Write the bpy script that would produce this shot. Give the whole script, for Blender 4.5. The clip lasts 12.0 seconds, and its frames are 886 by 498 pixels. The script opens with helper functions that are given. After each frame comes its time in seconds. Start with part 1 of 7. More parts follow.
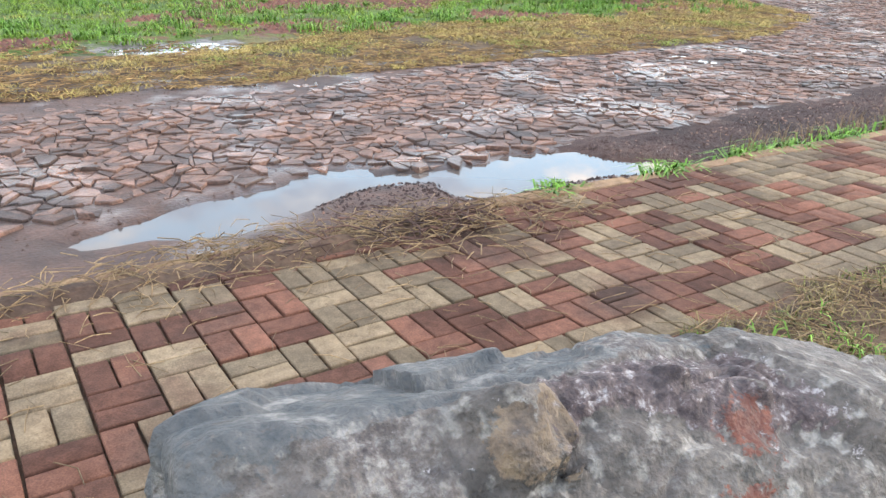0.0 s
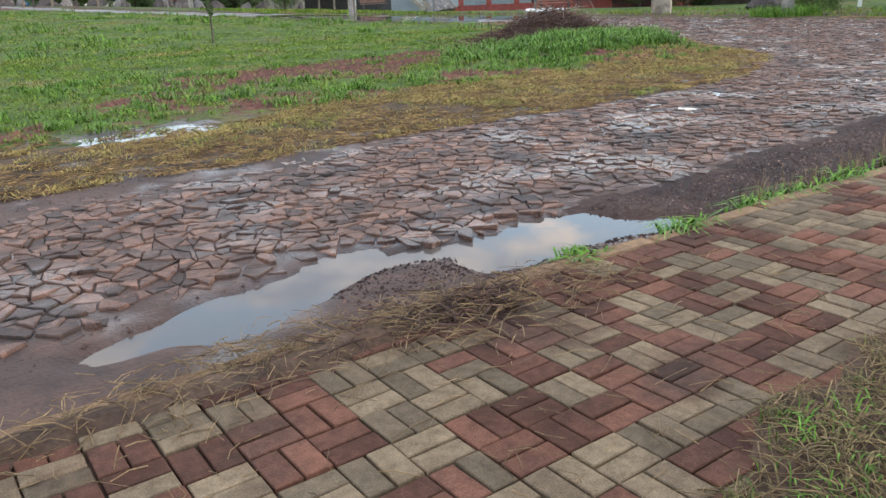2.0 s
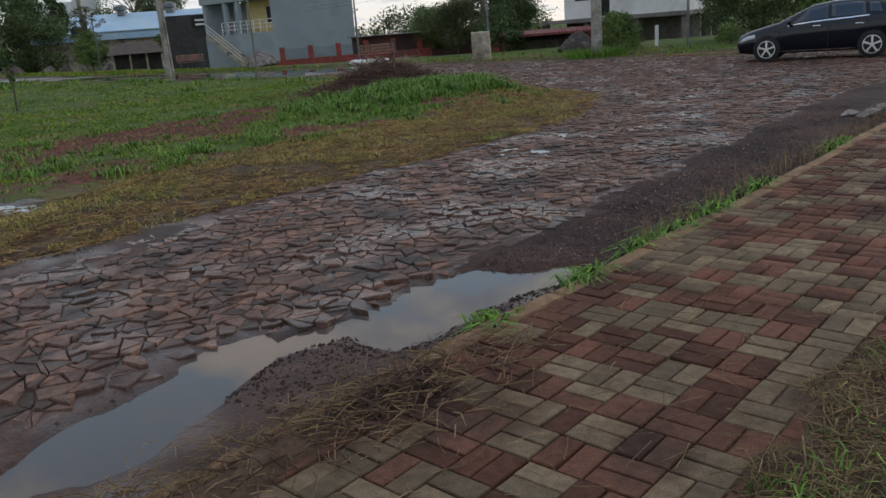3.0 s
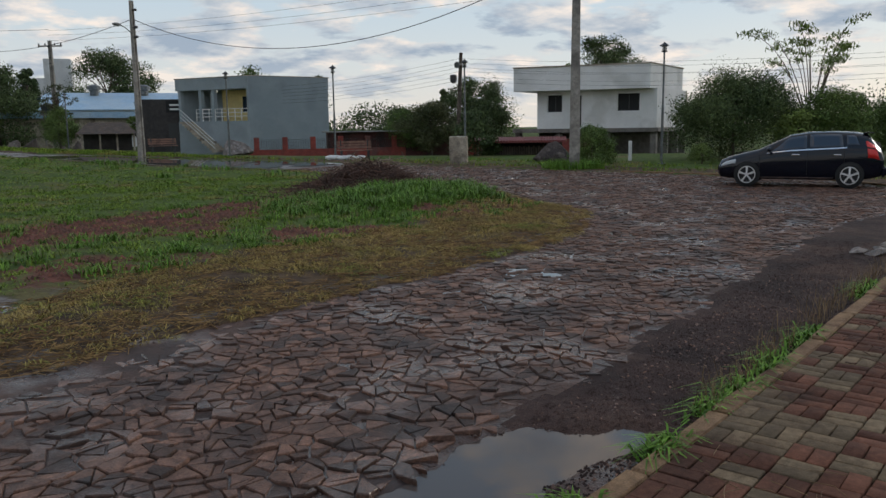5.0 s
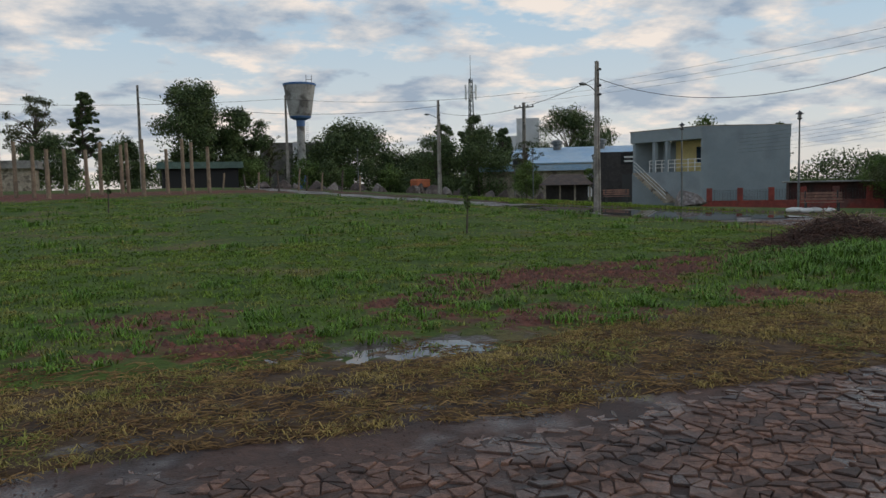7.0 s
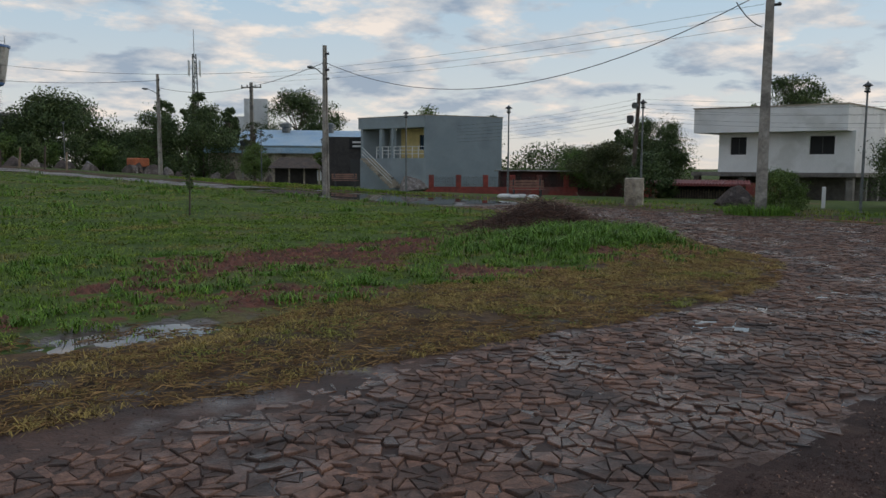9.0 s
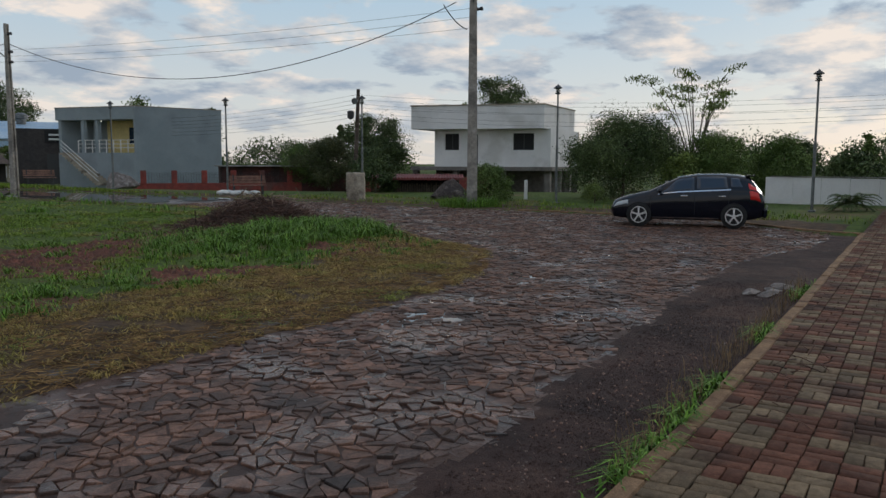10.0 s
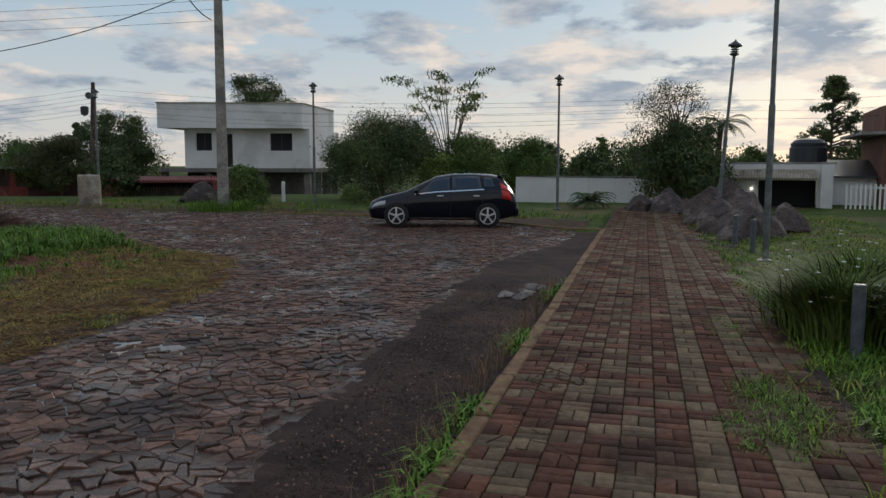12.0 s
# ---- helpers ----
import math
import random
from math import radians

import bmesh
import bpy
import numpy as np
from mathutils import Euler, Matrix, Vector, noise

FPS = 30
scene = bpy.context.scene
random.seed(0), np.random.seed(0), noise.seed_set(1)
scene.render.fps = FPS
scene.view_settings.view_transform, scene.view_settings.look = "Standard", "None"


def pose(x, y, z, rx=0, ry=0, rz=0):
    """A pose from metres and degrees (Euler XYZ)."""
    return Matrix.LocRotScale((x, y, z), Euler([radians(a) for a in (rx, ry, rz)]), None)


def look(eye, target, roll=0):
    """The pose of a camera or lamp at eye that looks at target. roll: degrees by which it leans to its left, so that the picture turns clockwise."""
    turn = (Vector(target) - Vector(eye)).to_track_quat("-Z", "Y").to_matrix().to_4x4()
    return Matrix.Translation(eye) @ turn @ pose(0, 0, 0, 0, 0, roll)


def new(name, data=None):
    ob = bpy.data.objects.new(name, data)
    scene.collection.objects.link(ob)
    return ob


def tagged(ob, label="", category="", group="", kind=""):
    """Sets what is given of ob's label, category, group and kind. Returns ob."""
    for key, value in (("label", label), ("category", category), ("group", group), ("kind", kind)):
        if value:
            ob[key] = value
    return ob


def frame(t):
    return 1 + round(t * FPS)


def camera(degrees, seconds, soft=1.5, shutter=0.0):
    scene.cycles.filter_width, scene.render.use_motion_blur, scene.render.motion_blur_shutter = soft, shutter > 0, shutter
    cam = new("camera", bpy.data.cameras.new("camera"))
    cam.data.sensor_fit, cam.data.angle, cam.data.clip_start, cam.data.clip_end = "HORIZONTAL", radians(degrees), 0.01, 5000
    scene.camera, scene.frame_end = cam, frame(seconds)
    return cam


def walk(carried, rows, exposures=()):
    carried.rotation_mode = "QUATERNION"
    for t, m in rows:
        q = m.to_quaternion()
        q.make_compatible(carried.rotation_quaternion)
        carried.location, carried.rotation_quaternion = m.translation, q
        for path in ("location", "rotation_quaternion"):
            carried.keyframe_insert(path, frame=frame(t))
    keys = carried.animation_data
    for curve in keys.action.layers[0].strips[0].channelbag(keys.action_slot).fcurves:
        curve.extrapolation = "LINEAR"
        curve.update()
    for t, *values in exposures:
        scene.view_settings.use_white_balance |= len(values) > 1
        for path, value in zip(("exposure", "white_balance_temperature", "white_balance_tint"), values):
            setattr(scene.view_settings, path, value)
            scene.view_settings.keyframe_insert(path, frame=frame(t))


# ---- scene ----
cam = camera(59.1, 12.0)
PATH = [
    (0, (0.633, 0.504, 1.358), (1.631, 2.062, 0.599), 1.1),
    (0.5, (0.647, 0.425, 1.335), (1.682, 1.927, 0.514), 1.3),
    (1, (0.642, 0.498, 1.397), (1.739, 1.984, 0.632), 0.6),
    (1.5, (0.525, 0.649, 1.437), (1.631, 2.162, 0.737), -0.7),
    (2, (0.514, 0.838, 1.424), (1.603, 2.393, 0.794), -2.6),
    (2.5, (0.588, 1.106, 1.477), (1.8, 2.587, 0.899), -4.1),
    (3, (0.532, 1.35, 1.458), (1.951, 2.652, 0.919), -4.6),
    (3.5, (0.51, 1.58, 1.452), (2.0, 2.822, 0.965), -3.8),
    (3.7, (0.552, 1.661, 1.467), (2.066, 2.888, 1.016), -3.2),
    (5.3, (0.657, 2.269, 1.675), (2.164, 3.557, 1.41), 0.1),
    (5.5, (0.706, 2.341, 1.679), (2.158, 3.693, 1.425), 0.2),
    (6, (0.647, 2.413, 1.686), (1.88, 3.97, 1.45), -0.2),
    (6.5, (0.607, 2.465, 1.697), (1.554, 4.214, 1.493), -0.7),
    (7, (0.549, 2.507, 1.713), (1.205, 4.39, 1.55), -1.2),
    (7.2, (0.526, 2.499, 1.72), (1.061, 4.42, 1.574), -1.2),
    (8.8, (0.503, 2.341, 1.697), (1.643, 3.972, 1.496), -0.4),
    (9, (0.559, 2.346, 1.683), (1.806, 3.895, 1.474), 0.3),
    (9.5, (0.846, 2.367, 1.674), (2.324, 3.697, 1.463), 0.4),
    (10, (1.008, 2.43, 1.667), (2.704, 3.467, 1.449), 0.2),
    (10.5, (1.21, 2.539, 1.65), (3.041, 3.312, 1.429), -0.6),
    (11, (1.498, 2.522, 1.635), (3.369, 3.196, 1.423), -0.7),
    (11.5, (1.765, 2.479, 1.63), (3.669, 3.055, 1.423), -0.2),
    (12, (2.093, 2.608, 1.624), (4.02, 3.102, 1.412), 0.1),
]
EXPOSURES = [(0, 2.5), (0.4, 3.0), (0.7, 3.0), (1.2, 2.38), (1.6, 1.7), (2.05, 1.8), (2.5, 0.98), (3.0, 0.48), (3.5, 0.72), (5.0, 0.15), (6.0, 0.05), (9.5, 0.05), (12, -0.1)]
walk(cam, [(t, look(eye, target, roll)) for t, eye, target, roll in PATH], EXPOSURES)


# ---- light ----
SUN_AZ, SUN_EL = -14.0, 14.0
world = bpy.data.worlds.new("world")
scene.world = world
world.use_nodes = True
wn, wl = world.node_tree.nodes, world.node_tree.links
wn.clear()


def wnode(kind, **kw):
    n = wn.new(kind)
    for k, v in kw.items():
        if k == "ins":
            for a, b in v.items():
                n.inputs[a].default_value = b
    return n


sky = wn.new("ShaderNodeTexSky")
sky.sky_type = "NISHITA"
sky.sun_disc = False
sky.sun_elevation = radians(SUN_EL)
sky.sun_rotation = radians(90 - SUN_AZ)
sky.air_density, sky.dust_density, sky.ozone_density = 1.0, 1.2, 1.5
coord = wn.new("ShaderNodeTexCoord")
sep = wn.new("ShaderNodeSeparateXYZ")
wl.new(coord.outputs["Generated"], sep.inputs[0])


def wmath(op, a, b=None):
    n = wn.new("ShaderNodeMath")
    n.operation = op
    for i, v in enumerate((a, b)):
        if v is None:
            continue
        if isinstance(v, (int, float)):
            n.inputs[i].default_value = v
        else:
            wl.new(v, n.inputs[i])
    return n.outputs[0]


# clouds lie on a flat layer, seen from below
zup = wmath("ADD", wmath("MAXIMUM", sep.outputs[2], 0.0), 0.19)
comb = wn.new("ShaderNodeCombineXYZ")
wl.new(wmath("DIVIDE", sep.outputs[0], zup), comb.inputs[0])
wl.new(wmath("DIVIDE", sep.outputs[1], zup), comb.inputs[1])


def wnoise(scale, detail, rough, off):
    mp = wn.new("ShaderNodeMapping")
    mp.inputs["Location"].default_value = off
    wl.new(comb.outputs[0], mp.inputs[0])
    n = wn.new("ShaderNodeTexNoise")
    n.inputs["Scale"].default_value, n.inputs["Detail"].default_value, n.inputs["Roughness"].default_value = scale, detail, rough
    wl.new(mp.outputs[0], n.inputs["Vector"])
    return n.outputs["Fac"]


def wramp(fac, stops):
    r = wn.new("ShaderNodeValToRGB")
    e = r.color_ramp.elements
    while len(e) < len(stops):
        e.new(0.5)
    for el, (p, c) in zip(e, stops):
        el.position, el.color = p, (*c, 1)
    wl.new(fac, r.inputs[0])
    return r.outputs[0]


def wmix(fac, a, b):
    m = wn.new("ShaderNodeMix")
    m.data_type = "RGBA"
    for sock, v in ((m.inputs[0], fac), (m.inputs[6], a), (m.inputs[7], b)):
        if isinstance(v, tuple):
            sock.default_value = (*v, 1)
        elif isinstance(v, float):
            sock.default_value = v
        else:
            wl.new(v, sock)
    return m.outputs[2]


SKY = 0.11
sky_s = wn.new("ShaderNodeMix")
sky_s.data_type, sky_s.blend_type = "RGBA", "MULTIPLY"
sky_s.inputs[0].default_value = 1.0
wl.new(sky.outputs[0], sky_s.inputs[6])
sky_s.inputs[7].default_value = (SKY, SKY, SKY, 1)
# thin veil that makes the clear sky paler towards the horizon
veil = wramp(sep.outputs[2], [(0.0, (0.73, 0.68, 0.63)), (0.07, (0.63, 0.66, 0.67)), (0.22, (0.41, 0.57, 0.71)), (0.5, (0.33, 0.49, 0.68)), (1.0, (0.29, 0.40, 0.57))])
clear = wmix(0.90, sky_s.outputs[2], veil)
cover = wramp(wnoise(2.3, 12, 0.56, (3.1, 1.7, 0)), [(0.455, (0, 0, 0)), (0.535, (1, 1, 1))])
body = wramp(wnoise(2.7, 12, 0.58, (9.3, 4.4, 2)), [(0.38, (0.29, 0.36, 0.46)), (0.48, (0.51, 0.54, 0.58)), (0.60, (0.90, 0.79, 0.70))])
fade = wramp(sep.outputs[2], [(0.0, (0.35, 0.35, 0.35)), (0.08, (0.85, 0.85, 0.85)), (0.3, (0.95, 0.95, 0.95))])
cov = wn.new("ShaderNodeMath")
cov.operation = "MULTIPLY"
wl.new(cover, cov.inputs[0])
wl.new(fade, cov.inputs[1])
final = wmix(cov.outputs[0], clear, body)
bg = wn.new("ShaderNodeBackground")
bg.inputs["Strength"].default_value = 1.0
wl.new(final, bg.inputs["Color"])
wo = wn.new("ShaderNodeOutputWorld")
wl.new(bg.outputs[0], wo.inputs[0])

sun_data = bpy.data.lights.new("sun", "SUN")
sun_data.energy, sun_data.angle, sun_data.color = 0.6, radians(14), (1.0, 0.9, 0.78)
sun = new("sun", sun_data)
sun.matrix_world = look((math.cos(radians(SUN_AZ)) * 50, math.sin(radians(SUN_AZ)) * 50, 60 * math.tan(radians(SUN_EL))), (0, 0, 0))


# ---- materials ----
def mat(name, c1, c2, scale=6.0, fine=60.0, rough=0.7, rough2=None, bump=0.3, metal=0.0, c3=None, spot=3.0, vary=0.0, island=False, spec=0.5, contrast=0.12, wet=None, mottle=0.5, grit=0.55):
    """Two colours mixed by coarse noise, darkened by fine grain, with stains of c3 and relief."""
    m = bpy.data.materials.new(name)
    m.use_nodes = True
    n, l = m.node_tree.nodes, m.node_tree.links
    b = n["Principled BSDF"]
    g = n.new("ShaderNodeNewGeometry")

    def noise_at(s, d=4.0):
        t = n.new("ShaderNodeTexNoise")
        t.inputs["Scale"].default_value, t.inputs["Detail"].default_value = s, d
        l.new(g.outputs["Position"], t.inputs["Vector"])
        return t.outputs["Fac"]

    def ramp(fac, p0, p1, a, c):
        r = n.new("ShaderNodeValToRGB")
        r.color_ramp.elements[0].position, r.color_ramp.elements[1].position = p0, p1
        r.color_ramp.elements[0].color, r.color_ramp.elements[1].color = (*a, 1), (*c, 1)
        l.new(fac, r.inputs[0])
        return r.outputs[0]

    def mix(fac, a, c, mode="MIX"):
        x = n.new("ShaderNodeMix")
        x.data_type, x.blend_type = "RGBA", mode
        for s, v in ((x.inputs[0], fac), (x.inputs[6], a), (x.inputs[7], c)):
            if isinstance(v, float):
                s.default_value = v
            else:
                l.new(v, s)
        return x.outputs[2]

    coarse, grain = noise_at(scale), noise_at(fine, 3.0)
    col = ramp(coarse, 0.5 - contrast, 0.5 + contrast, c1, c2)
    if c3:
        stain = noise_at(spot, 6.0)
        f = ramp(stain, 0.54, 0.64, (0, 0, 0), (1, 1, 1))
        rgb = n.new("ShaderNodeRGB")
        rgb.outputs[0].default_value = (*c3, 1)
        col = mix(f, col, rgb.outputs[0])
    col = mix(grit, col, ramp(grain, 0.3, 0.7, (0.45, 0.45, 0.45), (1.25, 1.25, 1.25)), "MULTIPLY")
    mid = noise_at(math.sqrt(scale * fine), 5.0)
    col = mix(mottle, col, ramp(mid, 0.32, 0.68, (0.55, 0.55, 0.55), (1.3, 1.3, 1.3)), "MULTIPLY")
    if vary:
        o = g.outputs["Random Per Island"] if island else None
        if not island:
            info = n.new("ShaderNodeObjectInfo")
            o = info.outputs["Random"]
        lo, hi = 1 - vary, 1 + vary
        col = mix(1.0, col, ramp(o, 0.0, 1.0, (lo, lo, lo), (hi, hi * 0.97, hi * 0.92)), "MULTIPLY")
    l.new(col, b.inputs["Base Color"])
    b.inputs["Metallic"].default_value = metal
    b.inputs["Specular IOR Level"].default_value = spec
    if rough2 is None:
        b.inputs["Roughness"].default_value = rough
    else:
        mr = n.new("ShaderNodeMapRange")
        mr.inputs["From Min"].default_value, mr.inputs["From Max"].default_value = wet or (0.38, 0.62)
        mr.inputs["To Min"].default_value, mr.inputs["To Max"].default_value = rough, rough2
        l.new(noise_at(spot * 0.9, 5.0), mr.inputs["Value"])
        l.new(mr.outputs[0], b.inputs["Roughness"])
    if bump:
        bp = n.new("ShaderNodeBump")
        bp.inputs["Strength"].default_value, bp.inputs["Distance"].default_value = bump, 0.8 / fine
        hsum = n.new("ShaderNodeMath")
        hsum.operation = "MULTIPLY_ADD"
        l.new(mid, hsum.inputs[0])
        hsum.inputs[1].default_value = 1.5
        l.new(grain, hsum.inputs[2])
        l.new(hsum.outputs[0], bp.inputs["Height"])
        l.new(bp.outputs[0], b.inputs["Normal"])
    return m


def plain(name, c, rough=0.5, metal=0.0, emit=0.0, spec=0.5, alpha=None):
    m = bpy.data.materials.new(name)
    m.use_nodes = True
    b = m.node_tree.nodes["Principled BSDF"]
    b.inputs["Base Color"].default_value = (*c, 1)
    b.inputs["Roughness"].default_value, b.inputs["Metallic"].default_value = rough, metal
    b.inputs["Specular IOR Level"].default_value = spec
    if emit:
        b.inputs["Emission Color"].default_value = (*c, 1)
        b.inputs["Emission Strength"].default_value = emit
    return m


M_SOIL = mat("red_soil", (0.075, 0.045, 0.03), (0.12, 0.075, 0.05), 3, 40, 0.9, 0.75, 0.5, c3=(0.05, 0.035, 0.03), spot=1.2, spec=0.12)
M_MUD = mat("wet_mud", (0.052, 0.0268, 0.0190), (0.090, 0.0465, 0.0325), 2.2, 55, 0.8, 0.08, 0.45, c3=(0.046, 0.028, 0.0234), spot=1.0, spec=0.45, wet=(0.50, 0.62))
M_GRAVEL = mat("dark_gravel", (0.0331, 0.0208, 0.0187), (0.0626, 0.0376, 0.032), 1.2, 110, 0.92, None, 1.0, c3=(0.0782, 0.0464, 0.0367), spot=0.8, spec=0.2)
M_STONE = mat("basalt_sett", (0.105, 0.057, 0.042), (0.168, 0.088, 0.061), 4, 90, 0.72, 0.14, 0.6, c3=(0.082, 0.055, 0.048), spot=1.1, vary=0.6, island=True, spec=0.42, wet=(0.50, 0.64), mottle=0.9, grit=0.85)
M_STONE1 = mat("basalt_sett_single", (0.105, 0.057, 0.042), (0.168, 0.088, 0.061), 4, 90, 0.72, 0.14, 0.6, c3=(0.082, 0.055, 0.048), spot=1.1, vary=0.6, spec=0.42, wet=(0.50, 0.64), mottle=0.9, grit=0.85)
M_BEIGE = mat("paver_beige", (0.198, 0.147, 0.097), (0.146, 0.107, 0.072), 3, 160, 0.95, 0.8, 0.35, c3=(0.105, 0.066, 0.046), spot=1.3, vary=0.32, spec=0.1)
M_BEIGE_I = mat("paver_beige_rest", (0.198, 0.147, 0.097), (0.146, 0.107, 0.072), 3, 160, 0.95, 0.8, 0.35, c3=(0.105, 0.066, 0.046), spot=1.3, vary=0.32, island=True, spec=0.1)
M_RED = mat("paver_red", (0.148, 0.068, 0.047), (0.100, 0.049, 0.036), 3, 160, 0.95, 0.8, 0.4, c3=(0.070, 0.041, 0.032), spot=1.3, vary=0.38, spec=0.1)
M_RED_I = mat("paver_red_rest", (0.148, 0.068, 0.047), (0.100, 0.049, 0.036), 3, 160, 0.95, 0.8, 0.4, c3=(0.070, 0.041, 0.032), spot=1.3, vary=0.38, island=True, spec=0.1)
M_KERB = mat("kerb_concrete", (0.29, 0.181, 0.101), (0.202, 0.12, 0.0696), 3, 90, 0.9, None, 0.5, c3=(0.113, 0.0616, 0.0383), spot=2.5, spec=0.2)
M_WATER = plain("puddle_water", (0.085, 0.068, 0.06), 0.015, spec=0.5)
M_WATER.node_tree.nodes["Principled BSDF"].inputs["IOR"].default_value = 1.33
M_GREEN = mat("grass_green", (0.122, 0.215, 0.024), (0.200, 0.280, 0.042), 0.6, 8, 0.7, None, 0, c3=(0.280, 0.250, 0.075), spot=0.8, vary=0.5, island=True, spec=0.1)
M_STRAW = mat("grass_straw", (0.390, 0.290, 0.1), (0.270, 0.205, 0.068), 1.2, 12, 0.85, None, 0, c3=(0.21, 0.24, 0.055), spot=0.8, vary=0.45, island=True, spec=0.1)
M_WEED = mat("weed_green", (0.095, 0.205, 0.026), (0.155, 0.275, 0.042), 3, 30, 0.6, None, 0, vary=0.5, island=True, spec=0.15)
M_VERGE = mat("dull_verge_grass", (0.235, 0.18, 0.085), (0.135, 0.115, 0.05), 5, 40, 0.85, None, 0, c3=(0.12, 0.15, 0.035), spot=2.5, vary=0.5, island=True, spec=0.1)
M_HAY = mat("dry_hay", (0.26, 0.174, 0.088), (0.167, 0.104, 0.0495), 9, 60, 0.8, None, 0, vary=0.4, island=True)
M_LITTER = mat("trampled_straw", (0.3, 0.193, 0.0874), (0.165, 0.1, 0.051), 2.5, 30, 0.85, None, 0, vary=0.45, island=True, spec=0.1)
M_BRUSH = mat("cut_brush", (0.125, 0.062, 0.043), (0.065, 0.036, 0.027), 5, 40, 0.85, None, 0, vary=0.4, island=True)
M_LEAF = mat("leaf_dark", (0.0607, 0.0936, 0.0375), (0.101, 0.14, 0.0525), 0.5, 9, 0.6, None, 0, vary=0.45, island=True, spec=0.15)
M_LEAF2 = mat("leaf_mid", (0.0878, 0.143, 0.0375), (0.135, 0.195, 0.0562), 0.5, 9, 0.6, None, 0, vary=0.45, island=True, spec=0.15)
M_LEAF3 = mat("leaf_olive", (0.101, 0.111, 0.05), (0.0675, 0.0845, 0.0375), 0.5, 9, 0.6, None, 0, vary=0.4, island=True, spec=0.15)
M_LEAF4 = mat("leaf_yellow_green", (0.162, 0.221, 0.0562), (0.121, 0.169, 0.05), 0.8, 9, 0.6, None, 0, vary=0.35, island=True, spec=0.15)
M_BARK = mat("bark", (0.07, 0.05, 0.038), (0.12, 0.095, 0.075), 3, 30, 0.9, None, 0.6)
M_ROCK = mat("boulder_stone", (0.20, 0.165, 0.145), (0.11, 0.09, 0.08), 3.2, 45, 0.75, 0.6, 0.7, c3=(0.28, 0.25, 0.23), spot=5.0)
M_ROCK2 = mat("dark_boulder", (0.065, 0.052, 0.048), (0.115, 0.088, 0.076), 1.4, 14, 0.85, None, 0.9, c3=(0.17, 0.14, 0.125), spot=2.2, spec=0.3)
M_CONC = mat("pole_concrete", (0.36, 0.33, 0.29), (0.26, 0.235, 0.205), 2, 40, 0.85, None, 0.3, c3=(0.17, 0.155, 0.14), spot=1.2)
M_WOODP = mat("weathered_post", (0.30, 0.22, 0.15), (0.22, 0.16, 0.11), 2, 30, 0.85, None, 0.3)
M_STEEL = mat("galvanised_steel", (0.19, 0.20, 0.20), (0.13, 0.14, 0.14), 4, 60, 0.5, None, 0.1, metal=0.6)
M_DARKST = plain("dark_steel", (0.05, 0.05, 0.052), 0.5, 0.4)
M_WIRE = plain("cable_black", (0.02, 0.02, 0.02), 0.6)
M_GREYW = mat("grey_blue_render", (0.27, 0.31, 0.33), (0.24, 0.28, 0.30), 0.7, 20, 0.85, None, 0.1, c3=(0.22, 0.25, 0.27), spot=0.4, mottle=0.06, grit=0.15)
M_WHITEW = mat("white_render", (0.74, 0.73, 0.72), (0.66, 0.65, 0.64), 0.6, 18, 0.85, None, 0.1, c3=(0.58, 0.57, 0.55), spot=0.5, mottle=0.06, grit=0.12)
M_YELLOW = mat("yellow_wall", (0.72, 0.58, 0.25), (0.62, 0.50, 0.22), 0.8, 20, 0.8, None, 0.1, mottle=0.1)
M_REDW = mat("red_wall_paint", (0.30, 0.055, 0.04), (0.22, 0.05, 0.04), 1.0, 20, 0.8, None, 0.15, c3=(0.16, 0.07, 0.06), spot=0.8)
M_DIRTYW = mat("stained_wall", (0.44, 0.38, 0.30), (0.31, 0.26, 0.20), 1.0, 20, 0.85, None, 0.2, c3=(0.17, 0.14, 0.11), spot=1.8)
M_MAROON = mat("dark_maroon_wall", (0.10, 0.032, 0.028), (0.07, 0.028, 0.025), 1.0, 20, 0.85, None, 0.2, c3=(0.05, 0.028, 0.025), spot=1.0)
# near-black wall colour for the hut and the low building
M_DARKW = mat("dark_wall", (0.055, 0.048, 0.046), (0.04, 0.036, 0.035), 1.0, 20, 0.85, None, 0.2)
M_BLOCK = mat("raw_concrete", (0.22, 0.20, 0.18), (0.15, 0.135, 0.12), 1.0, 20, 0.9, None, 0.2)
M_BRICK = mat("brown_brick", (0.20, 0.085, 0.05), (0.14, 0.06, 0.04), 1.2, 26, 0.85, None, 0.3)
# near-black: stands in for shade inside openings, also colours small black parts
M_DARK = plain("dark_interior", (0.012, 0.012, 0.013), 0.8)
M_ROOF = mat("fibre_cement_roof", (0.30, 0.29, 0.27), (0.22, 0.21, 0.19), 1, 20, 0.85, None, 0.2, c3=(0.14, 0.13, 0.12), spot=0.9)
M_REDROOF = mat("red_sheet_roof", (0.24, 0.05, 0.045), (0.17, 0.04, 0.04), 1, 20, 0.6, None, 0.1, mottle=0.1)
M_BLUE = mat("blue_sheet_roof", (0.30, 0.46, 0.62), (0.40, 0.52, 0.62), 0.5, 12, 0.5, None, 0.1, mottle=0.1)
M_TANK = mat("tank_concrete", (0.46, 0.45, 0.42), (0.34, 0.33, 0.31), 0.5, 8, 0.85, None, 0.2, c3=(0.14, 0.13, 0.12), spot=0.55, mottle=0.1)
M_BLUEP = mat("blue_paint", (0.07, 0.16, 0.38), (0.10, 0.20, 0.40), 1, 20, 0.6, None, 0.1, mottle=0.1)
M_WOOD = mat("bench_wood", (0.29, 0.155, 0.11), (0.20, 0.11, 0.08), 3, 40, 0.7, None, 0.2)
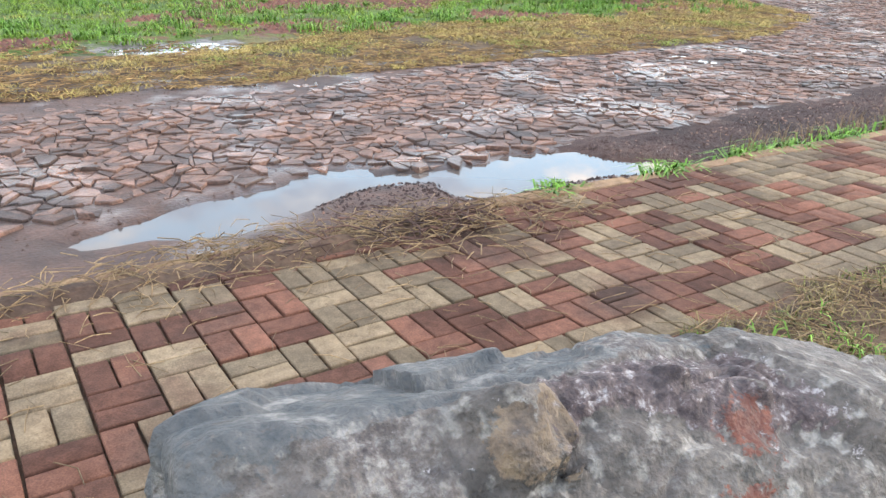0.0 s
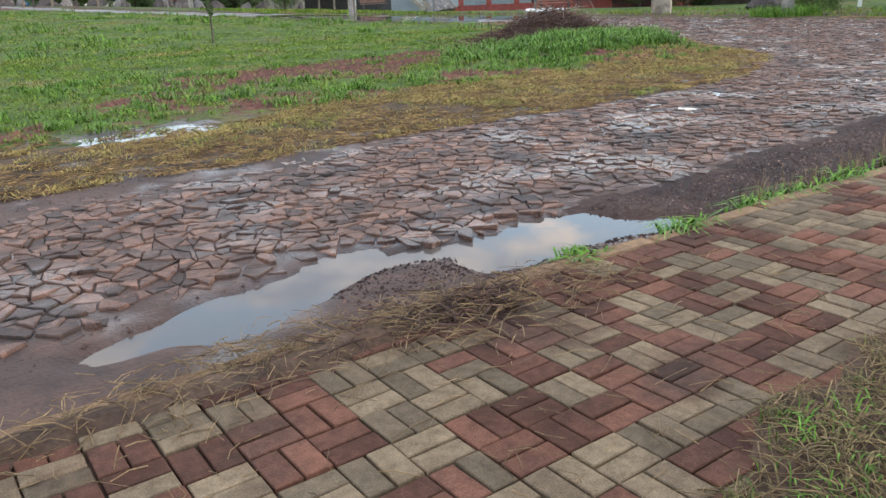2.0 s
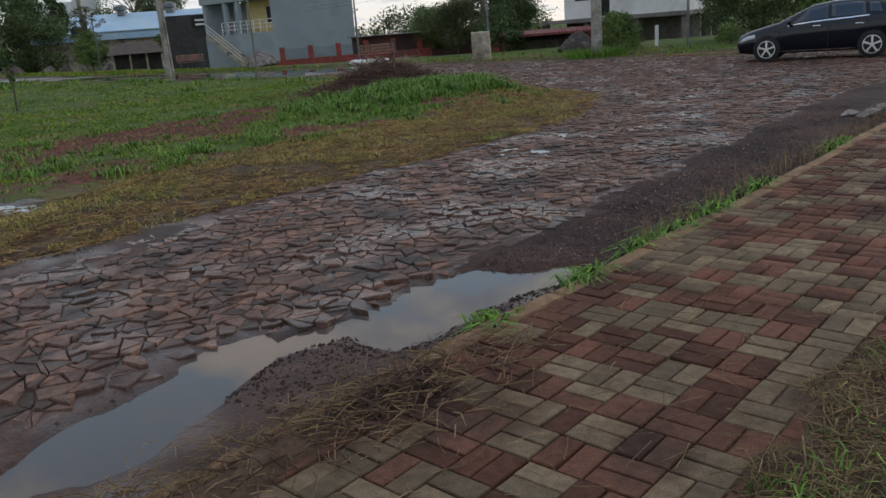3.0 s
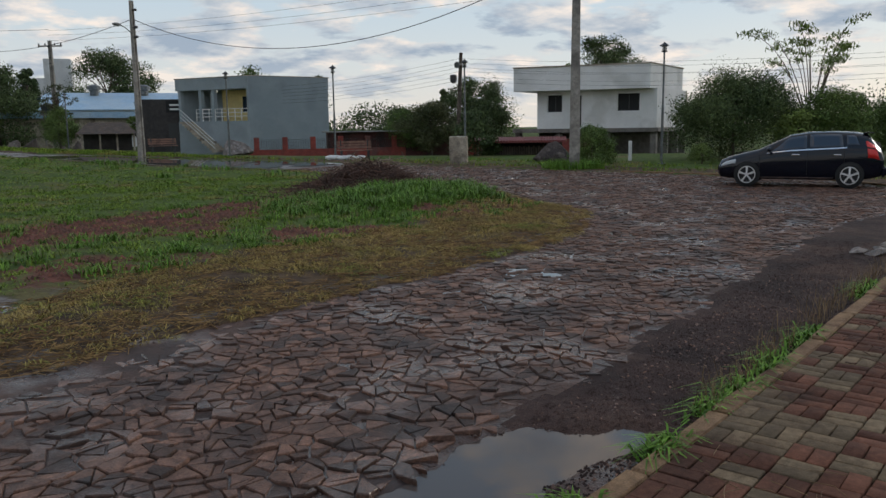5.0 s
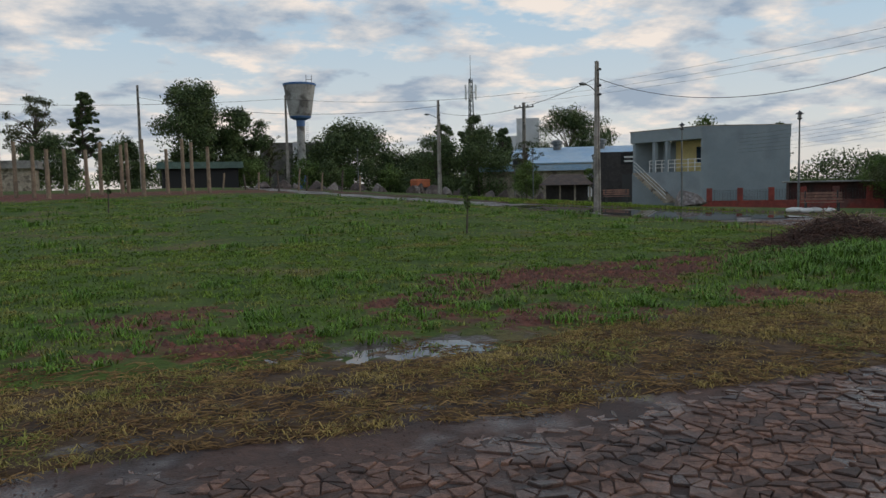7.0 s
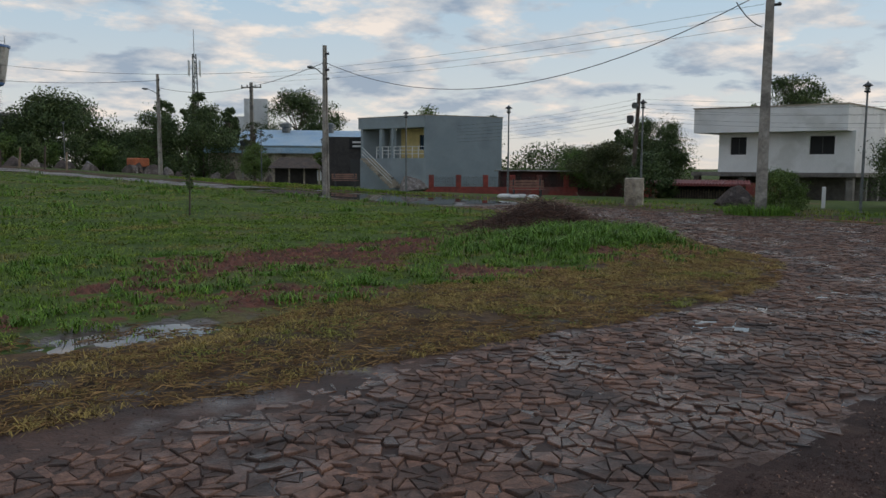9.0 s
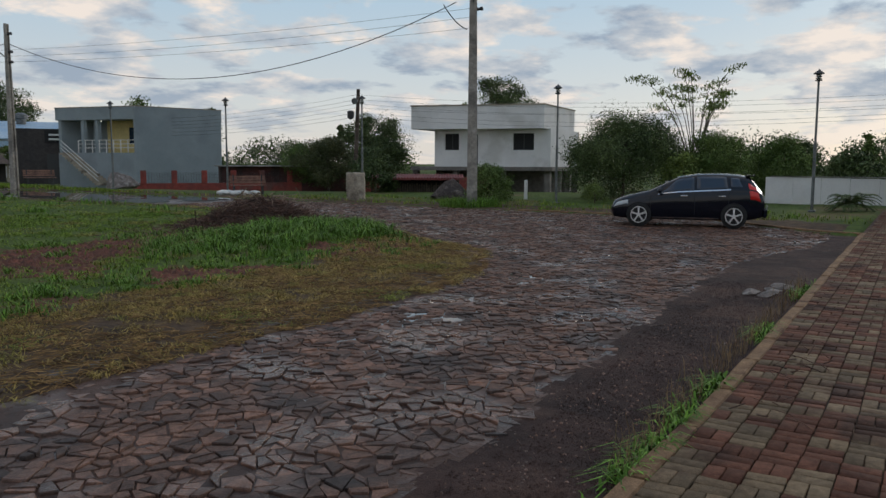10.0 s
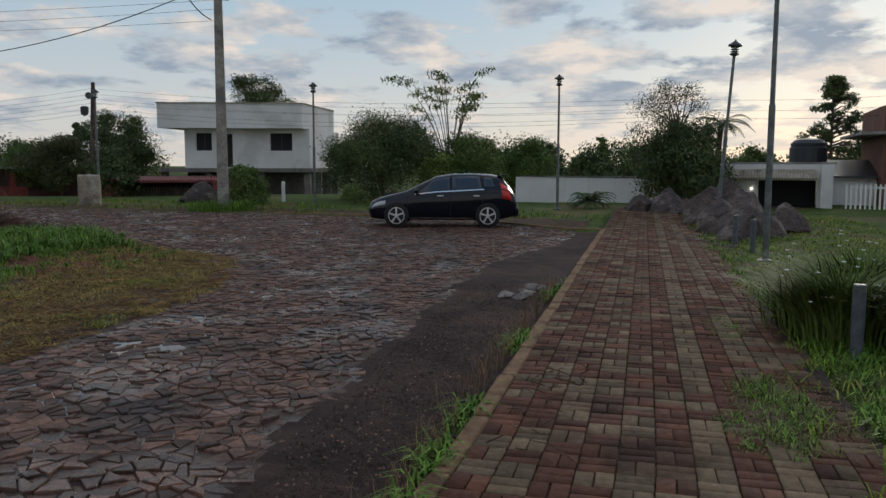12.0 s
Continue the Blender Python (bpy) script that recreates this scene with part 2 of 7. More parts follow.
M_CARP = plain("car_black_paint", (0.004, 0.006, 0.012), 0.10, 0.0, spec=0.35)
M_CARP.node_tree.nodes["Principled BSDF"].inputs["Coat Weight"].default_value = 0.1
M_GLASS = plain("car_glass", (0.02, 0.035, 0.06), 0.03)
M_RUBBER = mat("tyre_rubber", (0.010, 0.010, 0.010), (0.016, 0.016, 0.016), 9, 80, 0.85, None, 0.2)
M_ALLOY = plain("alloy", (0.75, 0.75, 0.76), 0.3, 0.7)
M_CHROME = plain("chrome", (0.7, 0.7, 0.72), 0.15, 1.0)
M_TAIL = plain("tail_lamp_red", (0.60, 0.03, 0.025), 0.2)
M_HEAD = plain("head_lamp", (0.45, 0.48, 0.5), 0.15)
M_PLATE = plain("plate_white", (0.5, 0.5, 0.5), 0.4)
M_PVC = plain("water_tank_plastic", (0.02, 0.025, 0.03), 0.5)
M_LAMPGLOW = plain("lamp_glow", (1.0, 0.95, 0.85), 0.4, emit=1.2)
M_ORANGE = mat("orange_paint", (0.45, 0.12, 0.04), (0.35, 0.10, 0.04), 2, 20, 0.6, None, 0.1)
M_WHITEP = plain("white_plastic", (0.7, 0.7, 0.68), 0.5)
M_BOLL = mat("bollard_grey", (0.10, 0.11, 0.13), (0.075, 0.08, 0.095), 6, 60, 0.55, None, 0.1)


# ---- helpers for meshes ----
def link_mesh(name, bm, material, parent=None, smooth=False):
    me = bpy.data.meshes.new(name)
    bm.normal_update()
    bm.to_mesh(me)
    bm.free()
    for m in (material if isinstance(material, (list, tuple)) else [material]):
        me.materials.append(m)
    if smooth:
        me.polygons.foreach_set("use_smooth", [True] * len(me.polygons))
    ob = new(name, me)
    if parent:
        ob.parent = parent
    return ob


def part(name, bm, material, parent, label="", smooth=False):
    ob = link_mesh(name, bm, material, parent, smooth)
    return tagged(ob, label) if label else ob


def settle(x, y):
    """The far north side swings a degree to the east of the plan's first numbers."""
    a, d = math.degrees(math.atan2(y, x)), math.hypot(x, y)
    k = radians(-0.95) * float(S((a - 37) / 8)) * float(S((d - 26) / 8))
    return x * math.cos(k) - y * math.sin(k), x * math.sin(k) + y * math.cos(k)


def thing(name, x, y, z, rz, label, category, group=""):
    ob = new(name)
    x, y = settle(x, y)
    ob.matrix_basis = pose(x, y, z, 0, 0, rz)
    return tagged(ob, label, category, group)


def box(bm, c, s, m=None, bevel=0.0):
    t = Matrix.Translation(c) @ Matrix.Diagonal((*s, 1))
    if m is not None:
        t = m @ t
    r = bmesh.ops.create_cube(bm, size=1, matrix=t)
    if bevel:
        es = list({e for v in r["verts"] for e in v.link_edges})
        bmesh.ops.bevel(bm, geom=es, offset=bevel, segments=1, affect="EDGES")
    return bm


def tube(bm, p0, p1, r0, r1=None, seg=10, caps=True):
    r1 = r0 if r1 is None else r1
    p0, p1 = Vector(p0), Vector(p1)
    d = p1 - p0
    m = Matrix.Translation((p0 + p1) / 2) @ d.to_track_quat("Z", "Y").to_matrix().to_4x4()
    bmesh.ops.create_cone(bm, cap_ends=caps, segments=seg, radius1=r0, radius2=r1, depth=d.length, matrix=m)
    return bm


def lathe(bm, prof, seg=20, centre=(0, 0)):
    rings = []
    for r, z in prof:
        rings.append([bm.verts.new((centre[0] + r * math.cos(2 * math.pi * i / seg), centre[1] + r * math.sin(2 * math.pi * i / seg), z)) for i in range(seg)])
    for a, b in zip(rings, rings[1:]):
        for i in range(seg):
            bm.faces.new((a[i], a[(i + 1) % seg], b[(i + 1) % seg], b[i]))
    bm.faces.new(rings[-1])
    bm.faces.new(list(reversed(rings[0])))
    return bm


def arrays_mesh(name, verts, faces, material, parent=None):
    """One mesh from arrays: all faces with the same number of corners."""
    me = bpy.data.meshes.new(name)
    k = faces.shape[1]
    me.vertices.add(len(verts))
    me.vertices.foreach_set("co", verts.astype(np.float32).ravel())
    me.loops.add(faces.size)
    me.loops.foreach_set("vertex_index", faces.astype(np.int32).ravel())
    me.polygons.add(len(faces))
    me.polygons.foreach_set("loop_start", np.arange(0, faces.size, k, dtype=np.int32))
    me.update(calc_edges=True)
    me.materials.append(material)
    ob = new(name, me)
    if parent:
        ob.parent = parent
    return ob


def S(t):
    t = np.clip(t, 0, 1)
    return t * t * (3 - 2 * t)


def wav(x, y, s=1.0, seed=0.0):
    """A smooth uneven field between about -1 and 1."""
    x, y = np.asarray(x, float) * s + seed, np.asarray(y, float) * s - seed
    return (np.sin(1.7 * x + 0.9 * np.sin(1.3 * y + seed)) + np.sin(2.3 * y + 1.1 * np.sin(1.9 * x)) + 0.6 * np.sin(4.1 * x - 3.3 * y) + 0.4 * np.sin(7.3 * x + 5.9 * y)) / 3.0


# ---- the lie of the land ----
def rise(x, y):
    """Height of the open ground: level by the road, rising to the north-west, falling to the north-east."""
    x, y = np.asarray(x, float), np.asarray(y, float)
    up = 2.0 * S((y - 15) / 72) * S((46 - x) / 44)
    down = -0.55 * S((np.hypot(x, y) - 46) / 20) * S((x - 24) / 16)
    return up + down


def edge_n(x):
    """North edge of the street, before its bend."""
    x = np.asarray(x, float)
    return 8.25 + 0.10 * wav(x, 0 * x, 0.8) + 5.2 * S((x - 8.5) / 13) ** 1.3


def edge_w(y):
    y = np.asarray(y, float)
    return 14.5 + 7.2 * S((y - 8) / 16) - 14.0 * S((y - 28) / 50) - 0.12 * np.maximum(y - 78, 0) - 1.4 * np.exp(-((y - 34) / 8) ** 2)


def edge_e(y):
    y = np.asarray(y, float)
    return 22.6 + 3.9 * S((y - 3.6) / 6) + 0.6 * S((y - 10) / 10) - 15.5 * S((y - 27) / 50) - 0.12 * np.maximum(y - 77, 0)


def on_road(x, y):
    x, y = np.asarray(x, float), np.asarray(y, float)
    a = (y > 3.6) & (y < edge_n(x)) & (x < 19.5)
    b = (y > 3.6) & (x > edge_w(y)) & (x < edge_e(y)) & (y < 220)
    return a | b


def puddle(x, y):
    """How deep the hollow at the kerb is, 0 to 1."""
    x, y = np.asarray(x, float), np.asarray(y, float)
    d = np.zeros_like(x + y)
    for cx, cy, rx, ry, a in ((1.72, 4.42, 0.42, 0.30, 0.15), (2.08, 4.50, 0.45, 0.27, 0.35), (2.50, 4.68, 0.38, 0.24, 0.35), (2.90, 4.55, 0.30, 0.13, -0.2), (3.42, 4.28, 0.44, 0.34, 0.1), (3.95, 4.32, 0.50, 0.36, -0.15), (4.30, 4.05, 0.36, 0.17, -0.3), (1.30, 4.38, 0.36, 0.14, 0.1)):
        u = ((x - cx) * math.cos(a) + (y - cy) * math.sin(a)) / rx
        v = (-(x - cx) * math.sin(a) + (y - cy) * math.cos(a)) / ry
        d = np.maximum(d, 1.25 - np.sqrt(u * u + v * v))
    return np.clip(d + 0.10 * wav(x, y, 5.0) + 0.05 * wav(x, y, 13.0), 0, 1)


def bed(x, y):
    """Height of the street's mud bed."""
    w = 0.010 * wav(x, y, 2.1) + 0.006 * wav(x, y, 6.3, 2.0)
    return -0.062 + w - 0.045 * S(puddle(x, y) / 0.6) + rise(x, y)


def gravel_edge(x):
    x = np.asarray(x, float)
    return 4.55 + 0.06 * np.clip(x - 5, -3, 8) + 0.13 * wav(x, 0 * x, 1.7, 1.0) - 0.9 * S((x - 15) / 5)


# ---- ground ----
def steps(lo, hi, fine_lo, fine_hi, d, grow=1.16):
    a, s = [fine_lo], d
    while a[-1] < fine_hi:
        a.append(a[-1] + d)
    up, s = [a[-1]], d
    while up[-1] < hi:
        s *= grow
        up.append(up[-1] + s)
    dn, s = [a[0]], d
    while dn[-1] > lo:
        s *= grow
        dn.append(dn[-1] - s)
    return np.array(list(reversed(dn[1:])) + a + up[1:])


def sheet(name, xs, ys, height, material, keep=None):
    gx, gy = np.meshgrid(xs, ys)
    z = height(gx, gy)
    v = np.stack([gx, gy, z], -1).reshape(-1, 3)
    nx, ny = len(xs), len(ys)
    i = np.arange(nx * ny).reshape(ny, nx)
    f = np.stack([i[:-1, :-1], i[:-1, 1:], i[1:, 1:], i[1:, :-1]], -1).reshape(-1, 4)
    if keep is not None:
        f = f[keep(v[f].mean(1)[:, 0], v[f].mean(1)[:, 1])]
    ob = arrays_mesh(name, v, f, material)
    ob.data.polygons.foreach_set("use_smooth", [True] * len(f))
    return ob


def soil_masks():
    """Turf, straw verge, bare red soil and wet mud over one sheet."""
    m = mat("turf_ground", (0.047, 0.082, 0.013), (0.080, 0.116, 0.020), 0.9, 14, 0.9, None, 0.5, c3=(0.125, 0.105, 0.042), spot=0.3)
    n, l = m.node_tree.nodes, m.node_tree.links
    b = n["Principled BSDF"]
    turf = b.inputs["Base Color"].links[0].from_socket
    geo = n.new("ShaderNodeNewGeometry")
    at = n.new("ShaderNodeAttribute")
    at.attribute_name = "cover"
    sp = n.new("ShaderNodeSeparateColor")
    l.new(at.outputs["Color"], sp.inputs[0])

    def tex(scale, detail=6.0):
        t = n.new("ShaderNodeTexNoise")
        t.inputs["Scale"].default_value, t.inputs["Detail"].default_value = scale, detail
        l.new(geo.outputs["Position"], t.inputs["Vector"])
        return t.outputs["Fac"]

    def ragged(sock, amount):
        a = n.new("ShaderNodeMath")
        a.operation = "MULTIPLY_ADD"
        l.new(tex(2.6, 9.0), a.inputs[0])
        a.inputs[1].default_value = amount
        l.new(sock, a.inputs[2])
        r = n.new("ShaderNodeMapRange")
        r.inputs["From Min"].default_value, r.inputs["From Max"].default_value = 0.5 + amount * 0.42, 0.5 + amount * 0.58
        l.new(a.outputs[0], r.inputs["Value"])
        return r.outputs[0]

    def two(c1, c2, scale):
        r = n.new("ShaderNodeValToRGB")
        r.color_ramp.elements[0].position, r.color_ramp.elements[1].position = 0.36, 0.64
        r.color_ramp.elements[0].color, r.color_ramp.elements[1].color = (*c1, 1), (*c2, 1)
        l.new(tex(scale, 8.0), r.inputs[0])
        return r.outputs[0]

    def over(fac, a, c):
        x = n.new("ShaderNodeMix")
        x.data_type = "RGBA"
        l.new(fac, x.inputs[0])
        l.new(a, x.inputs[6])
        l.new(c, x.inputs[7])
        return x.outputs[2]

    straw = ragged(sp.outputs[0], 0.8)
    soil = ragged(sp.outputs[1], 1.3)
    wet = ragged(sp.outputs[2], 0.6)
    col = over(straw, turf, two((0.105, 0.066, 0.036), (0.042, 0.027, 0.020), 3.0))
    col = over(soil, col, two((0.17, 0.06, 0.042), (0.09, 0.042, 0.03), 3.0))
    col = over(wet, col, two((0.08, 0.052, 0.038), (0.045, 0.032, 0.025), 4.0))
    l.new(col, b.inputs["Base Color"])
    b.inputs["Specular IOR Level"].default_value = 0.2
    r = n.new("ShaderNodeMapRange")
    r.inputs["To Min"].default_value, r.inputs["To Max"].default_value = 0.95, 0.38
    l.new(wet, r.inputs["Value"])
    l.new(r.outputs[0], b.inputs["Roughness"])
    return m


def hump(x, y):
    """The heap at the corner of the green and the small ridge beside it."""
    a = 0.16 * np.exp(-(((x - 15.9) / 2.0) ** 2 + ((y - 17.2) / 1.6) ** 2))
    b = 0.22 * np.exp(-(((x - 14.6) / 3.2) ** 2 + ((y - 14.2) / 1.8) ** 2))
    return a + b


def ground_height(x, y):
    z = rise(x, y) + 0.03 * wav(x, y, 0.35, 3.0) + 0.018 * wav(x, y, 1.6, 1.0) + hump(x, y)
    z = z - 0.02
    near_edge = S((y - edge_n(x)) / 1.2) * (x < 14) + (x >= 14)
    z = np.where((y > 6) & (x < 14), z * near_edge - 0.045 * (1 - near_edge), z)
    e = 0.4
    inner = on_road(x, y) & (on_road(x, y + e) | (y < 8)) & (on_road(x, y - e) | (y < 4.6)) & on_road(x + e, np.maximum(y, 3.7)) & on_road(x - e, np.maximum(y, 3.7))
    z = np.where(on_road(x, y), np.minimum(z, rise(x, y) - 0.055), z)
    z = np.where(inner, rise(x, y) - 0.30, z)
    z = np.where((y < 3.7) & (y > 1.2) & (x < 34) & (x > -60), -0.16, z)
    wetpit = np.exp(-(((x - 3.0) / 1.6) ** 2 + ((y - 10.35) / 0.75) ** 2))
    ruts = 0.014 * wav(x, y, 3.7, 5.0) + 0.010 * wav(x, y, 8.3, 2.0)
    return z + (ruts - 0.06) * wetpit * (y > 8.5)


gx = steps(-1500, 1500, -6, 30, 0.125)
gy = steps(-1500, 1500, 0, 24, 0.125)
ground = tagged(sheet("ground", gx, gy, ground_height, soil_masks()), "open green with grass, straw verge and bare red soil", "ground", kind="structure")
co = np.empty(len(ground.data.vertices) * 3, np.float32)
ground.data.vertices.foreach_get("co", co)
co = co.reshape(-1, 3)


def covers(x, y):
    verge = edge_n(x) + 2.0 + 0.9 * S((x - 3) / 5) + 0.4 * wav(x, y, 0.7)
    straw = np.where((y > 6), S((verge - y) / 0.9 + 0.5) * (x < 22), 0.0)
    straw = np.maximum(straw, np.where((x > edge_w(y) - 1.2) & (x < edge_w(y) + 2) & (y > 8), 0.9, 0))
    straw = np.maximum(straw, np.where((y > -3) & (y < 3), 0.45, 0.0))
    straw = np.maximum(straw, np.where((x > edge_e(y)) & (x < edge_e(y) + 3.0) & (y > 4), 0.75, 0))
    soil = np.exp(-(((y - 15.6 - 0.12 * (x - 8)) / 1.9) ** 2)) * S((x - 3.0) / 3) * S((15.5 - x) / 3) * 0.85
    soil = np.maximum(soil, 0.55 * np.exp(-(((x - 4) / 2.2) ** 2 + ((y - 12.3) / 1.0) ** 2)))
    soil = np.maximum(soil, 0.9 * S((y - 55 - 0.4 * x) / 10) * S((75 - y) / 10) * (x < 16))
    soil = np.maximum(soil, (0.42 + 0.45 * wav(x, y, 0.9, 4.0)) * S((16.5 - y) / 3) * S((y - 10.3) / 1.0) * S((17 - x) / 3))
    wet = 0.62 * np.exp(-(((x - 3.0) / 2.3) ** 2 + ((y - 10.7) / 0.9) ** 2)) + 0.5 * np.exp(-((y - edge_n(x) - 0.1) / 0.35) ** 2) * (x < 20)
    wet = np.maximum(wet, 0.5 * np.exp(-(((x - 2) / 5) ** 2 + ((y - 8.9) / 0.35) ** 2)))
    return np.clip(straw, 0, 1), np.clip(soil, 0, 1), np.clip(wet, 0, 1)


attr = ground.data.color_attributes.new("cover", "FLOAT_COLOR", "POINT")
cs = np.ones((len(co), 4), np.float32)
cs[:, 0], cs[:, 1], cs[:, 2] = covers(co[:, 0], co[:, 1])
attr.data.foreach_set("color", cs.ravel())

# ---- street ----
M_FARSETT = mat("far_setts", (0.085, 0.062, 0.055), (0.14, 0.10, 0.085), 3.5, 9, 0.3, 0.55, 0.9, c3=(0.05, 0.04, 0.038), spot=0.6)
rx, ry = steps(-60, 34, -3, 27, 0.09, 1.25), steps(3.6, 230, 3.6, 9, 0.07, 1.12)
road = tagged(sheet("road", rx, ry, bed, M_MUD, lambda x, y: on_road(x, y) | on_road(x, np.maximum(y - 0.2, 3.7))), "wet muddy bed of the stone-paved street", "road", kind="structure")
road.data.materials.append(M_GRAVEL)
road.data.materials.append(M_FARSETT)
for pgn in road.data.polygons:
    cx, cy = pgn.center.x, pgn.center.y
    if 4.2 < cx < 26 and cy < float(gravel_edge(cx)) + 0.15:
        pgn.material_index = 1
    elif cx < -3 or cy > 27:
        pgn.material_index = 2
wx, wy = np.array([0.1, 5.0]), np.array([3.62, 5.3])
water = tagged(sheet("water", wx, wy, lambda x, y: -0.086 + 0 * x, M_WATER), "shallow rain puddle reflecting the cloudy sky", "puddle", kind="structure")
ux, uy = np.arange(1.4, 4.9, 0.1), np.arange(9.5, 11.7, 0.1)
pit = ground_height(*np.meshgrid(ux, uy))
level = float(np.percentile(pit, 13))
water_b = tagged(sheet("water", ux, uy, lambda x, y: level + 0 * x, M_WATER), "rain water standing in the soaked verge", "puddle", kind="structure")


def film(x, y):
    """Level of the thin rain water that stands in the low places along the wheel track and at the west end."""
    track = S(1.25 - np.abs(y - 6.3 - 0.20 * (x - 5) - 0.2 * np.maximum(x - 15, 0)) / 1.0) * S((x - 3.5) / 2) * S((21 - x) / 3)
    west = S((3.6 - x) / 1.5) * S((y - 5.2) / 0.6) * S((7.6 - y) / 0.6) * 0.8
    m = np.maximum(track, west) * S((wav(x, y, 0.75, 2.2) + 0.45) / 0.6)
    return -0.088 + 0.029 * m


tagged(sheet("water", np.arange(-3, 21, 0.16), np.arange(4.4, 12.5, 0.12), film, M_WATER, lambda x, y: on_road(x, y) & (film(x, y) > -0.085)), "thin film of rain water between the setts", "puddle", kind="structure")


def cells(points, reach):
    """Voronoi cells of a jittered grid: {(i, j): (x, y)} -> polygons."""
    out = {}
    for (i, j), p in points.items():
        poly = [(p[0] - reach, p[1] - reach), (p[0] + reach, p[1] - reach), (p[0] + reach, p[1] + reach), (p[0] - reach, p[1] + reach)]
        for di in (-2, -1, 0, 1, 2):
            for dj in (-2, -1, 0, 1, 2):
                q = points.get((i + di, j + dj))
                if q is None or (di == 0 and dj == 0):
                    continue
                nx, ny = q[0] - p[0], q[1] - p[1]
                lim = (q[0] ** 2 + q[1] ** 2 - p[0] ** 2 - p[1] ** 2) / 2
                res, prev = [], poly[-1]
                pd = prev[0] * nx + prev[1] * ny - lim
                for cur in poly:
                    cd = cur[0] * nx + cur[1] * ny - lim
                    if (pd <= 0) != (cd <= 0):
                        t = pd / (pd - cd)
                        res.append((prev[0] + (cur[0] - prev[0]) * t, prev[1] + (cur[1] - prev[1]) * t))
                    if cd <= 0:
                        res.append(cur)
                    prev, pd = cur, cd
                poly = res
                if len(poly) < 3:
                    break
            if len(poly) < 3:
                break
        if len(poly) >= 3:
            out[(i, j)] = poly
    return out


rnd = random.Random(5)


def sett_points(x0, x1, y0, y1, sx, sy):
    pts = {}
    for i in range(int((x1 - x0) / sx)):
        for j in range(int((y1 - y0) / sy)):
            x = x0 + (i + 0.5 * (j % 2) + rnd.uniform(-0.5, 0.5)) * sx
            y = y0 + (j + rnd.uniform(-0.45, 0.45)) * sy
            if rnd.random() > 0.04:
                pts[(i, j)] = (x, y)
    return pts


def stone(poly, x, y, verts, faces, joint=0.007):
    """One sett: a bevelled slab on the polygon, tilted a little, its foot in the mud."""
    tx, ty, lift = rnd.uniform(-0.06, 0.06), rnd.uniform(-0.06, 0.06), rnd.uniform(0.005, 0.026)
    base = float(bed(x, y))
    shore = max(float(puddle(x, y)) * 3.0, 1.0 - (y - float(gravel_edge(x))) / 0.3 if x > 0.8 else 0.0, 1.1 - (float(edge_n(x)) - y) / (0.5 + 0.7 * float(S((6 - x) / 4))) if x < 13 else 0.0)
    lift -= 0.042 * max(0.0, min(1.0, shore))
    if base < -0.1:
        lift -= 0.012
    k, n0 = len(poly), len(verts)
    far = [max(math.hypot(px - x, py - y), 1e-4) for px, py in poly]
    for inset, drop in ((joint, -0.05), (joint + 0.003, -0.007), (joint + 0.008, 0.0)):
        for (px, py), d in zip(poly, far):
            s = max(1 - inset / d, 0.2)
            qx, qy = (px - x) * s, (py - y) * s
            verts.append((x + qx, y + qy, base + lift + drop + tx * qx + ty * qy))
    for r in range(2):
        for i in range(k):
            faces.append((n0 + r * k + i, n0 + r * k + (i + 1) % k, n0 + (r + 1) * k + (i + 1) % k, n0 + (r + 1) * k + i))
    faces.append(tuple(n0 + 2 * k + i for i in range(k)))


def split(poly, tries):
    """Break a slab across its longer way along a skew line, once or twice."""
    k = len(poly)
    cx, cy = sum(p[0] for p in poly) / k, sum(p[1] for p in poly) / k
    area = abs(sum(poly[i - 1][0] * poly[i][1] - poly[i][0] * poly[i - 1][1] for i in range(k))) / 2
    if tries == 0 or area < 0.014 or (area < 0.028 and rnd.random() < 0.25):
        return [(poly, cx, cy)]
    far = max(poly, key=lambda p: math.hypot(p[0] - cx, p[1] - cy))
    a = math.atan2(far[1] - cy, far[0] - cx) + rnd.uniform(-0.45, 0.45)
    nx, ny = math.cos(a), math.sin(a)
    lim = (cx + rnd.uniform(-0.02, 0.02)) * nx + (cy + rnd.uniform(-0.02, 0.02)) * ny
    sides = ([], [])
    prev = poly[-1]
    pd = prev[0] * nx + prev[1] * ny - lim
    for cur in poly:
        cd = cur[0] * nx + cur[1] * ny - lim
        if (pd <= 0) != (cd <= 0):
            t = pd / (pd - cd)
            q = (prev[0] + (cur[0] - prev[0]) * t, prev[1] + (cur[1] - prev[1]) * t)
            sides[0].append(q)
            sides[1].append(q)
        sides[0 if cd <= 0 else 1].append(cur)
        prev, pd = cur, cd
    out = []
    for half in sides:
        if len(half) >= 3:
            out += split(half, tries - 1)
    return out


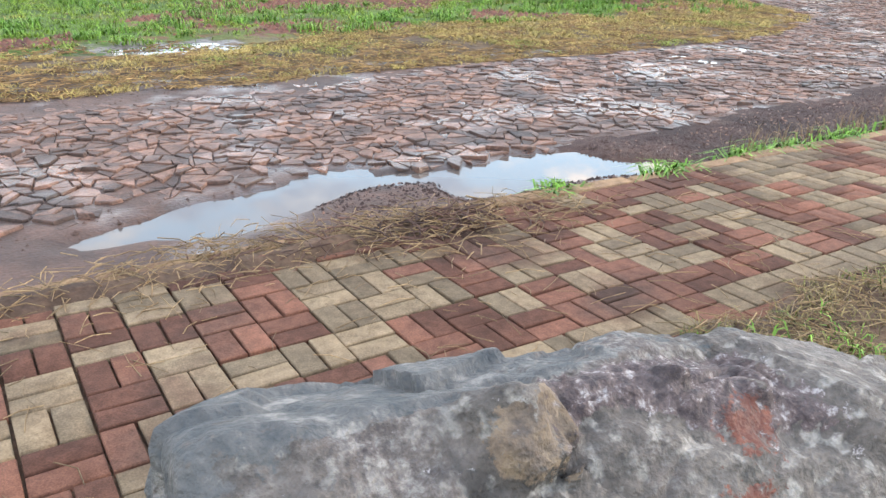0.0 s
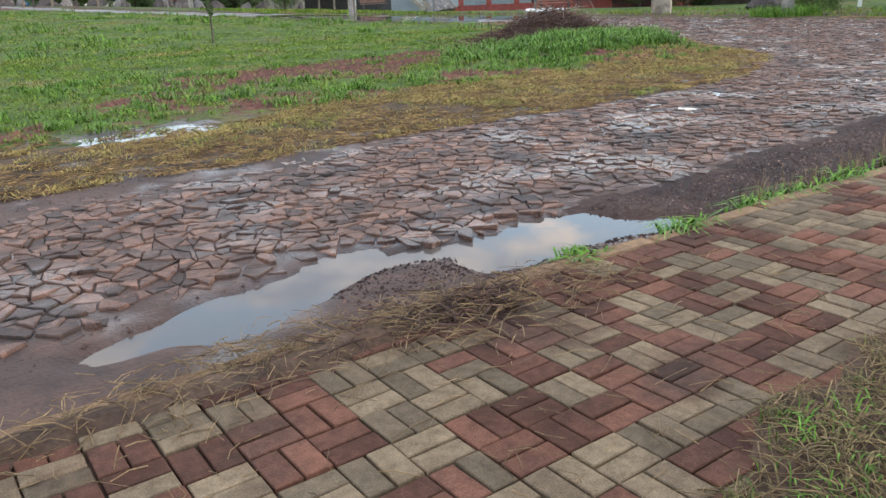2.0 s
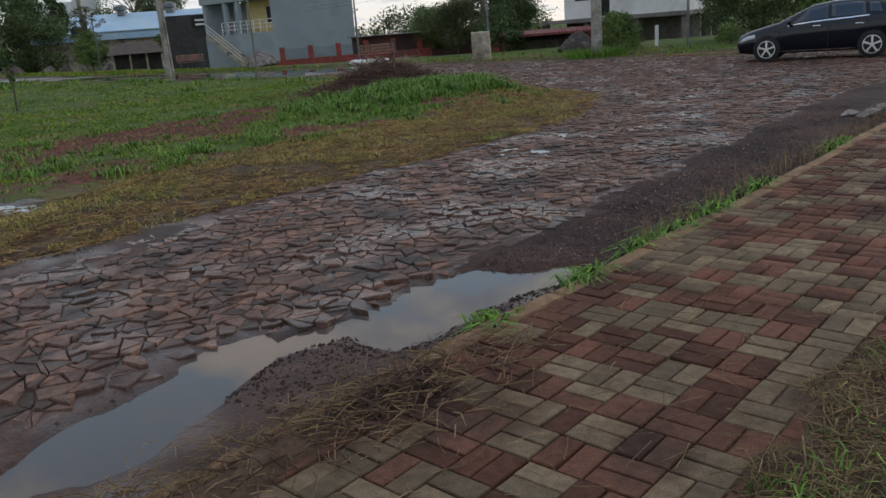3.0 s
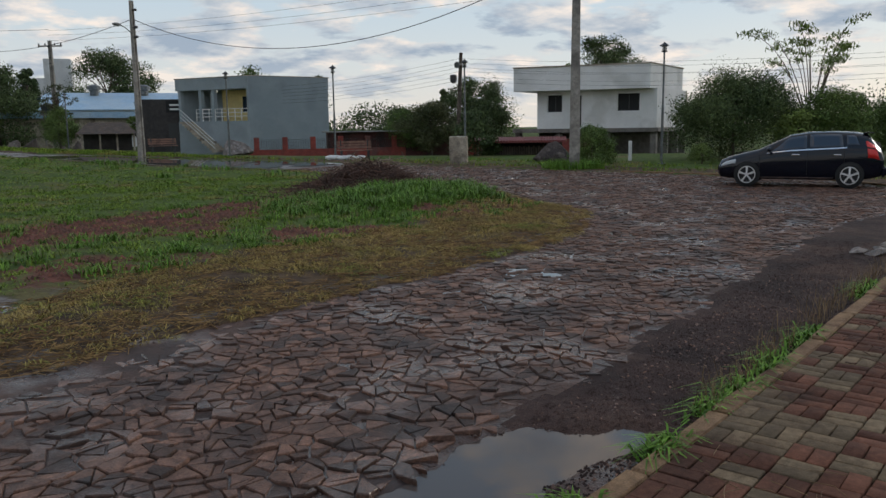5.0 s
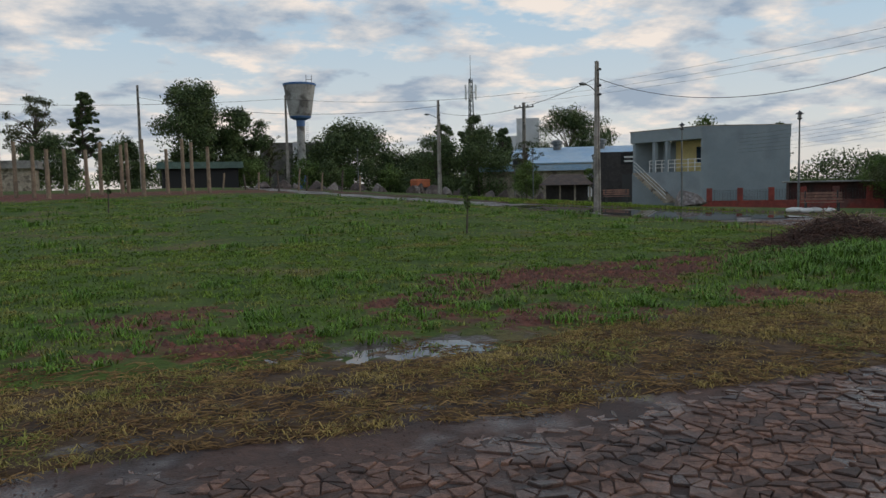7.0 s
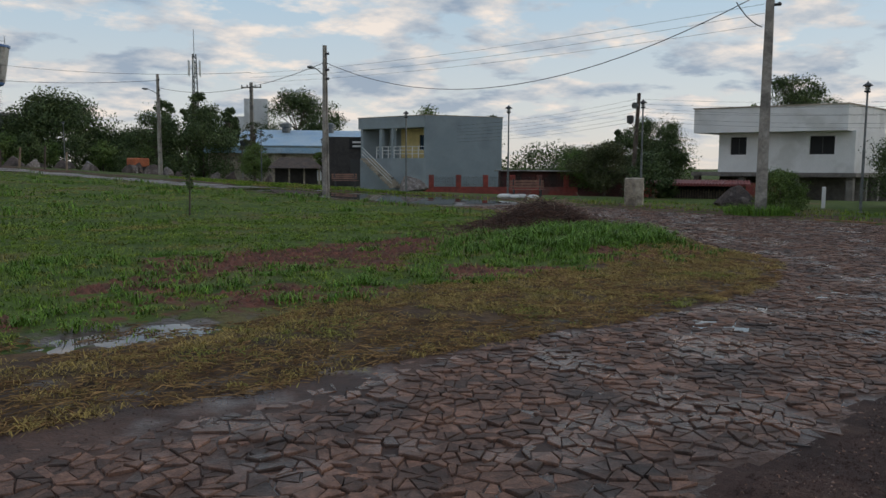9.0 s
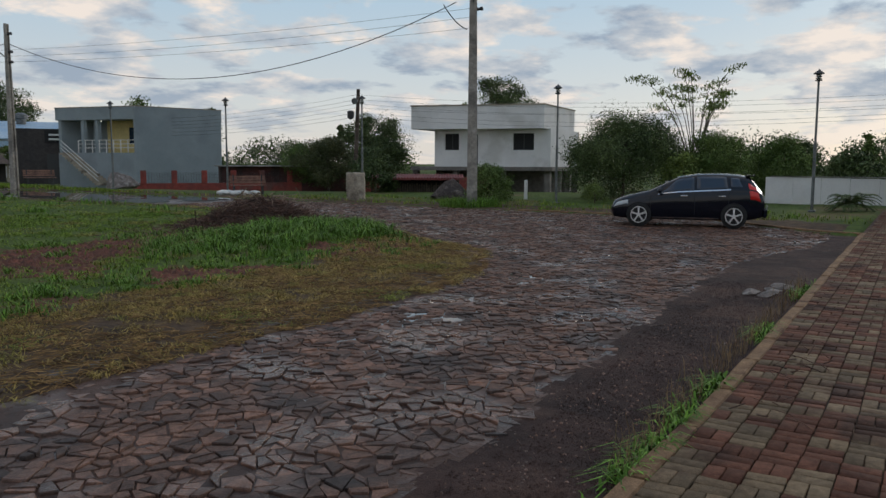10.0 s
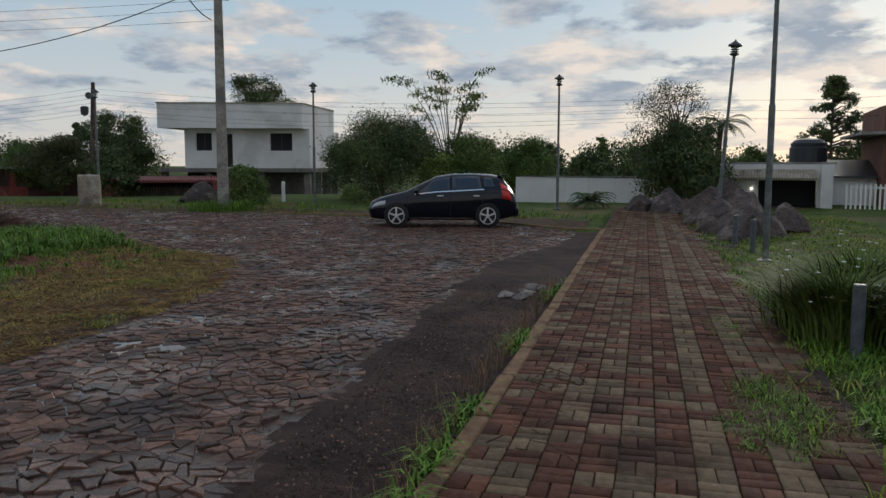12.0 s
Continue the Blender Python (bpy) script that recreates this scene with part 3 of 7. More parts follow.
near_v, near_f, singles = [], [], []
for sx, sy, area in ((0.205, 0.162, (-3.0, 13.0, 4.0, 11.0)), (0.25, 0.20, (13.0, 27.5, 4.0, 27.0))):
    pts = sett_points(area[0], area[1], area[2], area[3], sx, sy)
    pts = {k: p for k, p in pts.items() if on_road(p[0], p[1])}
    for poly, x, y in [piece for cell in cells(pts, 0.5).values() for piece in split(cell, 3)]:
        if y < float(gravel_edge(x)) + rnd.uniform(-0.12, 0.12) and x > 0.8:
            continue
        if float(puddle(x, y)) > 0.14 + rnd.uniform(-0.06, 0.06) or (x < 2.6 and y < 4.9 + rnd.uniform(-0.3, 0.1)):
            continue
        if y > float(edge_n(x)) - rnd.uniform(0.0, 0.5) and x < 14 and rnd.random() < 0.6:
            continue
        if max(abs(px - x) + abs(py - y) for px, py in poly) > 0.5:
            continue
        if 3.0 < x < 6.2 and 4.7 < y < 7.0 and len(singles) < 300:
            v, f = [], []
            stone(poly, x, y, v, f)
            singles.append((v, f))
        else:
            stone(poly, x, y, near_v, near_f)
me = bpy.data.meshes.new("setts")
me.from_pydata(near_v, [], near_f)
me.materials.append(M_STONE)
setts = new("setts", me)
setts.parent = road
tagged(setts, "irregular wet basalt setts", kind="stuff")


# ---- pavement ----
MOD, PX0, PY0 = 0.207, -0.013, 3.535


def bend(x):
    """The kerb and the pavers swing north towards their west end."""
    return 0.1 * (1 - float(S((x - 2.5) / 4.5)))



kerb = new("kerb")
tagged(kerb, "soil-stained concrete kerb along the brick pavement", "kerb", kind="structure")
kerb.location = (0, 3.6, 0)
x = -20.0
while x < 22.4:
    length = 0.98
    bm = bmesh.new()
    box(bm, (x + 0.49, rnd.uniform(-0.008, 0.008), -0.105 + rnd.uniform(-0.012, 0.006)), (length - 0.012, 0.125, 0.23), bevel=0.014)
    for v in bm.verts:
        v.co.z += 0.008 * math.sin(v.co.x * 9) * (v.co.z > -0.05)
        v.co.y += rnd.uniform(-0.006, 0.006) + bend(v.co.x)
    part("kerbstone", bm, M_KERB, kerb)
    x += 1.0
# the kerb turns the corner to the north
px, py = 22.6, 3.6
for k in range(12):
    qy = py + 0.95
    qx = float(edge_e(qy)) + 0.06
    if k == 0:
        px = float(edge_e(py)) + 0.02
    bm = bmesh.new()
    a = math.degrees(math.atan2(qy - py, qx - px))
    box(bm, (0, 0, -0.105), (math.hypot(qx - px, qy - py) - 0.012, 0.125, 0.23), pose((px + qx) / 2, (py + qy) / 2 - 3.6, float(rise(px, py)), 0, 0, a), bevel=0.014)
    part("kerbstone", bm, M_KERB, kerb)
    px, py = qx, qy

def south_z(x, y):
    """Soil that has crept over the south side of the pavers."""
    m = S((2.20 + 0.22 * wav(x, 0 * x, 1.3) - 0.8 * S((x - 4.9) / 1.4) - y) / 0.30)
    over = 0.034 * np.exp(-(((x - 7.6) / 0.85) ** 2 + ((y - 1.66) / 0.30) ** 2) ** 2)
    return -0.016 + over + 0.036 * m * S((x - 1.15) / 0.5) + 0.012 * wav(x, y, 3.0) * m


pavement = tagged(sheet("pavement", steps(-20, 34, -1, 20, 0.1), np.concatenate([np.arange(1.2, 2.7, 0.07), [3.1, 3.62]]), south_z, M_SOIL), "pavement of red and beige concrete pavers in basket weave", "pavement", kind="structure")


def paver_mesh(w, d):
    bm = bmesh.new()
    box(bm, (0, 0, -0.03), (w, d, 0.06), bevel=0.0)
    top = [f for f in bm.faces if f.normal.z > 0.5]
    bmesh.ops.inset_region(bm, faces=top, thickness=0.005, depth=0.004)
    me = bpy.data.meshes.new("paver")
    bm.to_mesh(me)
    bm.free()
    return me


def paver_data(material):
    me = paver_mesh(0.197, 0.095)
    me.materials.append(material)
    return me


shared = {"r": paver_data(M_RED), "b": paver_data(M_BEIGE)}
proto = paver_mesh(0.197, 0.095)
pv = np.array([v.co[:] for v in proto.vertices])
pf = [list(p.vertices) for p in proto.polygons]
pq = np.array([f for f in pf if len(f) == 4])
rest = {"r": [], "b": []}
count = 0
for i in range(-20, 160):
    for j in range(11):
        mx, my = PX0 + (i + 0.5) * MOD, PY0 - 0.003 - (j + 0.5) * MOD
        my += bend(mx)
        if j > 8 + (2 if mx < 2.2 or mx > 4.6 else 0):
            continue
        red = rnd.random() < {0: 0.72, 5: 0.93, 6: 0.08, 7: 0.9, 8: 0.1}.get(j, 0.30 if mx < 5.2 else 0.62)
        for h in (-1, 1):
            if rnd.random() < 0.06:
                red = not red
            flat = (i + j) % 2 == 0
            ox, oy = (0, h * 0.052) if flat else (h * 0.052, 0)
            ang = (0 if flat else 90) + rnd.uniform(-1.3, 1.3)
            sag = 0.010 * float(wav(mx, my, 0.9)) + rnd.uniform(-0.0035, 0.0035)
            m = pose(mx + ox + rnd.uniform(-0.002, 0.002), my + oy + rnd.uniform(-0.002, 0.002), sag, rnd.uniform(-1.2, 1.2), rnd.uniform(-1.2, 1.2), ang)
            key = "r" if red else "b"
            if 0.85 < mx < 4.3 and j < 8 and count < 300:
                ob = new("paver", shared[key])
                ob.parent = pavement
                ob.matrix_basis = m
                count += 1
            else:
                rest[key].append(np.array(m))
for key, material, word in (("r", M_RED_I, "red"), ("b", M_BEIGE_I, "beige")):
    ms = np.array(rest[key])
    n = len(ms)
    vs = np.einsum("nij,vj->nvi", ms[:, :3, :3], pv) + ms[:, None, :3, 3]
    fs = (pq[None] + (np.arange(n) * len(pv))[:, None, None]).reshape(-1, 4)
    ob = arrays_mesh("pavers", vs.reshape(-1, 3), fs, material, pavement)
    tagged(ob, word + " concrete pavers", kind="stuff")
for v, f in singles:
    me = bpy.data.meshes.new("sett")
    c = np.array(v).mean(0)
    me.from_pydata([tuple(p) for p in np.array(v) - c], [], f)
    me.materials.append(M_STONE1)
    ob = new("sett", me)
    ob.parent = road
    ob.location = c


# ---- boulders ----
def planes_rock(bm, centre, planes, detail=4, rough=0.02, seed=0.0, soft=14.0):
    """A block cut by planes (normal, a point on the plane), edges worn, surface uneven."""
    r = bmesh.ops.create_icosphere(bm, subdivisions=detail, radius=1.0)
    c = Vector(centre)
    cut = [(Vector(n).normalized(), Vector(p)) for n, p in planes]
    for v in r["verts"]:
        d = v.co.normalized()
        acc = 0.0
        for n, p in cut:
            k = n.dot(d)
            if k > 0.02:
                acc += (k / max(n.dot(p - c), 0.02)) ** soft
        rad = acc ** (-1 / soft)
        q = c + d * rad
        e = noise.noise(q * 3.0 + Vector((seed, 0, 0))) * 2.2 + noise.noise(q * 9.0 + Vector((0, seed, 0))) * 1.0 + abs(noise.noise(q * 21.0)) * 0.7
        if detail > 5:
            f1, f2 = noise.voronoi(q * 7.0)[0][:2]
            e -= 1.3 * math.exp(-((f2 - f1) / 0.05) ** 2) * max(0.0, min(1.0, (1.05 - q.y) * 14))
            w = q + 0.05 * Vector((noise.noise(q * 6.0), noise.noise(q * 6.0 + Vector((7, 0, 0))), noise.noise(q * 6.0 + Vector((0, 7, 0)))))
            e += 1.6 * noise.cell(w * 7.0) + 0.7 * noise.cell(w * 17.0)
        v.co = q + d * (e * rough)
    return bm


def boulder(x, y, r, seed, material=None, flat=0.75, sink=0.12, label="angular dark basalt boulder", group="boulders by the pavement"):
    rr = random.Random(seed)
    x, y = settle(x, y)
    z = float(rise(x, y)) - 0.03
    bm = bmesh.new()
    pl = []
    for k in range(6):
        a, t = rr.uniform(0, 6.28), rr.uniform(0.25, 1.3)
        n = Vector((math.cos(a), math.sin(a), t)).normalized()
        d = r * rr.uniform(0.55, 0.95)
        pl.append((n, n * d * (flat if n.z > 0.5 else 1.0)))
    for k in range(6):
        a = k * 1.05 + rr.uniform(-0.25, 0.25)
        n = Vector((math.cos(a), math.sin(a), rr.uniform(0.0, 0.95))).normalized()
        pl.append((n, n * r * rr.uniform(0.7, 1.0)))
    pl += [((0, 0, 1), (0, 0, r * (flat if flat < 0.6 else 1.15))), ((0, 0, -1), (0, 0, -r * 0.55))]
    planes_rock(bm, (0, 0, 0), pl, 4, r * 0.014, seed, 160.0)
    me = bpy.data.meshes.new("boulder")
    bm.to_mesh(me)
    bm.free()
    me.materials.append(material or M_ROCK2)
    ob = tagged(new("boulder", me), label, "boulder", group)
    thin = 0.4 if flat < 0.6 else 1.0
    ob.matrix_basis = pose(x, y, z + (r * 0.55 - sink * r) * thin, rr.uniform(-12, 12), rr.uniform(-12, 12), rr.uniform(0, 360)) @ Matrix.Diagonal((1, 1, thin, 1))
    return ob


def big_rock_material():
    """Grey stone with pale lichen and dark veins; ragged patches of dark slate, pale-flecked dark purple, rust and tan
    by the tint masks.
    """
    m = mat("big_rock", (0.112, 0.092, 0.078), (0.060, 0.048, 0.041), 9, 130, 0.85, 0.7, 1.0, c3=(0.23, 0.205, 0.18), spot=40.0, mottle=1.0, grit=0.7)
    n, l = m.node_tree.nodes, m.node_tree.links
    b = n["Principled BSDF"]
    col = b.inputs["Base Color"].links[0].from_socket
    geo = n.new("ShaderNodeNewGeometry")

    def tex(scale, detail=6.0, rough=0.6):
        t = n.new("ShaderNodeTexNoise")
        t.inputs["Scale"].default_value, t.inputs["Detail"].default_value, t.inputs["Roughness"].default_value = scale, detail, rough
        l.new(geo.outputs["Position"], t.inputs["Vector"])
        return t.outputs["Fac"]

    def ramp(fac, stops):
        r = n.new("ShaderNodeValToRGB")
        e = r.color_ramp.elements
        while len(e) < len(stops):
            e.new(0.5)
        for el, (p, c) in zip(e, stops):
            el.position, el.color = p, (*c, 1)
        l.new(fac, r.inputs[0])
        return r.outputs[0]

    def over(fac, a, c, mode="MIX"):
        x = n.new("ShaderNodeMix")
        x.data_type, x.blend_type = "RGBA", mode
        l.new(fac, x.inputs[0])
        l.new(a, x.inputs[6])
        l.new(c, x.inputs[7])
        return x.outputs[2]

    # thin dark veins
    v = n.new("ShaderNodeTexVoronoi")
    v.feature = "DISTANCE_TO_EDGE"
    v.inputs["Scale"].default_value = 17.0
    wob = n.new("ShaderNodeMix")
    wob.data_type = "RGBA"
    wob.inputs[0].default_value = 0.12
    nt = n.new("ShaderNodeTexNoise")
    nt.inputs["Scale"].default_value = 14.0
    l.new(geo.outputs["Position"], nt.inputs["Vector"])
    l.new(geo.outputs["Position"], wob.inputs[6])
    l.new(nt.outputs["Color"], wob.inputs[7])
    l.new(wob.outputs[2], v.inputs["Vector"])
    veins = ramp(v.outputs["Distance"], [(0.0, (0.5, 0.46, 0.44)), (0.035, (1, 1, 1))])
    col = over(ramp(tex(5.0), [(0.47, (0, 0, 0)), (0.58, (1, 1, 1))]), col, veins, "MULTIPLY")
    col = over(ramp(tex(4.0, 3.0), [(0.45, (0, 0, 0)), (0.62, (0.7, 0.7, 0.7))]), col, ramp(tex(70.0, 8.0, 0.75), [(0.42, (0.045, 0.032, 0.030)), (0.52, (0.11, 0.088, 0.08)), (0.62, (0.24, 0.22, 0.20))]))
    at = n.new("ShaderNodeAttribute")
    at.attribute_name = "tint"
    sp = n.new("ShaderNodeSeparateColor")
    l.new(at.outputs["Color"], sp.inputs[0])
    ways = ((sp.outputs[0], 22.0, [(0.38, (0.038, 0.042, 0.045)), (0.56, (0.084, 0.079, 0.075)), (0.68, (0.21, 0.19, 0.172))], 34.0),
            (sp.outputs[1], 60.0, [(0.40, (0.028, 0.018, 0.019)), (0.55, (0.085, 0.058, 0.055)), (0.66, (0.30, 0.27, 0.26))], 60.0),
            (at.outputs["Alpha"], 26.0, [(0.38, (0.06, 0.042, 0.032)), (0.6, (0.18, 0.125, 0.08))], 55.0),
            (sp.outputs[2], 30.0, [(0.38, (0.06, 0.018, 0.012)), (0.62, (0.15, 0.045, 0.025))], 70.0))
    for mask, scale, stops, edge in ways:
        a = n.new("ShaderNodeMath")
        a.operation = "MULTIPLY_ADD"
        l.new(tex(edge, 8.0, 0.7), a.inputs[0])
        a.inputs[1].default_value = 1.9
        l.new(mask, a.inputs[2])
        r = n.new("ShaderNodeMapRange")
        r.inputs["From Min"].default_value, r.inputs["From Max"].default_value = 1.30, 1.42
        l.new(a.outputs[0], r.inputs["Value"])
        col = over(r.outputs[0], col, ramp(tex(scale, 7.0, 0.7), stops))
    l.new(col, b.inputs["Base Color"])
    return m


def bump_in(t, a, b):
    return float(S((t - a) / (b - a)))


def rock_patch(p):
    """Where the pitted hollow, the tan ledge and the upper slope of the big boulder lie (0 to 1 each)."""
    ridge = 0.945 - 0.28 * max(0.0, p.x - 1.2) - 0.03 * max(0.0, 0.9 - p.x)
    drop = ridge - p.z + 0.012 * noise.noise(Vector((p.x * 14, p.z * 14, 1.0)))
    front = bump_in(p.y, 1.06, 1.03)
    wob = 0.25 * noise.noise(p * 22.0) + 0.15 * noise.noise(p * 50.0)
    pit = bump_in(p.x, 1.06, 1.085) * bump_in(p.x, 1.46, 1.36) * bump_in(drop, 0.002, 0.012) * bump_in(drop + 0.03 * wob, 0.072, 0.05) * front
    r = math.hypot((p.x - 1.052) / 0.058, (drop - 0.036) / 0.042) + wob
    ledge = bump_in(r, 1.1, 0.75) * front
    top = bump_in(p.y + 0.02 * wob, 1.035, 1.06) * (0.55 + 0.45 * bump_in(p.x, 1.3, 1.1))
    return pit, ledge, top


bm = bmesh.new()
planes_rock(bm, (1.15, 1.02, 0.5), [
    ((0.05, 0.40, 0.91), (1.055, 1.05, 0.938)), ((-0.12, -0.66, 0.74), (1.15, 0.985, 0.918)), ((-0.30, -0.42, 0.86), (0.86, 1.02, 0.935)),
    ((-0.10, -0.97, 0.05), (1.015, 0.72, 0.36)), ((-0.97, 0.17, 0.12), (0.738, 1.09, 0.9)), ((-0.06, 0.12, 0.98), (0.8, 1.12, 0.952)),
    ((0.28, 0.05, 0.95), (1.235, 1.02, 0.925)), ((0.30, 0.86, 0.40), (1.27, 1.13, 0.885)), ((0.85, -0.15, 0.42), (1.76, 0.93, 0.74)),
    ((0.22, 0.95, 0.22), (1.115, 1.36, 0.66)), ((0.72, 0.62, 0.3), (1.68, 1.2, 0.66)), ((-0.6, 0.7, 0.3), (0.79, 1.27, 0.74)), ((0, 0, -1), (1.15, 1.0, -0.08))], 7, 0.0075, 3.0, 70.0)
for v in bm.verts:
    pit, ledge, top = rock_patch(v.co)
    out = Vector((-0.12, -0.66, 0.74))
    rib = noise.noise(Vector((v.co.x * 90, v.co.y * 40, v.co.z * 30)))
    step = bump_in(v.co.x, 0.99, 0.96) * bump_in(v.co.y, 1.06, 1.0)
    v.co += out * (0.030 * ledge * (1 + 0.5 * noise.noise(v.co * 30)) - pit * (0.020 + 0.006 * rib) + 0.008 * step)
rock = link_mesh("boulder", bm, big_rock_material(), smooth=True)
tagged(rock, "large grey lichen-covered boulder with rusty stain beside pavement", "boulder")
at = rock.data.color_attributes.new("tint", "FLOAT_COLOR", "POINT")
for v, c in zip(rock.data.vertices, at.data):
    p = v.co
    pit, ledge, top = rock_patch(p)
    rust = max(math.exp(-(((p.x - 1.31) / 0.042) ** 2 + ((p.z - 0.862) / 0.02) ** 2)), 0.9 * math.exp(-(((p.x - 1.255) / 0.04) ** 2 + ((p.z - 0.822) / 0.014) ** 2))) * (p.y < 1.0)
    # darker slate on the upper slope, dark purple in the hollow, rust, tan ledge
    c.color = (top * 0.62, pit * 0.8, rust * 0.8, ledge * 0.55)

for x, y, r, s in ((31.6, 2.75, 0.62, 1), (31.2, 1.75, 0.82, 2), (32.4, 1.1, 0.5, 3), (27.0, 0.75, 0.8, 4), (26.2, -0.15, 0.85, 5), (24.2, 0.55, 0.72, 6), (23.2, 0.05, 0.68, 7), (22.2, 0.6, 0.45, 8), (23.4, -0.95, 0.56, 9), (27.6, 0.1, 0.95, 10), (21.3, 0.35, 0.5, 11), (28.4, 0.6, 0.85, 12), (24.9, 1.0, 0.5, 13), (22.4, 1.0, 0.36, 14), (20.4, 0.75, 0.33, 15), (21.6, -0.2, 0.5, 16)):
    boulder(x, y, r * 0.92, s)
for k in range(16):
    boulder(19.2 + rnd.uniform(0, 2.6), 1.05 + rnd.uniform(-0.4, 0.9), rnd.uniform(0.10, 0.22), 40 + k, None, 0.5, 0.2, "flat broken basalt slab spilled on the pavement", "spilled slabs")
boulder(29.6, 43.1, 0.75, 21, M_ROCK, label="pale grey boulder on the verge")
boulder(33.4, 21.7, 0.85, 22, M_ROCK2, label="dark boulder before the red-roofed shed")
boulder(36.0, 8.8, 0.7, 23, M_ROCK2, label="dark boulder beside the low wall")
for k in range(26):
    a = k / 25
    boulder(8 + a * 30 + rnd.uniform(-1, 1), 84 - a * 12 + rnd.uniform(-2, 2), rnd.uniform(0.4, 0.9), 60 + k, M_ROCK2 if k % 3 else M_ROCK, 0.8, 0.1, "heaped stone at the far edge of the green", "heaped stones")
for k in range(5):
    boulder(12.3 + rnd.uniform(-0.6, 0.9), 3.95 + rnd.uniform(-0.1, 0.35), rnd.uniform(0.08, 0.16), 90 + k, M_ROCK, 0.35, 0.2, "loose flat slab lying against the kerb", "loose slabs")


# ---- poles, lamps and wires ----
def street_pole(x, y, h, w0, w1, rz, label, arm=0.0, cross=0.0):
    """Tapered concrete pole with an I-shaped section."""
    z = float(rise(x, y)) - 0.1
    ob = thing("utility_pole", x, y, z, rz, label, "utility pole", "utility poles")
    bm = bmesh.new()
    for sx in (-1, 1):
        for k in range(6):
            z0, z1 = h * k / 6, h * (k + 1) / 6
            a0, a1 = w0 + (w1 - w0) * k / 6, w0 + (w1 - w0) * (k + 1) / 6
            vs = []
            for zz, ww in ((z0, a0), (z1, a1)):
                for dx, dy in ((-0.16, -0.36), (0.16, -0.36), (0.16, 0.36), (-0.16, 0.36)):
                    vs.append(bm.verts.new(((sx * 0.34 + dx) * ww, dy * ww, zz)))
            for f in ((0, 1, 5, 4), (1, 2, 6, 5), (2, 3, 7, 6), (3, 0, 4, 7)) + (((4, 5, 6, 7),) if k == 5 else ()):
                bm.faces.new([vs[i] for i in f])
    vs = [bm.verts.new((dx * w, dy * w, zz)) for zz, w in ((0, w0), (h, w1)) for dx, dy in ((-0.3, -0.14), (0.3, -0.14), (0.3, 0.14), (-0.3, 0.14))]
    for f in ((0, 1, 5, 4), (1, 2, 6, 5), (2, 3, 7, 6), (3, 0, 4, 7)):
        bm.faces.new([vs[i] for i in f])
    part("shaft", bm, M_CONC, ob)
    for dz in (h - 0.5, h - 1.4, h - 1.9):
        bm = bmesh.new()
        tube(bm, (0, -w1 * 0.5 - 0.12, dz), (0, -w1 * 0.4, dz), 0.05, 0.06, 8)
        lathe(bm, [(0.05, dz - 0.05), (0.08, dz), (0.05, dz + 0.08)], 8, (0, -w1 * 0.5 - 0.14))
        part("insulator", bm, M_DARKST, ob)
    if arm:
        bm = bmesh.new()
        tube(bm, (0, 0, h - 1.75), (arm * 0.6, 0, h - 1.45), 0.028)
        tube(bm, (arm * 0.6, 0, h - 1.45), (arm, 0, h - 1.35), 0.028)
        a = part("lamp_arm", bm, M_STEEL, ob)
        bm = bmesh.new()
        s = 1 if arm > 0 else -1
        bmesh.ops.create_uvsphere(bm, u_segments=12, v_segments=8, radius=1, matrix=Matrix.Translation((arm + s * 0.22, 0, h - 1.36)) @ Matrix.Diagonal((0.30, 0.13, 0.09, 1)))
        part("lamp_head", bm, M_STEEL, a)
    if cross:
        for zz in (h - 0.45,):
            bm = bmesh.new()
            box(bm, (0, 0, zz), (cross, 0.1, 0.12), bevel=0.01)
            c = part("crossarm", bm, M_CONC, ob)
            for k in (-0.46, -0.2, 0.2, 0.46):
                bm = bmesh.new()
                lathe(bm, [(0.03, zz + 0.06), (0.07, zz + 0.12), (0.04, zz + 0.24)], 8, (k * cross, 0))
                part("insulator", bm, M_DARKST, c)
    return ob


street_pole(28.1, 17.66, 9.6, 0.58, 0.36, 30, "tall tapered concrete utility pole with street lamp", arm=-1.2)
street_pole(23.12, 42.5, 8.3, 0.36, 0.20, 20, "slim concrete utility pole with street lamp", arm=-1.0)
street_pole(23.8, 73.7, 8.9, 0.34, 0.2, 10, "slim concrete utility pole with street lamp", arm=-1.0)
street_pole(12.4, 96.6, 11.0, 0.34, 0.2, 10, "concrete utility pole near the water tower")
street_pole(31.35, 70.8, 9.2, 0.40, 0.26, -50, "concrete utility pole with a crossarm", cross=2.0)
street_pole(-3.4, 88.0, 10.5, 0.36, 0.22, 0, "distant concrete utility pole")
POLE_A, POLE_B = Vector((28.1, 17.66, 9.0)), Vector((23.12, 42.5, 7.6))


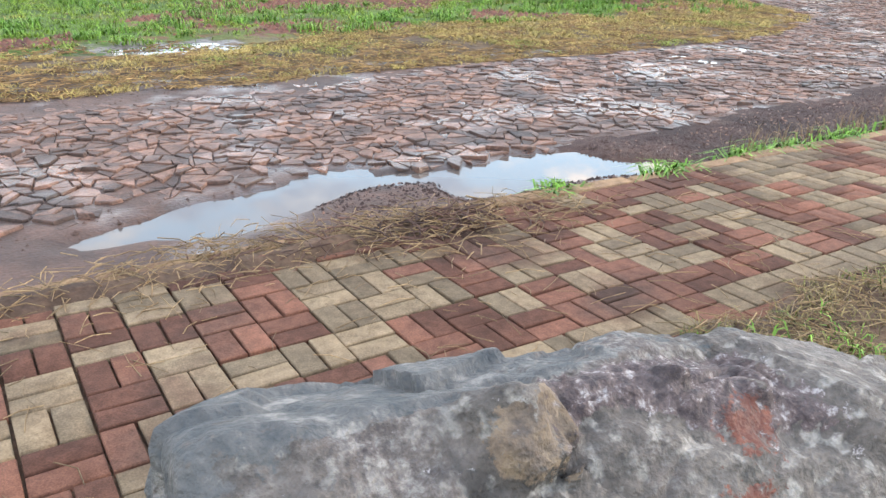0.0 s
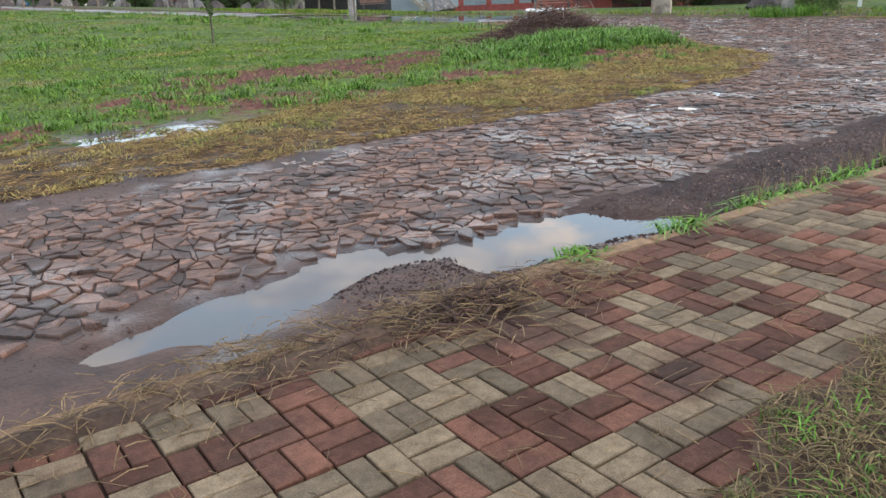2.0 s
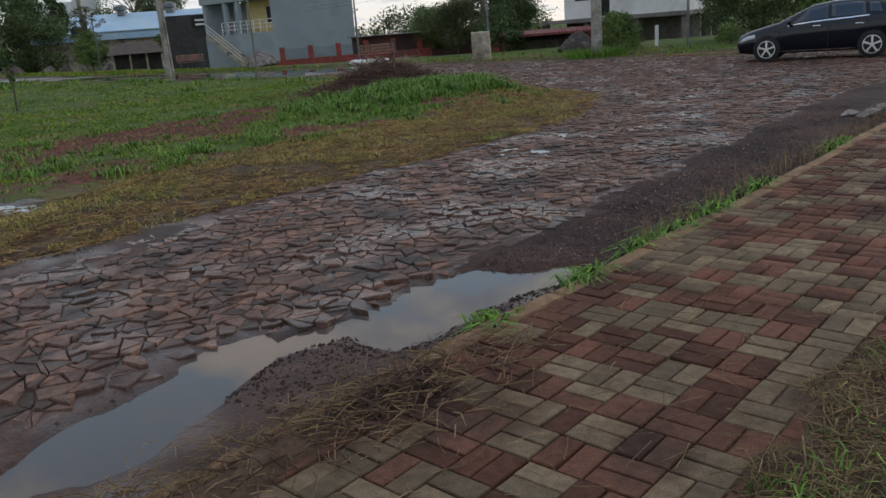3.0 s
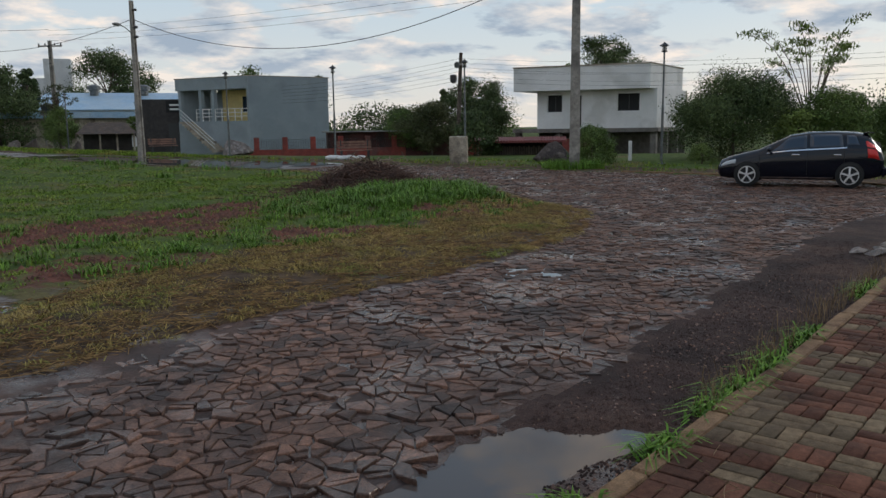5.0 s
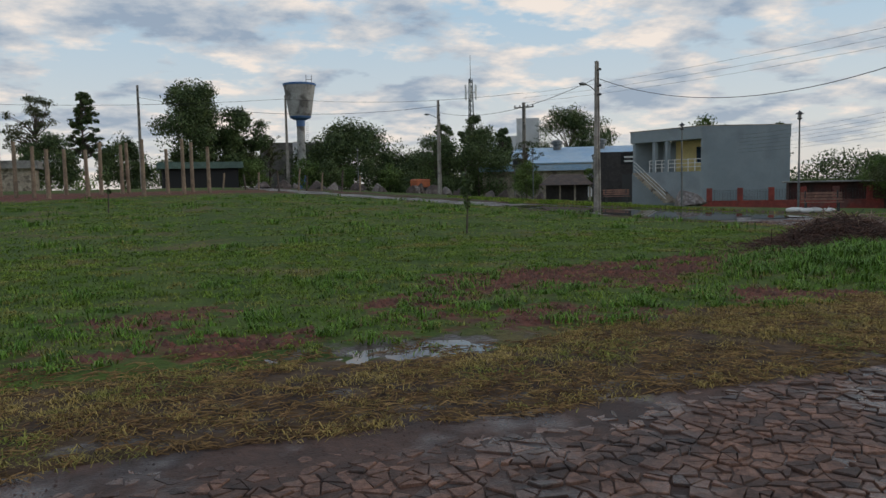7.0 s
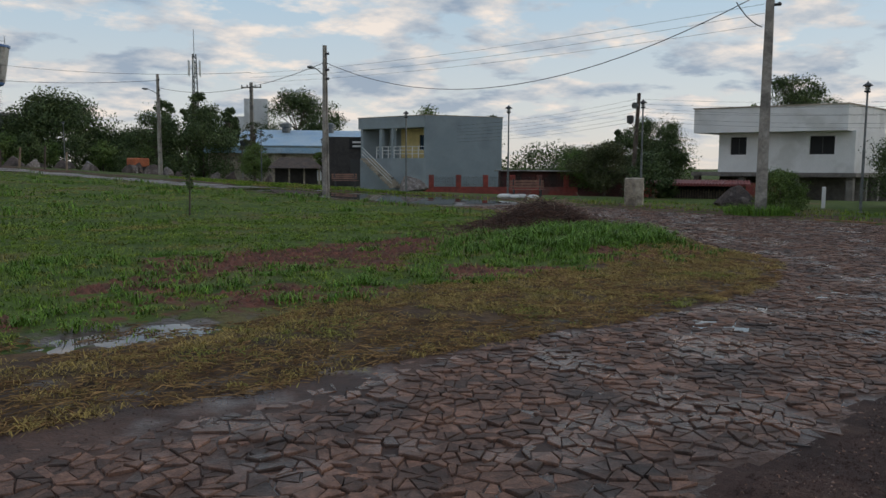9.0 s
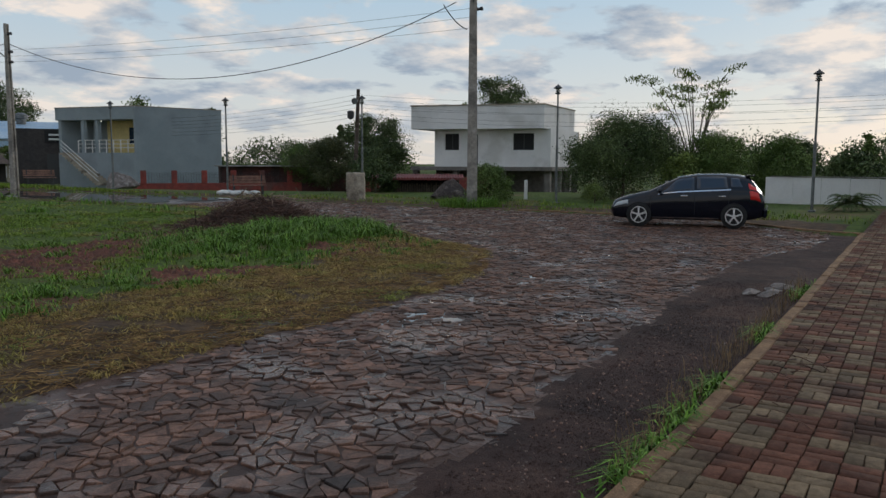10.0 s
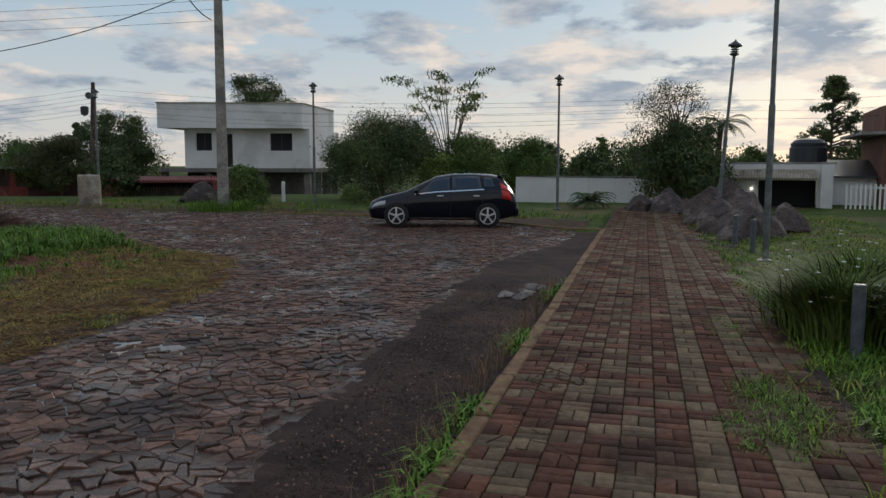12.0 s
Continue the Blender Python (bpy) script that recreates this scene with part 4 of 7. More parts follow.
def lamp_post(x, y, h, lean=(0, 0), label="slim park lamp post with small hooded lantern"):
    ob = thing("lamp_post", x, y, float(rise(x, y)) - 0.04, 0, label, "lamp post", "park lamp posts")
    if lean != (0, 0):
        ob.matrix_basis = ob.matrix_basis @ pose(0, 0, 0, lean[0], lean[1], 0)
    bm = bmesh.new()
    tube(bm, (0, 0, 0), (0, 0, h * 0.5), 0.055, 0.055, 10)
    tube(bm, (0, 0, h * 0.5), (0, 0, h - 0.3), 0.042, 0.038, 10)
    part("post", bm, M_STEEL, ob)
    bm = bmesh.new()
    lathe(bm, [(0.05, h - 0.3), (0.12, h - 0.27), (0.12, h - 0.24), (0.07, h - 0.22)], 12)
    for zz in (h - 0.19, h - 0.13, h - 0.07):
        lathe(bm, [(0.10, zz - 0.012), (0.105, zz), (0.10, zz + 0.012)], 12)
    part("louvre", bm, M_DARKST, ob)
    bm = bmesh.new()
    lathe(bm, [(0.065, h - 0.24), (0.065, h - 0.03)], 12)
    part("diffuser", bm, M_WHITEP, ob)
    bm = bmesh.new()
    lathe(bm, [(0.19, h - 0.04), (0.18, h - 0.01), (0.03, h + 0.10), (0.012, h + 0.14)], 14)
    part("hood", bm, M_DARKST, ob)
    bm = bmesh.new()
    box(bm, (0, 0, 0.03), (0.24, 0.24, 0.06), bevel=0.01)
    part("base_plate", bm, M_STEEL, ob)
    return ob


lamp_post(29.0, 33.34, 4.75)
lamp_post(28.2, 41.65, 4.75)
lamp_post(32.47, 26.6, 4.9)
lamp_post(32.5, 15.95, 4.95)
lamp_post(32.1, 5.8, 4.95)
lamp_post(25.04, 0.62, 4.95, (3.5, 0), "leaning park lamp post with hooded lantern by the boulders")
lamp_post(16.49, 0.54, 5.4)
for x, y, h in ((36, 66, 4.4), (30, 66, 4.4), (19, 88, 4.6), (33, 82, 4.4), (41, 71, 4.4)):
    lamp_post(x, y, h)

ob = thing("wooden_pole", 40.1, 33.1, float(rise(40.1, 33.1)) - 0.05, 0, "dark leaning wooden pole with loudspeaker and transformer", "utility pole")
bm = bmesh.new()
tube(bm, (0, 0, 0), (0.25, -0.15, 6.4), 0.16, 0.11, 10)
part("pole", bm, M_BARK, ob)
bm = bmesh.new()
lathe(bm, [(0.05, 4.5), (0.2, 4.6), (0.22, 5.0), (0.1, 5.05)], 12, (-0.35, 0))
box(bm, (-0.15, 0, 4.8), (0.3, 0.06, 0.06))
part("transformer", bm, M_DARKST, ob)
bm = bmesh.new()
tube(bm, (0.2, -0.1, 5.7), (-0.28, -0.25, 5.62), 0.06, 0.2, 12)
part("loudspeaker", bm, M_STEEL, ob)


def wire(name, p0, p1, sag, r, label, n=28):
    p0, p1 = [Vector((*settle(p[0], p[1]), p[2])) for p in (p0, p1)]
    cu = bpy.data.curves.new(name, "CURVE")
    cu.dimensions, cu.bevel_depth, cu.bevel_resolution = "3D", r, 1
    sp = cu.splines.new("POLY")
    sp.points.add(n)
    for k in range(n + 1):
        t = k / n
        p = p0.lerp(p1, t)
        sp.points[k].co = (p.x, p.y, p.z - 4 * sag * t * (1 - t), 1)
    cu.materials.append(M_WIRE)
    tmp = bpy.data.objects.new(name, cu)
    me = bpy.data.meshes.new_from_object(tmp)
    bpy.data.objects.remove(tmp)
    ob = new(name, me)
    return tagged(ob, label, "cable", "overhead cables")


wire("cable", POLE_B, POLE_A + Vector((-0.6, 0.4, -1.2)), 2.3, 0.017, "thick black overhead cable sagging between poles")
wire("cable", POLE_A + Vector((-0.9, 0.8, -1.3)), POLE_A + Vector((-0.3, 0.1, -2.2)), 0.15, 0.02, "loose twisted cable tail hanging by the pole")
wire("cable", POLE_B, (23.8, 73.7, 8.6), 1.0, 0.016, "thick black overhead cable sagging between poles")
wire("cable", (23.8, 73.7, 9.2), (-3.4, 88, 11.2), 1.2, 0.02, "long distant overhead cable across the green")
wire("cable", (31.3, 70.8, 10.2), (12.4, 96.6, 12.2), 0.6, 0.018, "thin overhead power line to the water tower")
wire("cable", (12.4, 96.6, 12.2), (-40, 105, 13), 1.0, 0.02, "thin overhead power line to the water tower")
for dz, s in ((0.0, 0.5), (0.45, 0.6), (0.8, 0.5)):
    wire("cable", (31.3, 70.8, 9.3 + dz), (39.0, 24.0, 9.0 + dz * 1.3), s, 0.009, "thin overhead power line")
for dz in (0.0, -0.3, -0.55, -0.8, -1.1, -1.35):
    wire("cable", (40.3, 33.0, 5.9 + dz), (38.5, 1.5, 4.6 + dz * 0.7), 0.5 + 0.1 * math.sin(dz * 9), 0.006, "thin overhead line past the houses")
    wire("cable", (40.3, 33.0, 5.9 + dz), (43.0, 62.0, 5.4 + dz), 0.5, 0.007, "thin overhead line past the houses")
for dz in (0.0, -0.45, -0.8):
    wire("cable", (38.5, 1.5, 4.6 + dz), (40.0, -14.0, 5.3 + dz), 0.4, 0.006, "thin overhead line past the houses")


# ---- houses ----
def shear(p, a, b):
    """Frame with u along a, v along b (unit ground vectors) and z up."""
    a, b = Vector((*a, 0)).normalized(), Vector((*b, 0)).normalized()
    p = (*settle(p[0], p[1]), p[2])
    return Matrix(((a.x, b.x, 0, p[0]), (a.y, b.y, 0, p[1]), (0, 0, 1, p[2]), (0, 0, 0, 1)))


def block(m, u0, u1, v0, v1, z0, z1, bevel=0.0, bm=None):
    bm = bm or bmesh.new()
    box(bm, ((u0 + u1) / 2, (v0 + v1) / 2, (z0 + z1) / 2), (abs(u1 - u0), abs(v1 - v0), abs(z1 - z0)), m, bevel)
    bmesh.ops.recalc_face_normals(bm, faces=bm.faces)
    return bm


def wedge(m, u0, u1, v0, v1, z0, z1):
    """A thin roof sheet rising from v0 to v1."""
    bm = block(m, u0, u1, v0, v1, z0, z0 + 0.07)
    inv = m.inverted()
    for v in bm.verts:
        v.co.z += (z1 - z0) * ((inv @ v.co).y - v0) / (v1 - v0)
    return bm


def wall_with_holes(m, u0, u1, v0, v1, z0, z1, holes):
    """A thick wall along u with rectangular openings (u0, u1, z0, z1) right through."""
    bm = bmesh.new()
    us = sorted({u0, u1, *[h[0] for h in holes], *[h[1] for h in holes]})
    zs = sorted({z0, z1, *[h[2] for h in holes], *[h[3] for h in holes]})
    for a, b in zip(us, us[1:]):
        for c, d in zip(zs, zs[1:]):
            if not any(h[0] < (a + b) / 2 < h[1] and h[2] < (c + d) / 2 < h[3] for h in holes):
                block(m, a, b, v0, v1, c, d, bm=bm)
    bmesh.ops.remove_doubles(bm, verts=bm.verts, dist=0.001)
    bm.verts.index_update()
    seen = {}
    for f in bm.faces:
        seen.setdefault(tuple(sorted(v.index for v in f.verts)), []).append(f)
    bmesh.ops.delete(bm, geom=[f for fs in seen.values() if len(fs) > 1 for f in fs], context="FACES_ONLY")
    return bm


# white two-storey house, unfinished below
wh = thing("house", 0, 0, 0, 0, "white unfinished two-storey house with deep parapet", "house")
W = shear((47.5, 23.3, 0), (-2.5, 8.4), (5.5, 0.6))
part("upper_wall", wall_with_holes(W, -0.15, 7.7, 0.95, 1.15, 1.45, 3.95, [(0.95, 2.35, 2.55, 3.65), (6.0, 7.0, 2.55, 3.65), (4.7, 5.3, 1.5, 3.6)]), M_WHITEW, wh)
part("side_wall", block(W, -0.15, 0.05, 1.15, 7.4, 1.45, 3.95), M_WHITEW, wh)
part("side_wall", block(W, 7.5, 7.7, 1.15, 7.4, 1.45, 3.95), M_WHITEW, wh)
part("back_wall", block(W, -0.15, 7.7, 7.4, 7.6, -1.0, 3.95), M_BLOCK, wh)
part("parapet", block(W, 0, 8.9, 0, 7.0, 3.92, 5.42), M_WHITEW, wh)
part("coping", block(W, -0.05, 8.95, -0.05, 7.05, 5.42, 5.50), M_DIRTYW, wh)
part("floor_slab", block(W, -0.4, 9.2, 0.5, 7.5, 1.2, 1.45), M_BLOCK, wh)
for u, v in ((0, 0.8), (3.0, 0.8), (6.2, 0.8), (9.0, 0.8), (0, 5.5), (9.0, 5.5)):
    part("column", block(W, u - 0.18, u + 0.18, v, v + 0.35, -1.0, 1.2), M_BLOCK, wh)
part("lower_wall", block(W, -0.2, 8.6, 3.2, 3.4, -1.0, 1.2), M_BLOCK, wh)
# near-black sheets in the holes put the unlit rooms into colour
for a, b in ((0.95, 2.35), (6.0, 7.0)):
    w = part("window", block(W, a, b, 1.10, 1.12, 2.55, 3.65), M_DARK, wh, "dark empty window opening")
    part("frame", block(W, a, b, 1.06, 1.10, 2.55, 2.60), M_DARKST, w)
    part("mullion", block(W, (a + b) / 2 - 0.02, (a + b) / 2 + 0.02, 1.06, 1.10, 2.60, 3.65), M_DARKST, w)
# the doorway's inner shade is likewise drawn as a near-black sheet
part("door", block(W, 4.7, 5.3, 1.10, 1.13, 1.5, 3.6), M_DARK, wh, "dark open doorway")

# grey-blue house with terrace
gh = thing("house", 0, 0, 0, 0, "grey-blue flat-roofed house with yellow terrace and outside stair", "house")
G = shear((39.3, 54.6, -0.6), (-1.5, 7.65), (6.8, -1.9))
part("side_wall", block(G, 0.0, 0.2, 0.0, 7.06, 0, 6.3), M_GREYW, gh)
part("lower_wall", block(G, 0.2, 7.8, 0.02, 0.22, 0, 3.0), M_GREYW, gh)
part("yellow_wall", wall_with_holes(G, 0.2, 5.2, 1.9, 2.05, 3.0, 5.6, [(1.9, 3.1, 3.7, 5.0)]), M_YELLOW, gh, "yellow painted terrace wall")
part("inner_wall", block(G, 5.2, 7.8, 2.6, 2.8, 3.0, 5.6), M_GREYW, gh)
part("window", block(G, 1.9, 3.1, 1.98, 2.0, 3.7, 5.0), M_GLASS, gh)
part("terrace_floor", block(G, 0.2, 7.8, 0.22, 2.0, 2.85, 3.0), M_BLOCK, gh)
part("roof_band", block(G, -0.02, 7.9, -0.05, 7.1, 5.55, 6.5), M_GREYW, gh)
part("coping", block(G, -0.06, 7.94, -0.09, 7.14, 6.5, 6.56), M_DIRTYW, gh)
part("back_wall", block(G, 7.6, 7.8, 0.3, 7.06, 0, 5.55), M_GREYW, gh)
for u in (3.9, 5.3, 7.6):
    part("column", block(G, u - 0.14, u + 0.14, 0.05, 0.33, 3.0, 5.55), M_GREYW, gh)
rail = bmesh.new()
for zz in (3.35, 3.65, 3.95):
    block(G, 0.2, 5.8, 0.08, 0.12, zz, zz + 0.05, bm=rail)
for k in range(9):
    block(G, 0.2 + k * 0.7, 0.25 + k * 0.7, 0.08, 0.12, 3.0, 3.95, bm=rail)
part("railing", rail, M_WHITEP, gh)
stair = bmesh.new()
for k in range(14):
    block(G, 5.9 - k * 0.26, 6.16 - k * 0.26, -1.1, -0.05, 3.0 - (k + 1) * 0.18, 3.0 - k * 0.18, bm=stair)
part("stair", stair, M_DIRTYW, gh)
hand = bmesh.new()
for off in (0.35, 0.65, 0.95):
    p, q = G @ Vector((6.0, -1.12, 3.0 + off)), G @ Vector((2.4, -1.12, 0.48 + off))
    tube(hand, p, q, 0.03, 0.03, 6)
part("handrail", hand, M_WHITEP, gh)
for u in (4.2, 0.6):
    bm = bmesh.new()
    bmesh.ops.create_uvsphere(bm, u_segments=10, v_segments=6, radius=0.11, matrix=Matrix.Translation(G @ Vector((u, 0.6, 5.45))))
    part("porch_lamp", bm, M_LAMPGLOW, gh, "small lit round porch lamp")

# red piers and low wall before it
rf = thing("fence", 0, 0, 0, 0, "low red-painted wall with piers and wire mesh", "fence")
R = shear((35.4, 44.6, -0.14), (8.5, -6.0), (6.0, 8.5))
part("base_wall", block(R, -3.2, 8.2, 0, 0.2, -0.3, 0.45), M_REDW, rf)
for k in range(6):
    part("pier", block(R, -2.6 + k * 1.9, -2.25 + k * 1.9, -0.06, 0.26, 0.4, 1.28, 0.02), M_REDW, rf)
mesh = bmesh.new()
for k in range(60):
    u = -2.6 + k * 0.165
    block(R, u, u + 0.012, 0.09, 0.11, 0.45, 1.15, bm=mesh)
for k in range(7):
    block(R, -2.6, 7.2, 0.09, 0.11, 0.5 + k * 0.1, 0.512 + k * 0.1, bm=mesh)
part("wire_mesh", mesh, M_DARKST, rf)

# dark red lean-to with a sheet roof
sh = thing("shed", 0, 0, 0, 0, "low dark-red brick shed with a thin sheet roof", "shed")
D = shear((40.2, 41.6, -0.4), (6.0, -5.2), (5.2, 6.0))
part("wall", block(D, -3.2, 6.6, 0, 0.2, 0, 1.8), M_MAROON, sh)
part("wall", block(D, 6.4, 6.6, 0.2, 4, 0, 1.8), M_MAROON, sh)
part("wall", block(D, -3.2, -3.0, 0.2, 4, 0, 1.8), M_MAROON, sh)
part("roof", block(D, -3.5, 6.9, -0.5, 4.2, 1.8, 1.88), M_ROOF, sh)
rw = thing("wall", 0, 0, 0, 0, "long low red-painted boundary wall", "wall")
part("wall_panel", block(shear((43.5, 36.0, -0.5), (1.6, -6.0), (6, 1.6)), 0, 9.5, 0, 0.2, 0, 1.3), M_REDW, rw)

# red-roofed shelter by the verge
rs = thing("shelter", 0, 0, 0, 0, "small open shelter with red corrugated sheet roof", "shelter")
R2 = shear((37.6, 29.6, -0.62), (2.6, -4.4), (4.4, 2.6))
for k in range(34):
    a = -0.3 + k * 0.165
    bm = bmesh.new()
    tube(bm, R2 @ Vector((a, -0.5, 1.40)), R2 @ Vector((a, 3.4, 1.56)), 0.086, 0.086, 6)
    part("roof_rib", bm, M_REDROOF, rs)
for u in (0.1, 4.9):
    for v in (0.0, 3.0):
        part("post", block(R2, u - 0.08, u + 0.08, v - 0.08, v + 0.08, 0, 1.36 + 0.09 * v, 0.01), M_DIRTYW if u < 1 else M_BARK, rs)
# the shelter's inner shade is put into this wall's near-black colour
part("back_wall", block(R2, 0, 5.0, 3.1, 3.2, 0, 1.5), M_DARK, rs)
bm = bmesh.new()
for k in range(26):
    block(R2, 1.2 + k * 0.14, 1.3 + k * 0.14, 0.4, 0.44, 0, 1.1 + 0.1 * math.sin(k * 3.1), bm=bm)
part("plank_fence", bm, M_BARK, rs)

# crumbling plastered pillar
pl = bmesh.new()
planes_rock(pl, (0, 0, 0.7), [((1, 0, 0), (0.45, 0, 0)), ((-1, 0, 0), (-0.45, 0, 0)), ((0, 1, 0), (0, 0.4, 0)), ((0, -1, 0), (0, -0.4, 0)), ((0, 0, 1), (0, 0, 1.2)), ((0, 0, -1), (0, 0, -0.2))], 4, 0.02, 5.0, 40)
ob = link_mesh("pillar", pl, M_DIRTYW)
ob.matrix_basis = pose(29.2, 24.3, float(rise(29.2, 24.3)), 0, 0, 35)
tagged(ob, "stubby masonry pillar with flaking stained plaster", "pillar")

# slanted pale wall beyond the car
lw = thing("wall", 0, 0, 0, 0, "long low pale wall of sloping sheets", "wall")
L = shear((37.7, 8.3, 0), (0.4, -5.5), (5.5, 0.4))
for k in range(6):
    a = k * 1.1
    part("wall_panel", block(L, a, a + 1.09, 0, 0.14, -0.1, 1.12 - 0.012 * k), M_WHITEW, lw)
part("cap", block(L, 0.2, 6.6, -0.04, 0.18, 1.12, 1.16), M_ROOF, lw)

# garage building
gg = thing("garage", 0, 0, 0, 0, "white low garage with corrugated canopy and dark opening", "garage")
Q = shear((35.9, -0.6, -0.35), (-0.55, -3.9), (3.9, -0.55))
part("front_wall", wall_with_holes(Q, 0, 3.95, 0, 0.2, 0, 2.05, [(1.25, 3.38, 0, 1.42)]), M_WHITEW, gg)
part("pillar", block(Q, 3.5, 3.92, -0.18, -0.003, 0, 2.05), M_WHITEW, gg)
# no door leaf: a black sheet set back in the opening stands for shade
part("door", block(Q, 1.25, 3.38, 0.9, 0.95, 0, 1.42), M_DARK, gg, "black shaded garage opening")
part("side_wall", block(Q, 0, 0.2, 0.2, 6, 0, 2.05), M_WHITEW, gg)
part("side_wall", block(Q, 3.75, 3.95, 0.2, 6, 0, 2.05), M_WHITEW, gg)
part("roof", block(Q, -0.1, 4.05, 0.2, 6, 2.052, 2.14), M_ROOF, gg)
can = bmesh.new()
for k in range(35):
    u = -0.1 + k * 0.1
    tube(can, Q @ Vector((u, -0.9, 1.5)), Q @ Vector((u, 0.0, 1.82)), 0.05, 0.05, 6)
part("canopy", can, M_DIRTYW, gg, "weathered corrugated canopy")
bm = bmesh.new()
bmesh.ops.create_uvsphere(bm, u_segments=10, v_segments=6, radius=0.07, matrix=Matrix.Translation(Q @ Vector((1.0, -0.1, 1.08))))
part("wall_lamp", bm, M_LAMPGLOW, gg, "small lit wall lamp")
wt = thing("water_tank", 40.5, -4.5, 1.45, 0, "dark plastic water tank on the garage roof", "water tank")
bm = bmesh.new()
lathe(bm, [(0.72, 0.0), (0.80, 0.1), (0.78, 1.0), (0.70, 1.08)], 20)
part("body", bm, M_PVC, wt)
bm = bmesh.new()
lathe(bm, [(0.74, 1.081), (0.74, 1.2), (0.55, 1.36), (0.2, 1.42)], 20)
part("lid", bm, M_PVC, wt)
gate = thing("gate", 0, 0, 0, 0, "white painted upright-bar gate", "gate")
Q2 = shear((35.3, -4.95, -0.35), (-0.4, -3.9), (3.9, -0.4))
for zz in (0.2, 1.25):
    part("rail", block(Q2, 0, 5, 0, 0.05, zz * 0.9, zz * 0.9 + 0.08), M_WHITEP, gate)
for k in range(30):
    part("bar", block(Q2, k * 0.165, 0.07 + k * 0.165, -0.03, 0.0, 0.05, 1.3), M_WHITEP, gate)
bh = thing("house", 0, 0, 0, 0, "brown brick house with a tiled eave", "house")
Q3 = shear((37.45, -6.75, -0.3), (-0.4, -3.9), (3.9, -0.4))
part("wall", block(Q3, 0, 6, 0, 0.25, 0, 4.4), M_BRICK, bh)
part("side_wall", block(Q3, 0, 0.25, 0.25, 6, 0, 4.4), M_BRICK, bh)
part("eave", block(Q3, -0.9, 6, -0.6, 6.2, 3.2, 3.32), M_ROOF, bh)
part("lean_to_wall", block(Q3, -2.1, -0.02, 1.0, 1.2, 0, 1.45), M_WHITEW, bh)
part("lean_to_roof", wedge(Q3, -2.15, 0.0, 0.6, 3.4, 1.45, 2.15), M_DARKST, bh, "dark pitched sheet roof")

# far buildings to the north
wb = thing("building", 0, 0, 0, 0, "distant white block of two heights", "building")
B = shear((52.2, 111.5, 1.0), (-6.5, 3.6), (3.6, 6.5))
part("wall", block(B, 3.4, 9.5, 0, 8, 0, 8.0), M_WHITEW, wb)
part("tower", block(B, 0, 3.4, 0, 6, 0, 10.6), M_WHITEW, wb)
for k in range(3):
    part("window", block(B, 4.0 + k * 1.8, 4.8 + k * 1.8, -0.05, 0.0, 4.2, 5.4), M_GLASS, wb)
hall = thing("warehouse", 0, 0, 0, 0, "long low hall with pale blue sheet roof", "warehouse")
B = shear((56.5, 79.5, 0.0), (-10.6, 6.4), (6.4, 10.6))
part("wall", block(B, 0, 21, 0, 0.3, 0, 4.1), M_WHITEW, hall)
bm = bmesh.new()
q = [B @ Vector(p) for p in ((-0.5, -0.6, 4.1), (21.5, -0.6, 4.1), (21.5, 9, 6.3), (-0.5, 9, 6.3), (-0.5, -0.6, 4.0), (21.5, -0.6, 4.0), (21.5, 9, 6.2), (-0.5, 9, 6.2))]
vs = [bm.verts.new(p) for p in q]
for f in ((0, 1, 2, 3), (7, 6, 5, 4), (0, 4, 5, 1), (1, 5, 6, 2), (2, 6, 7, 3), (3, 7, 4, 0)):
    bm.faces.new([vs[i] for i in f])
part("roof", bm, M_BLUE, hall)
for k in range(3):
    bm = bmesh.new()
    c = B @ Vector((5 + k * 5.5, 7.5, 0))
    lathe(bm, [(0.5, 5.9), (0.5, 6.5), (0.75, 6.6), (0.75, 7.0), (0.3, 7.2)], 12, (c.x, c.y))
    part("roof_vent", bm, M_STEEL, hall)
ann = thing("shed", 0, 0, 0, 0, "pale blue roofed annex beside the hall", "shed")
B = shear((41.0, 76.2, 0.0), (-7.6, 3.4), (3.4, 7.6))
part("wall", block(B, 0, 11, 0, 0.3, 0, 3.0), M_DIRTYW, ann)
part("roof", block(B, -0.4, 11.4, -0.6, 5, 3.0, 3.6), M_BLUE, ann)
hut = thing("shed", 0, 0, 0, 0, "brown tiled hut with dark open front", "shed")
B = shear((35.2, 63.4, 0.1), (-4.6, 2.4), (2.4, 4.6))
part("wall", block(B, 1.0, 4.8, 1.0, 1.3, 0, 1.5), M_DARKW, hut)
for k in range(4):
    part("post", block(B, 0.8 + k * 1.3, 0.95 + k * 1.3, 0, 0.2, 0, 1.45), M_DIRTYW, hut)
bm = bmesh.new()
q = [B @ Vector(p) for p in ((0.5, -0.5, 1.4), (5.3, -0.5, 1.4), (4.3, 2.0, 2.35), (1.5, 2.0, 2.35), (0.5, 4.5, 1.4), (5.3, 4.5, 1.4))]
vs = [bm.verts.new(p) for p in q]
for f in ((0, 1, 2, 3), (5, 4, 3, 2), (1, 5, 2), (4, 0, 3), (0, 4, 5, 1)):
    bm.faces.new([vs[i] for i in f])
part("roof", bm, mat("brown_tiles", (0.11, 0.075, 0.055), (0.075, 0.055, 0.045), 2, 12, 0.85, None, 0.4), hut)
db = thing("building", 0, 0, 0, 0, "dark low building with sign beside grey house", "building")
B = shear((39.0, 61.8, -0.1), (-3.6, 2.4), (2.4, 3.6))
part("wall", block(B, 0, 4.4, 0, 0.25, 0, 4.4), M_DARKW, db)
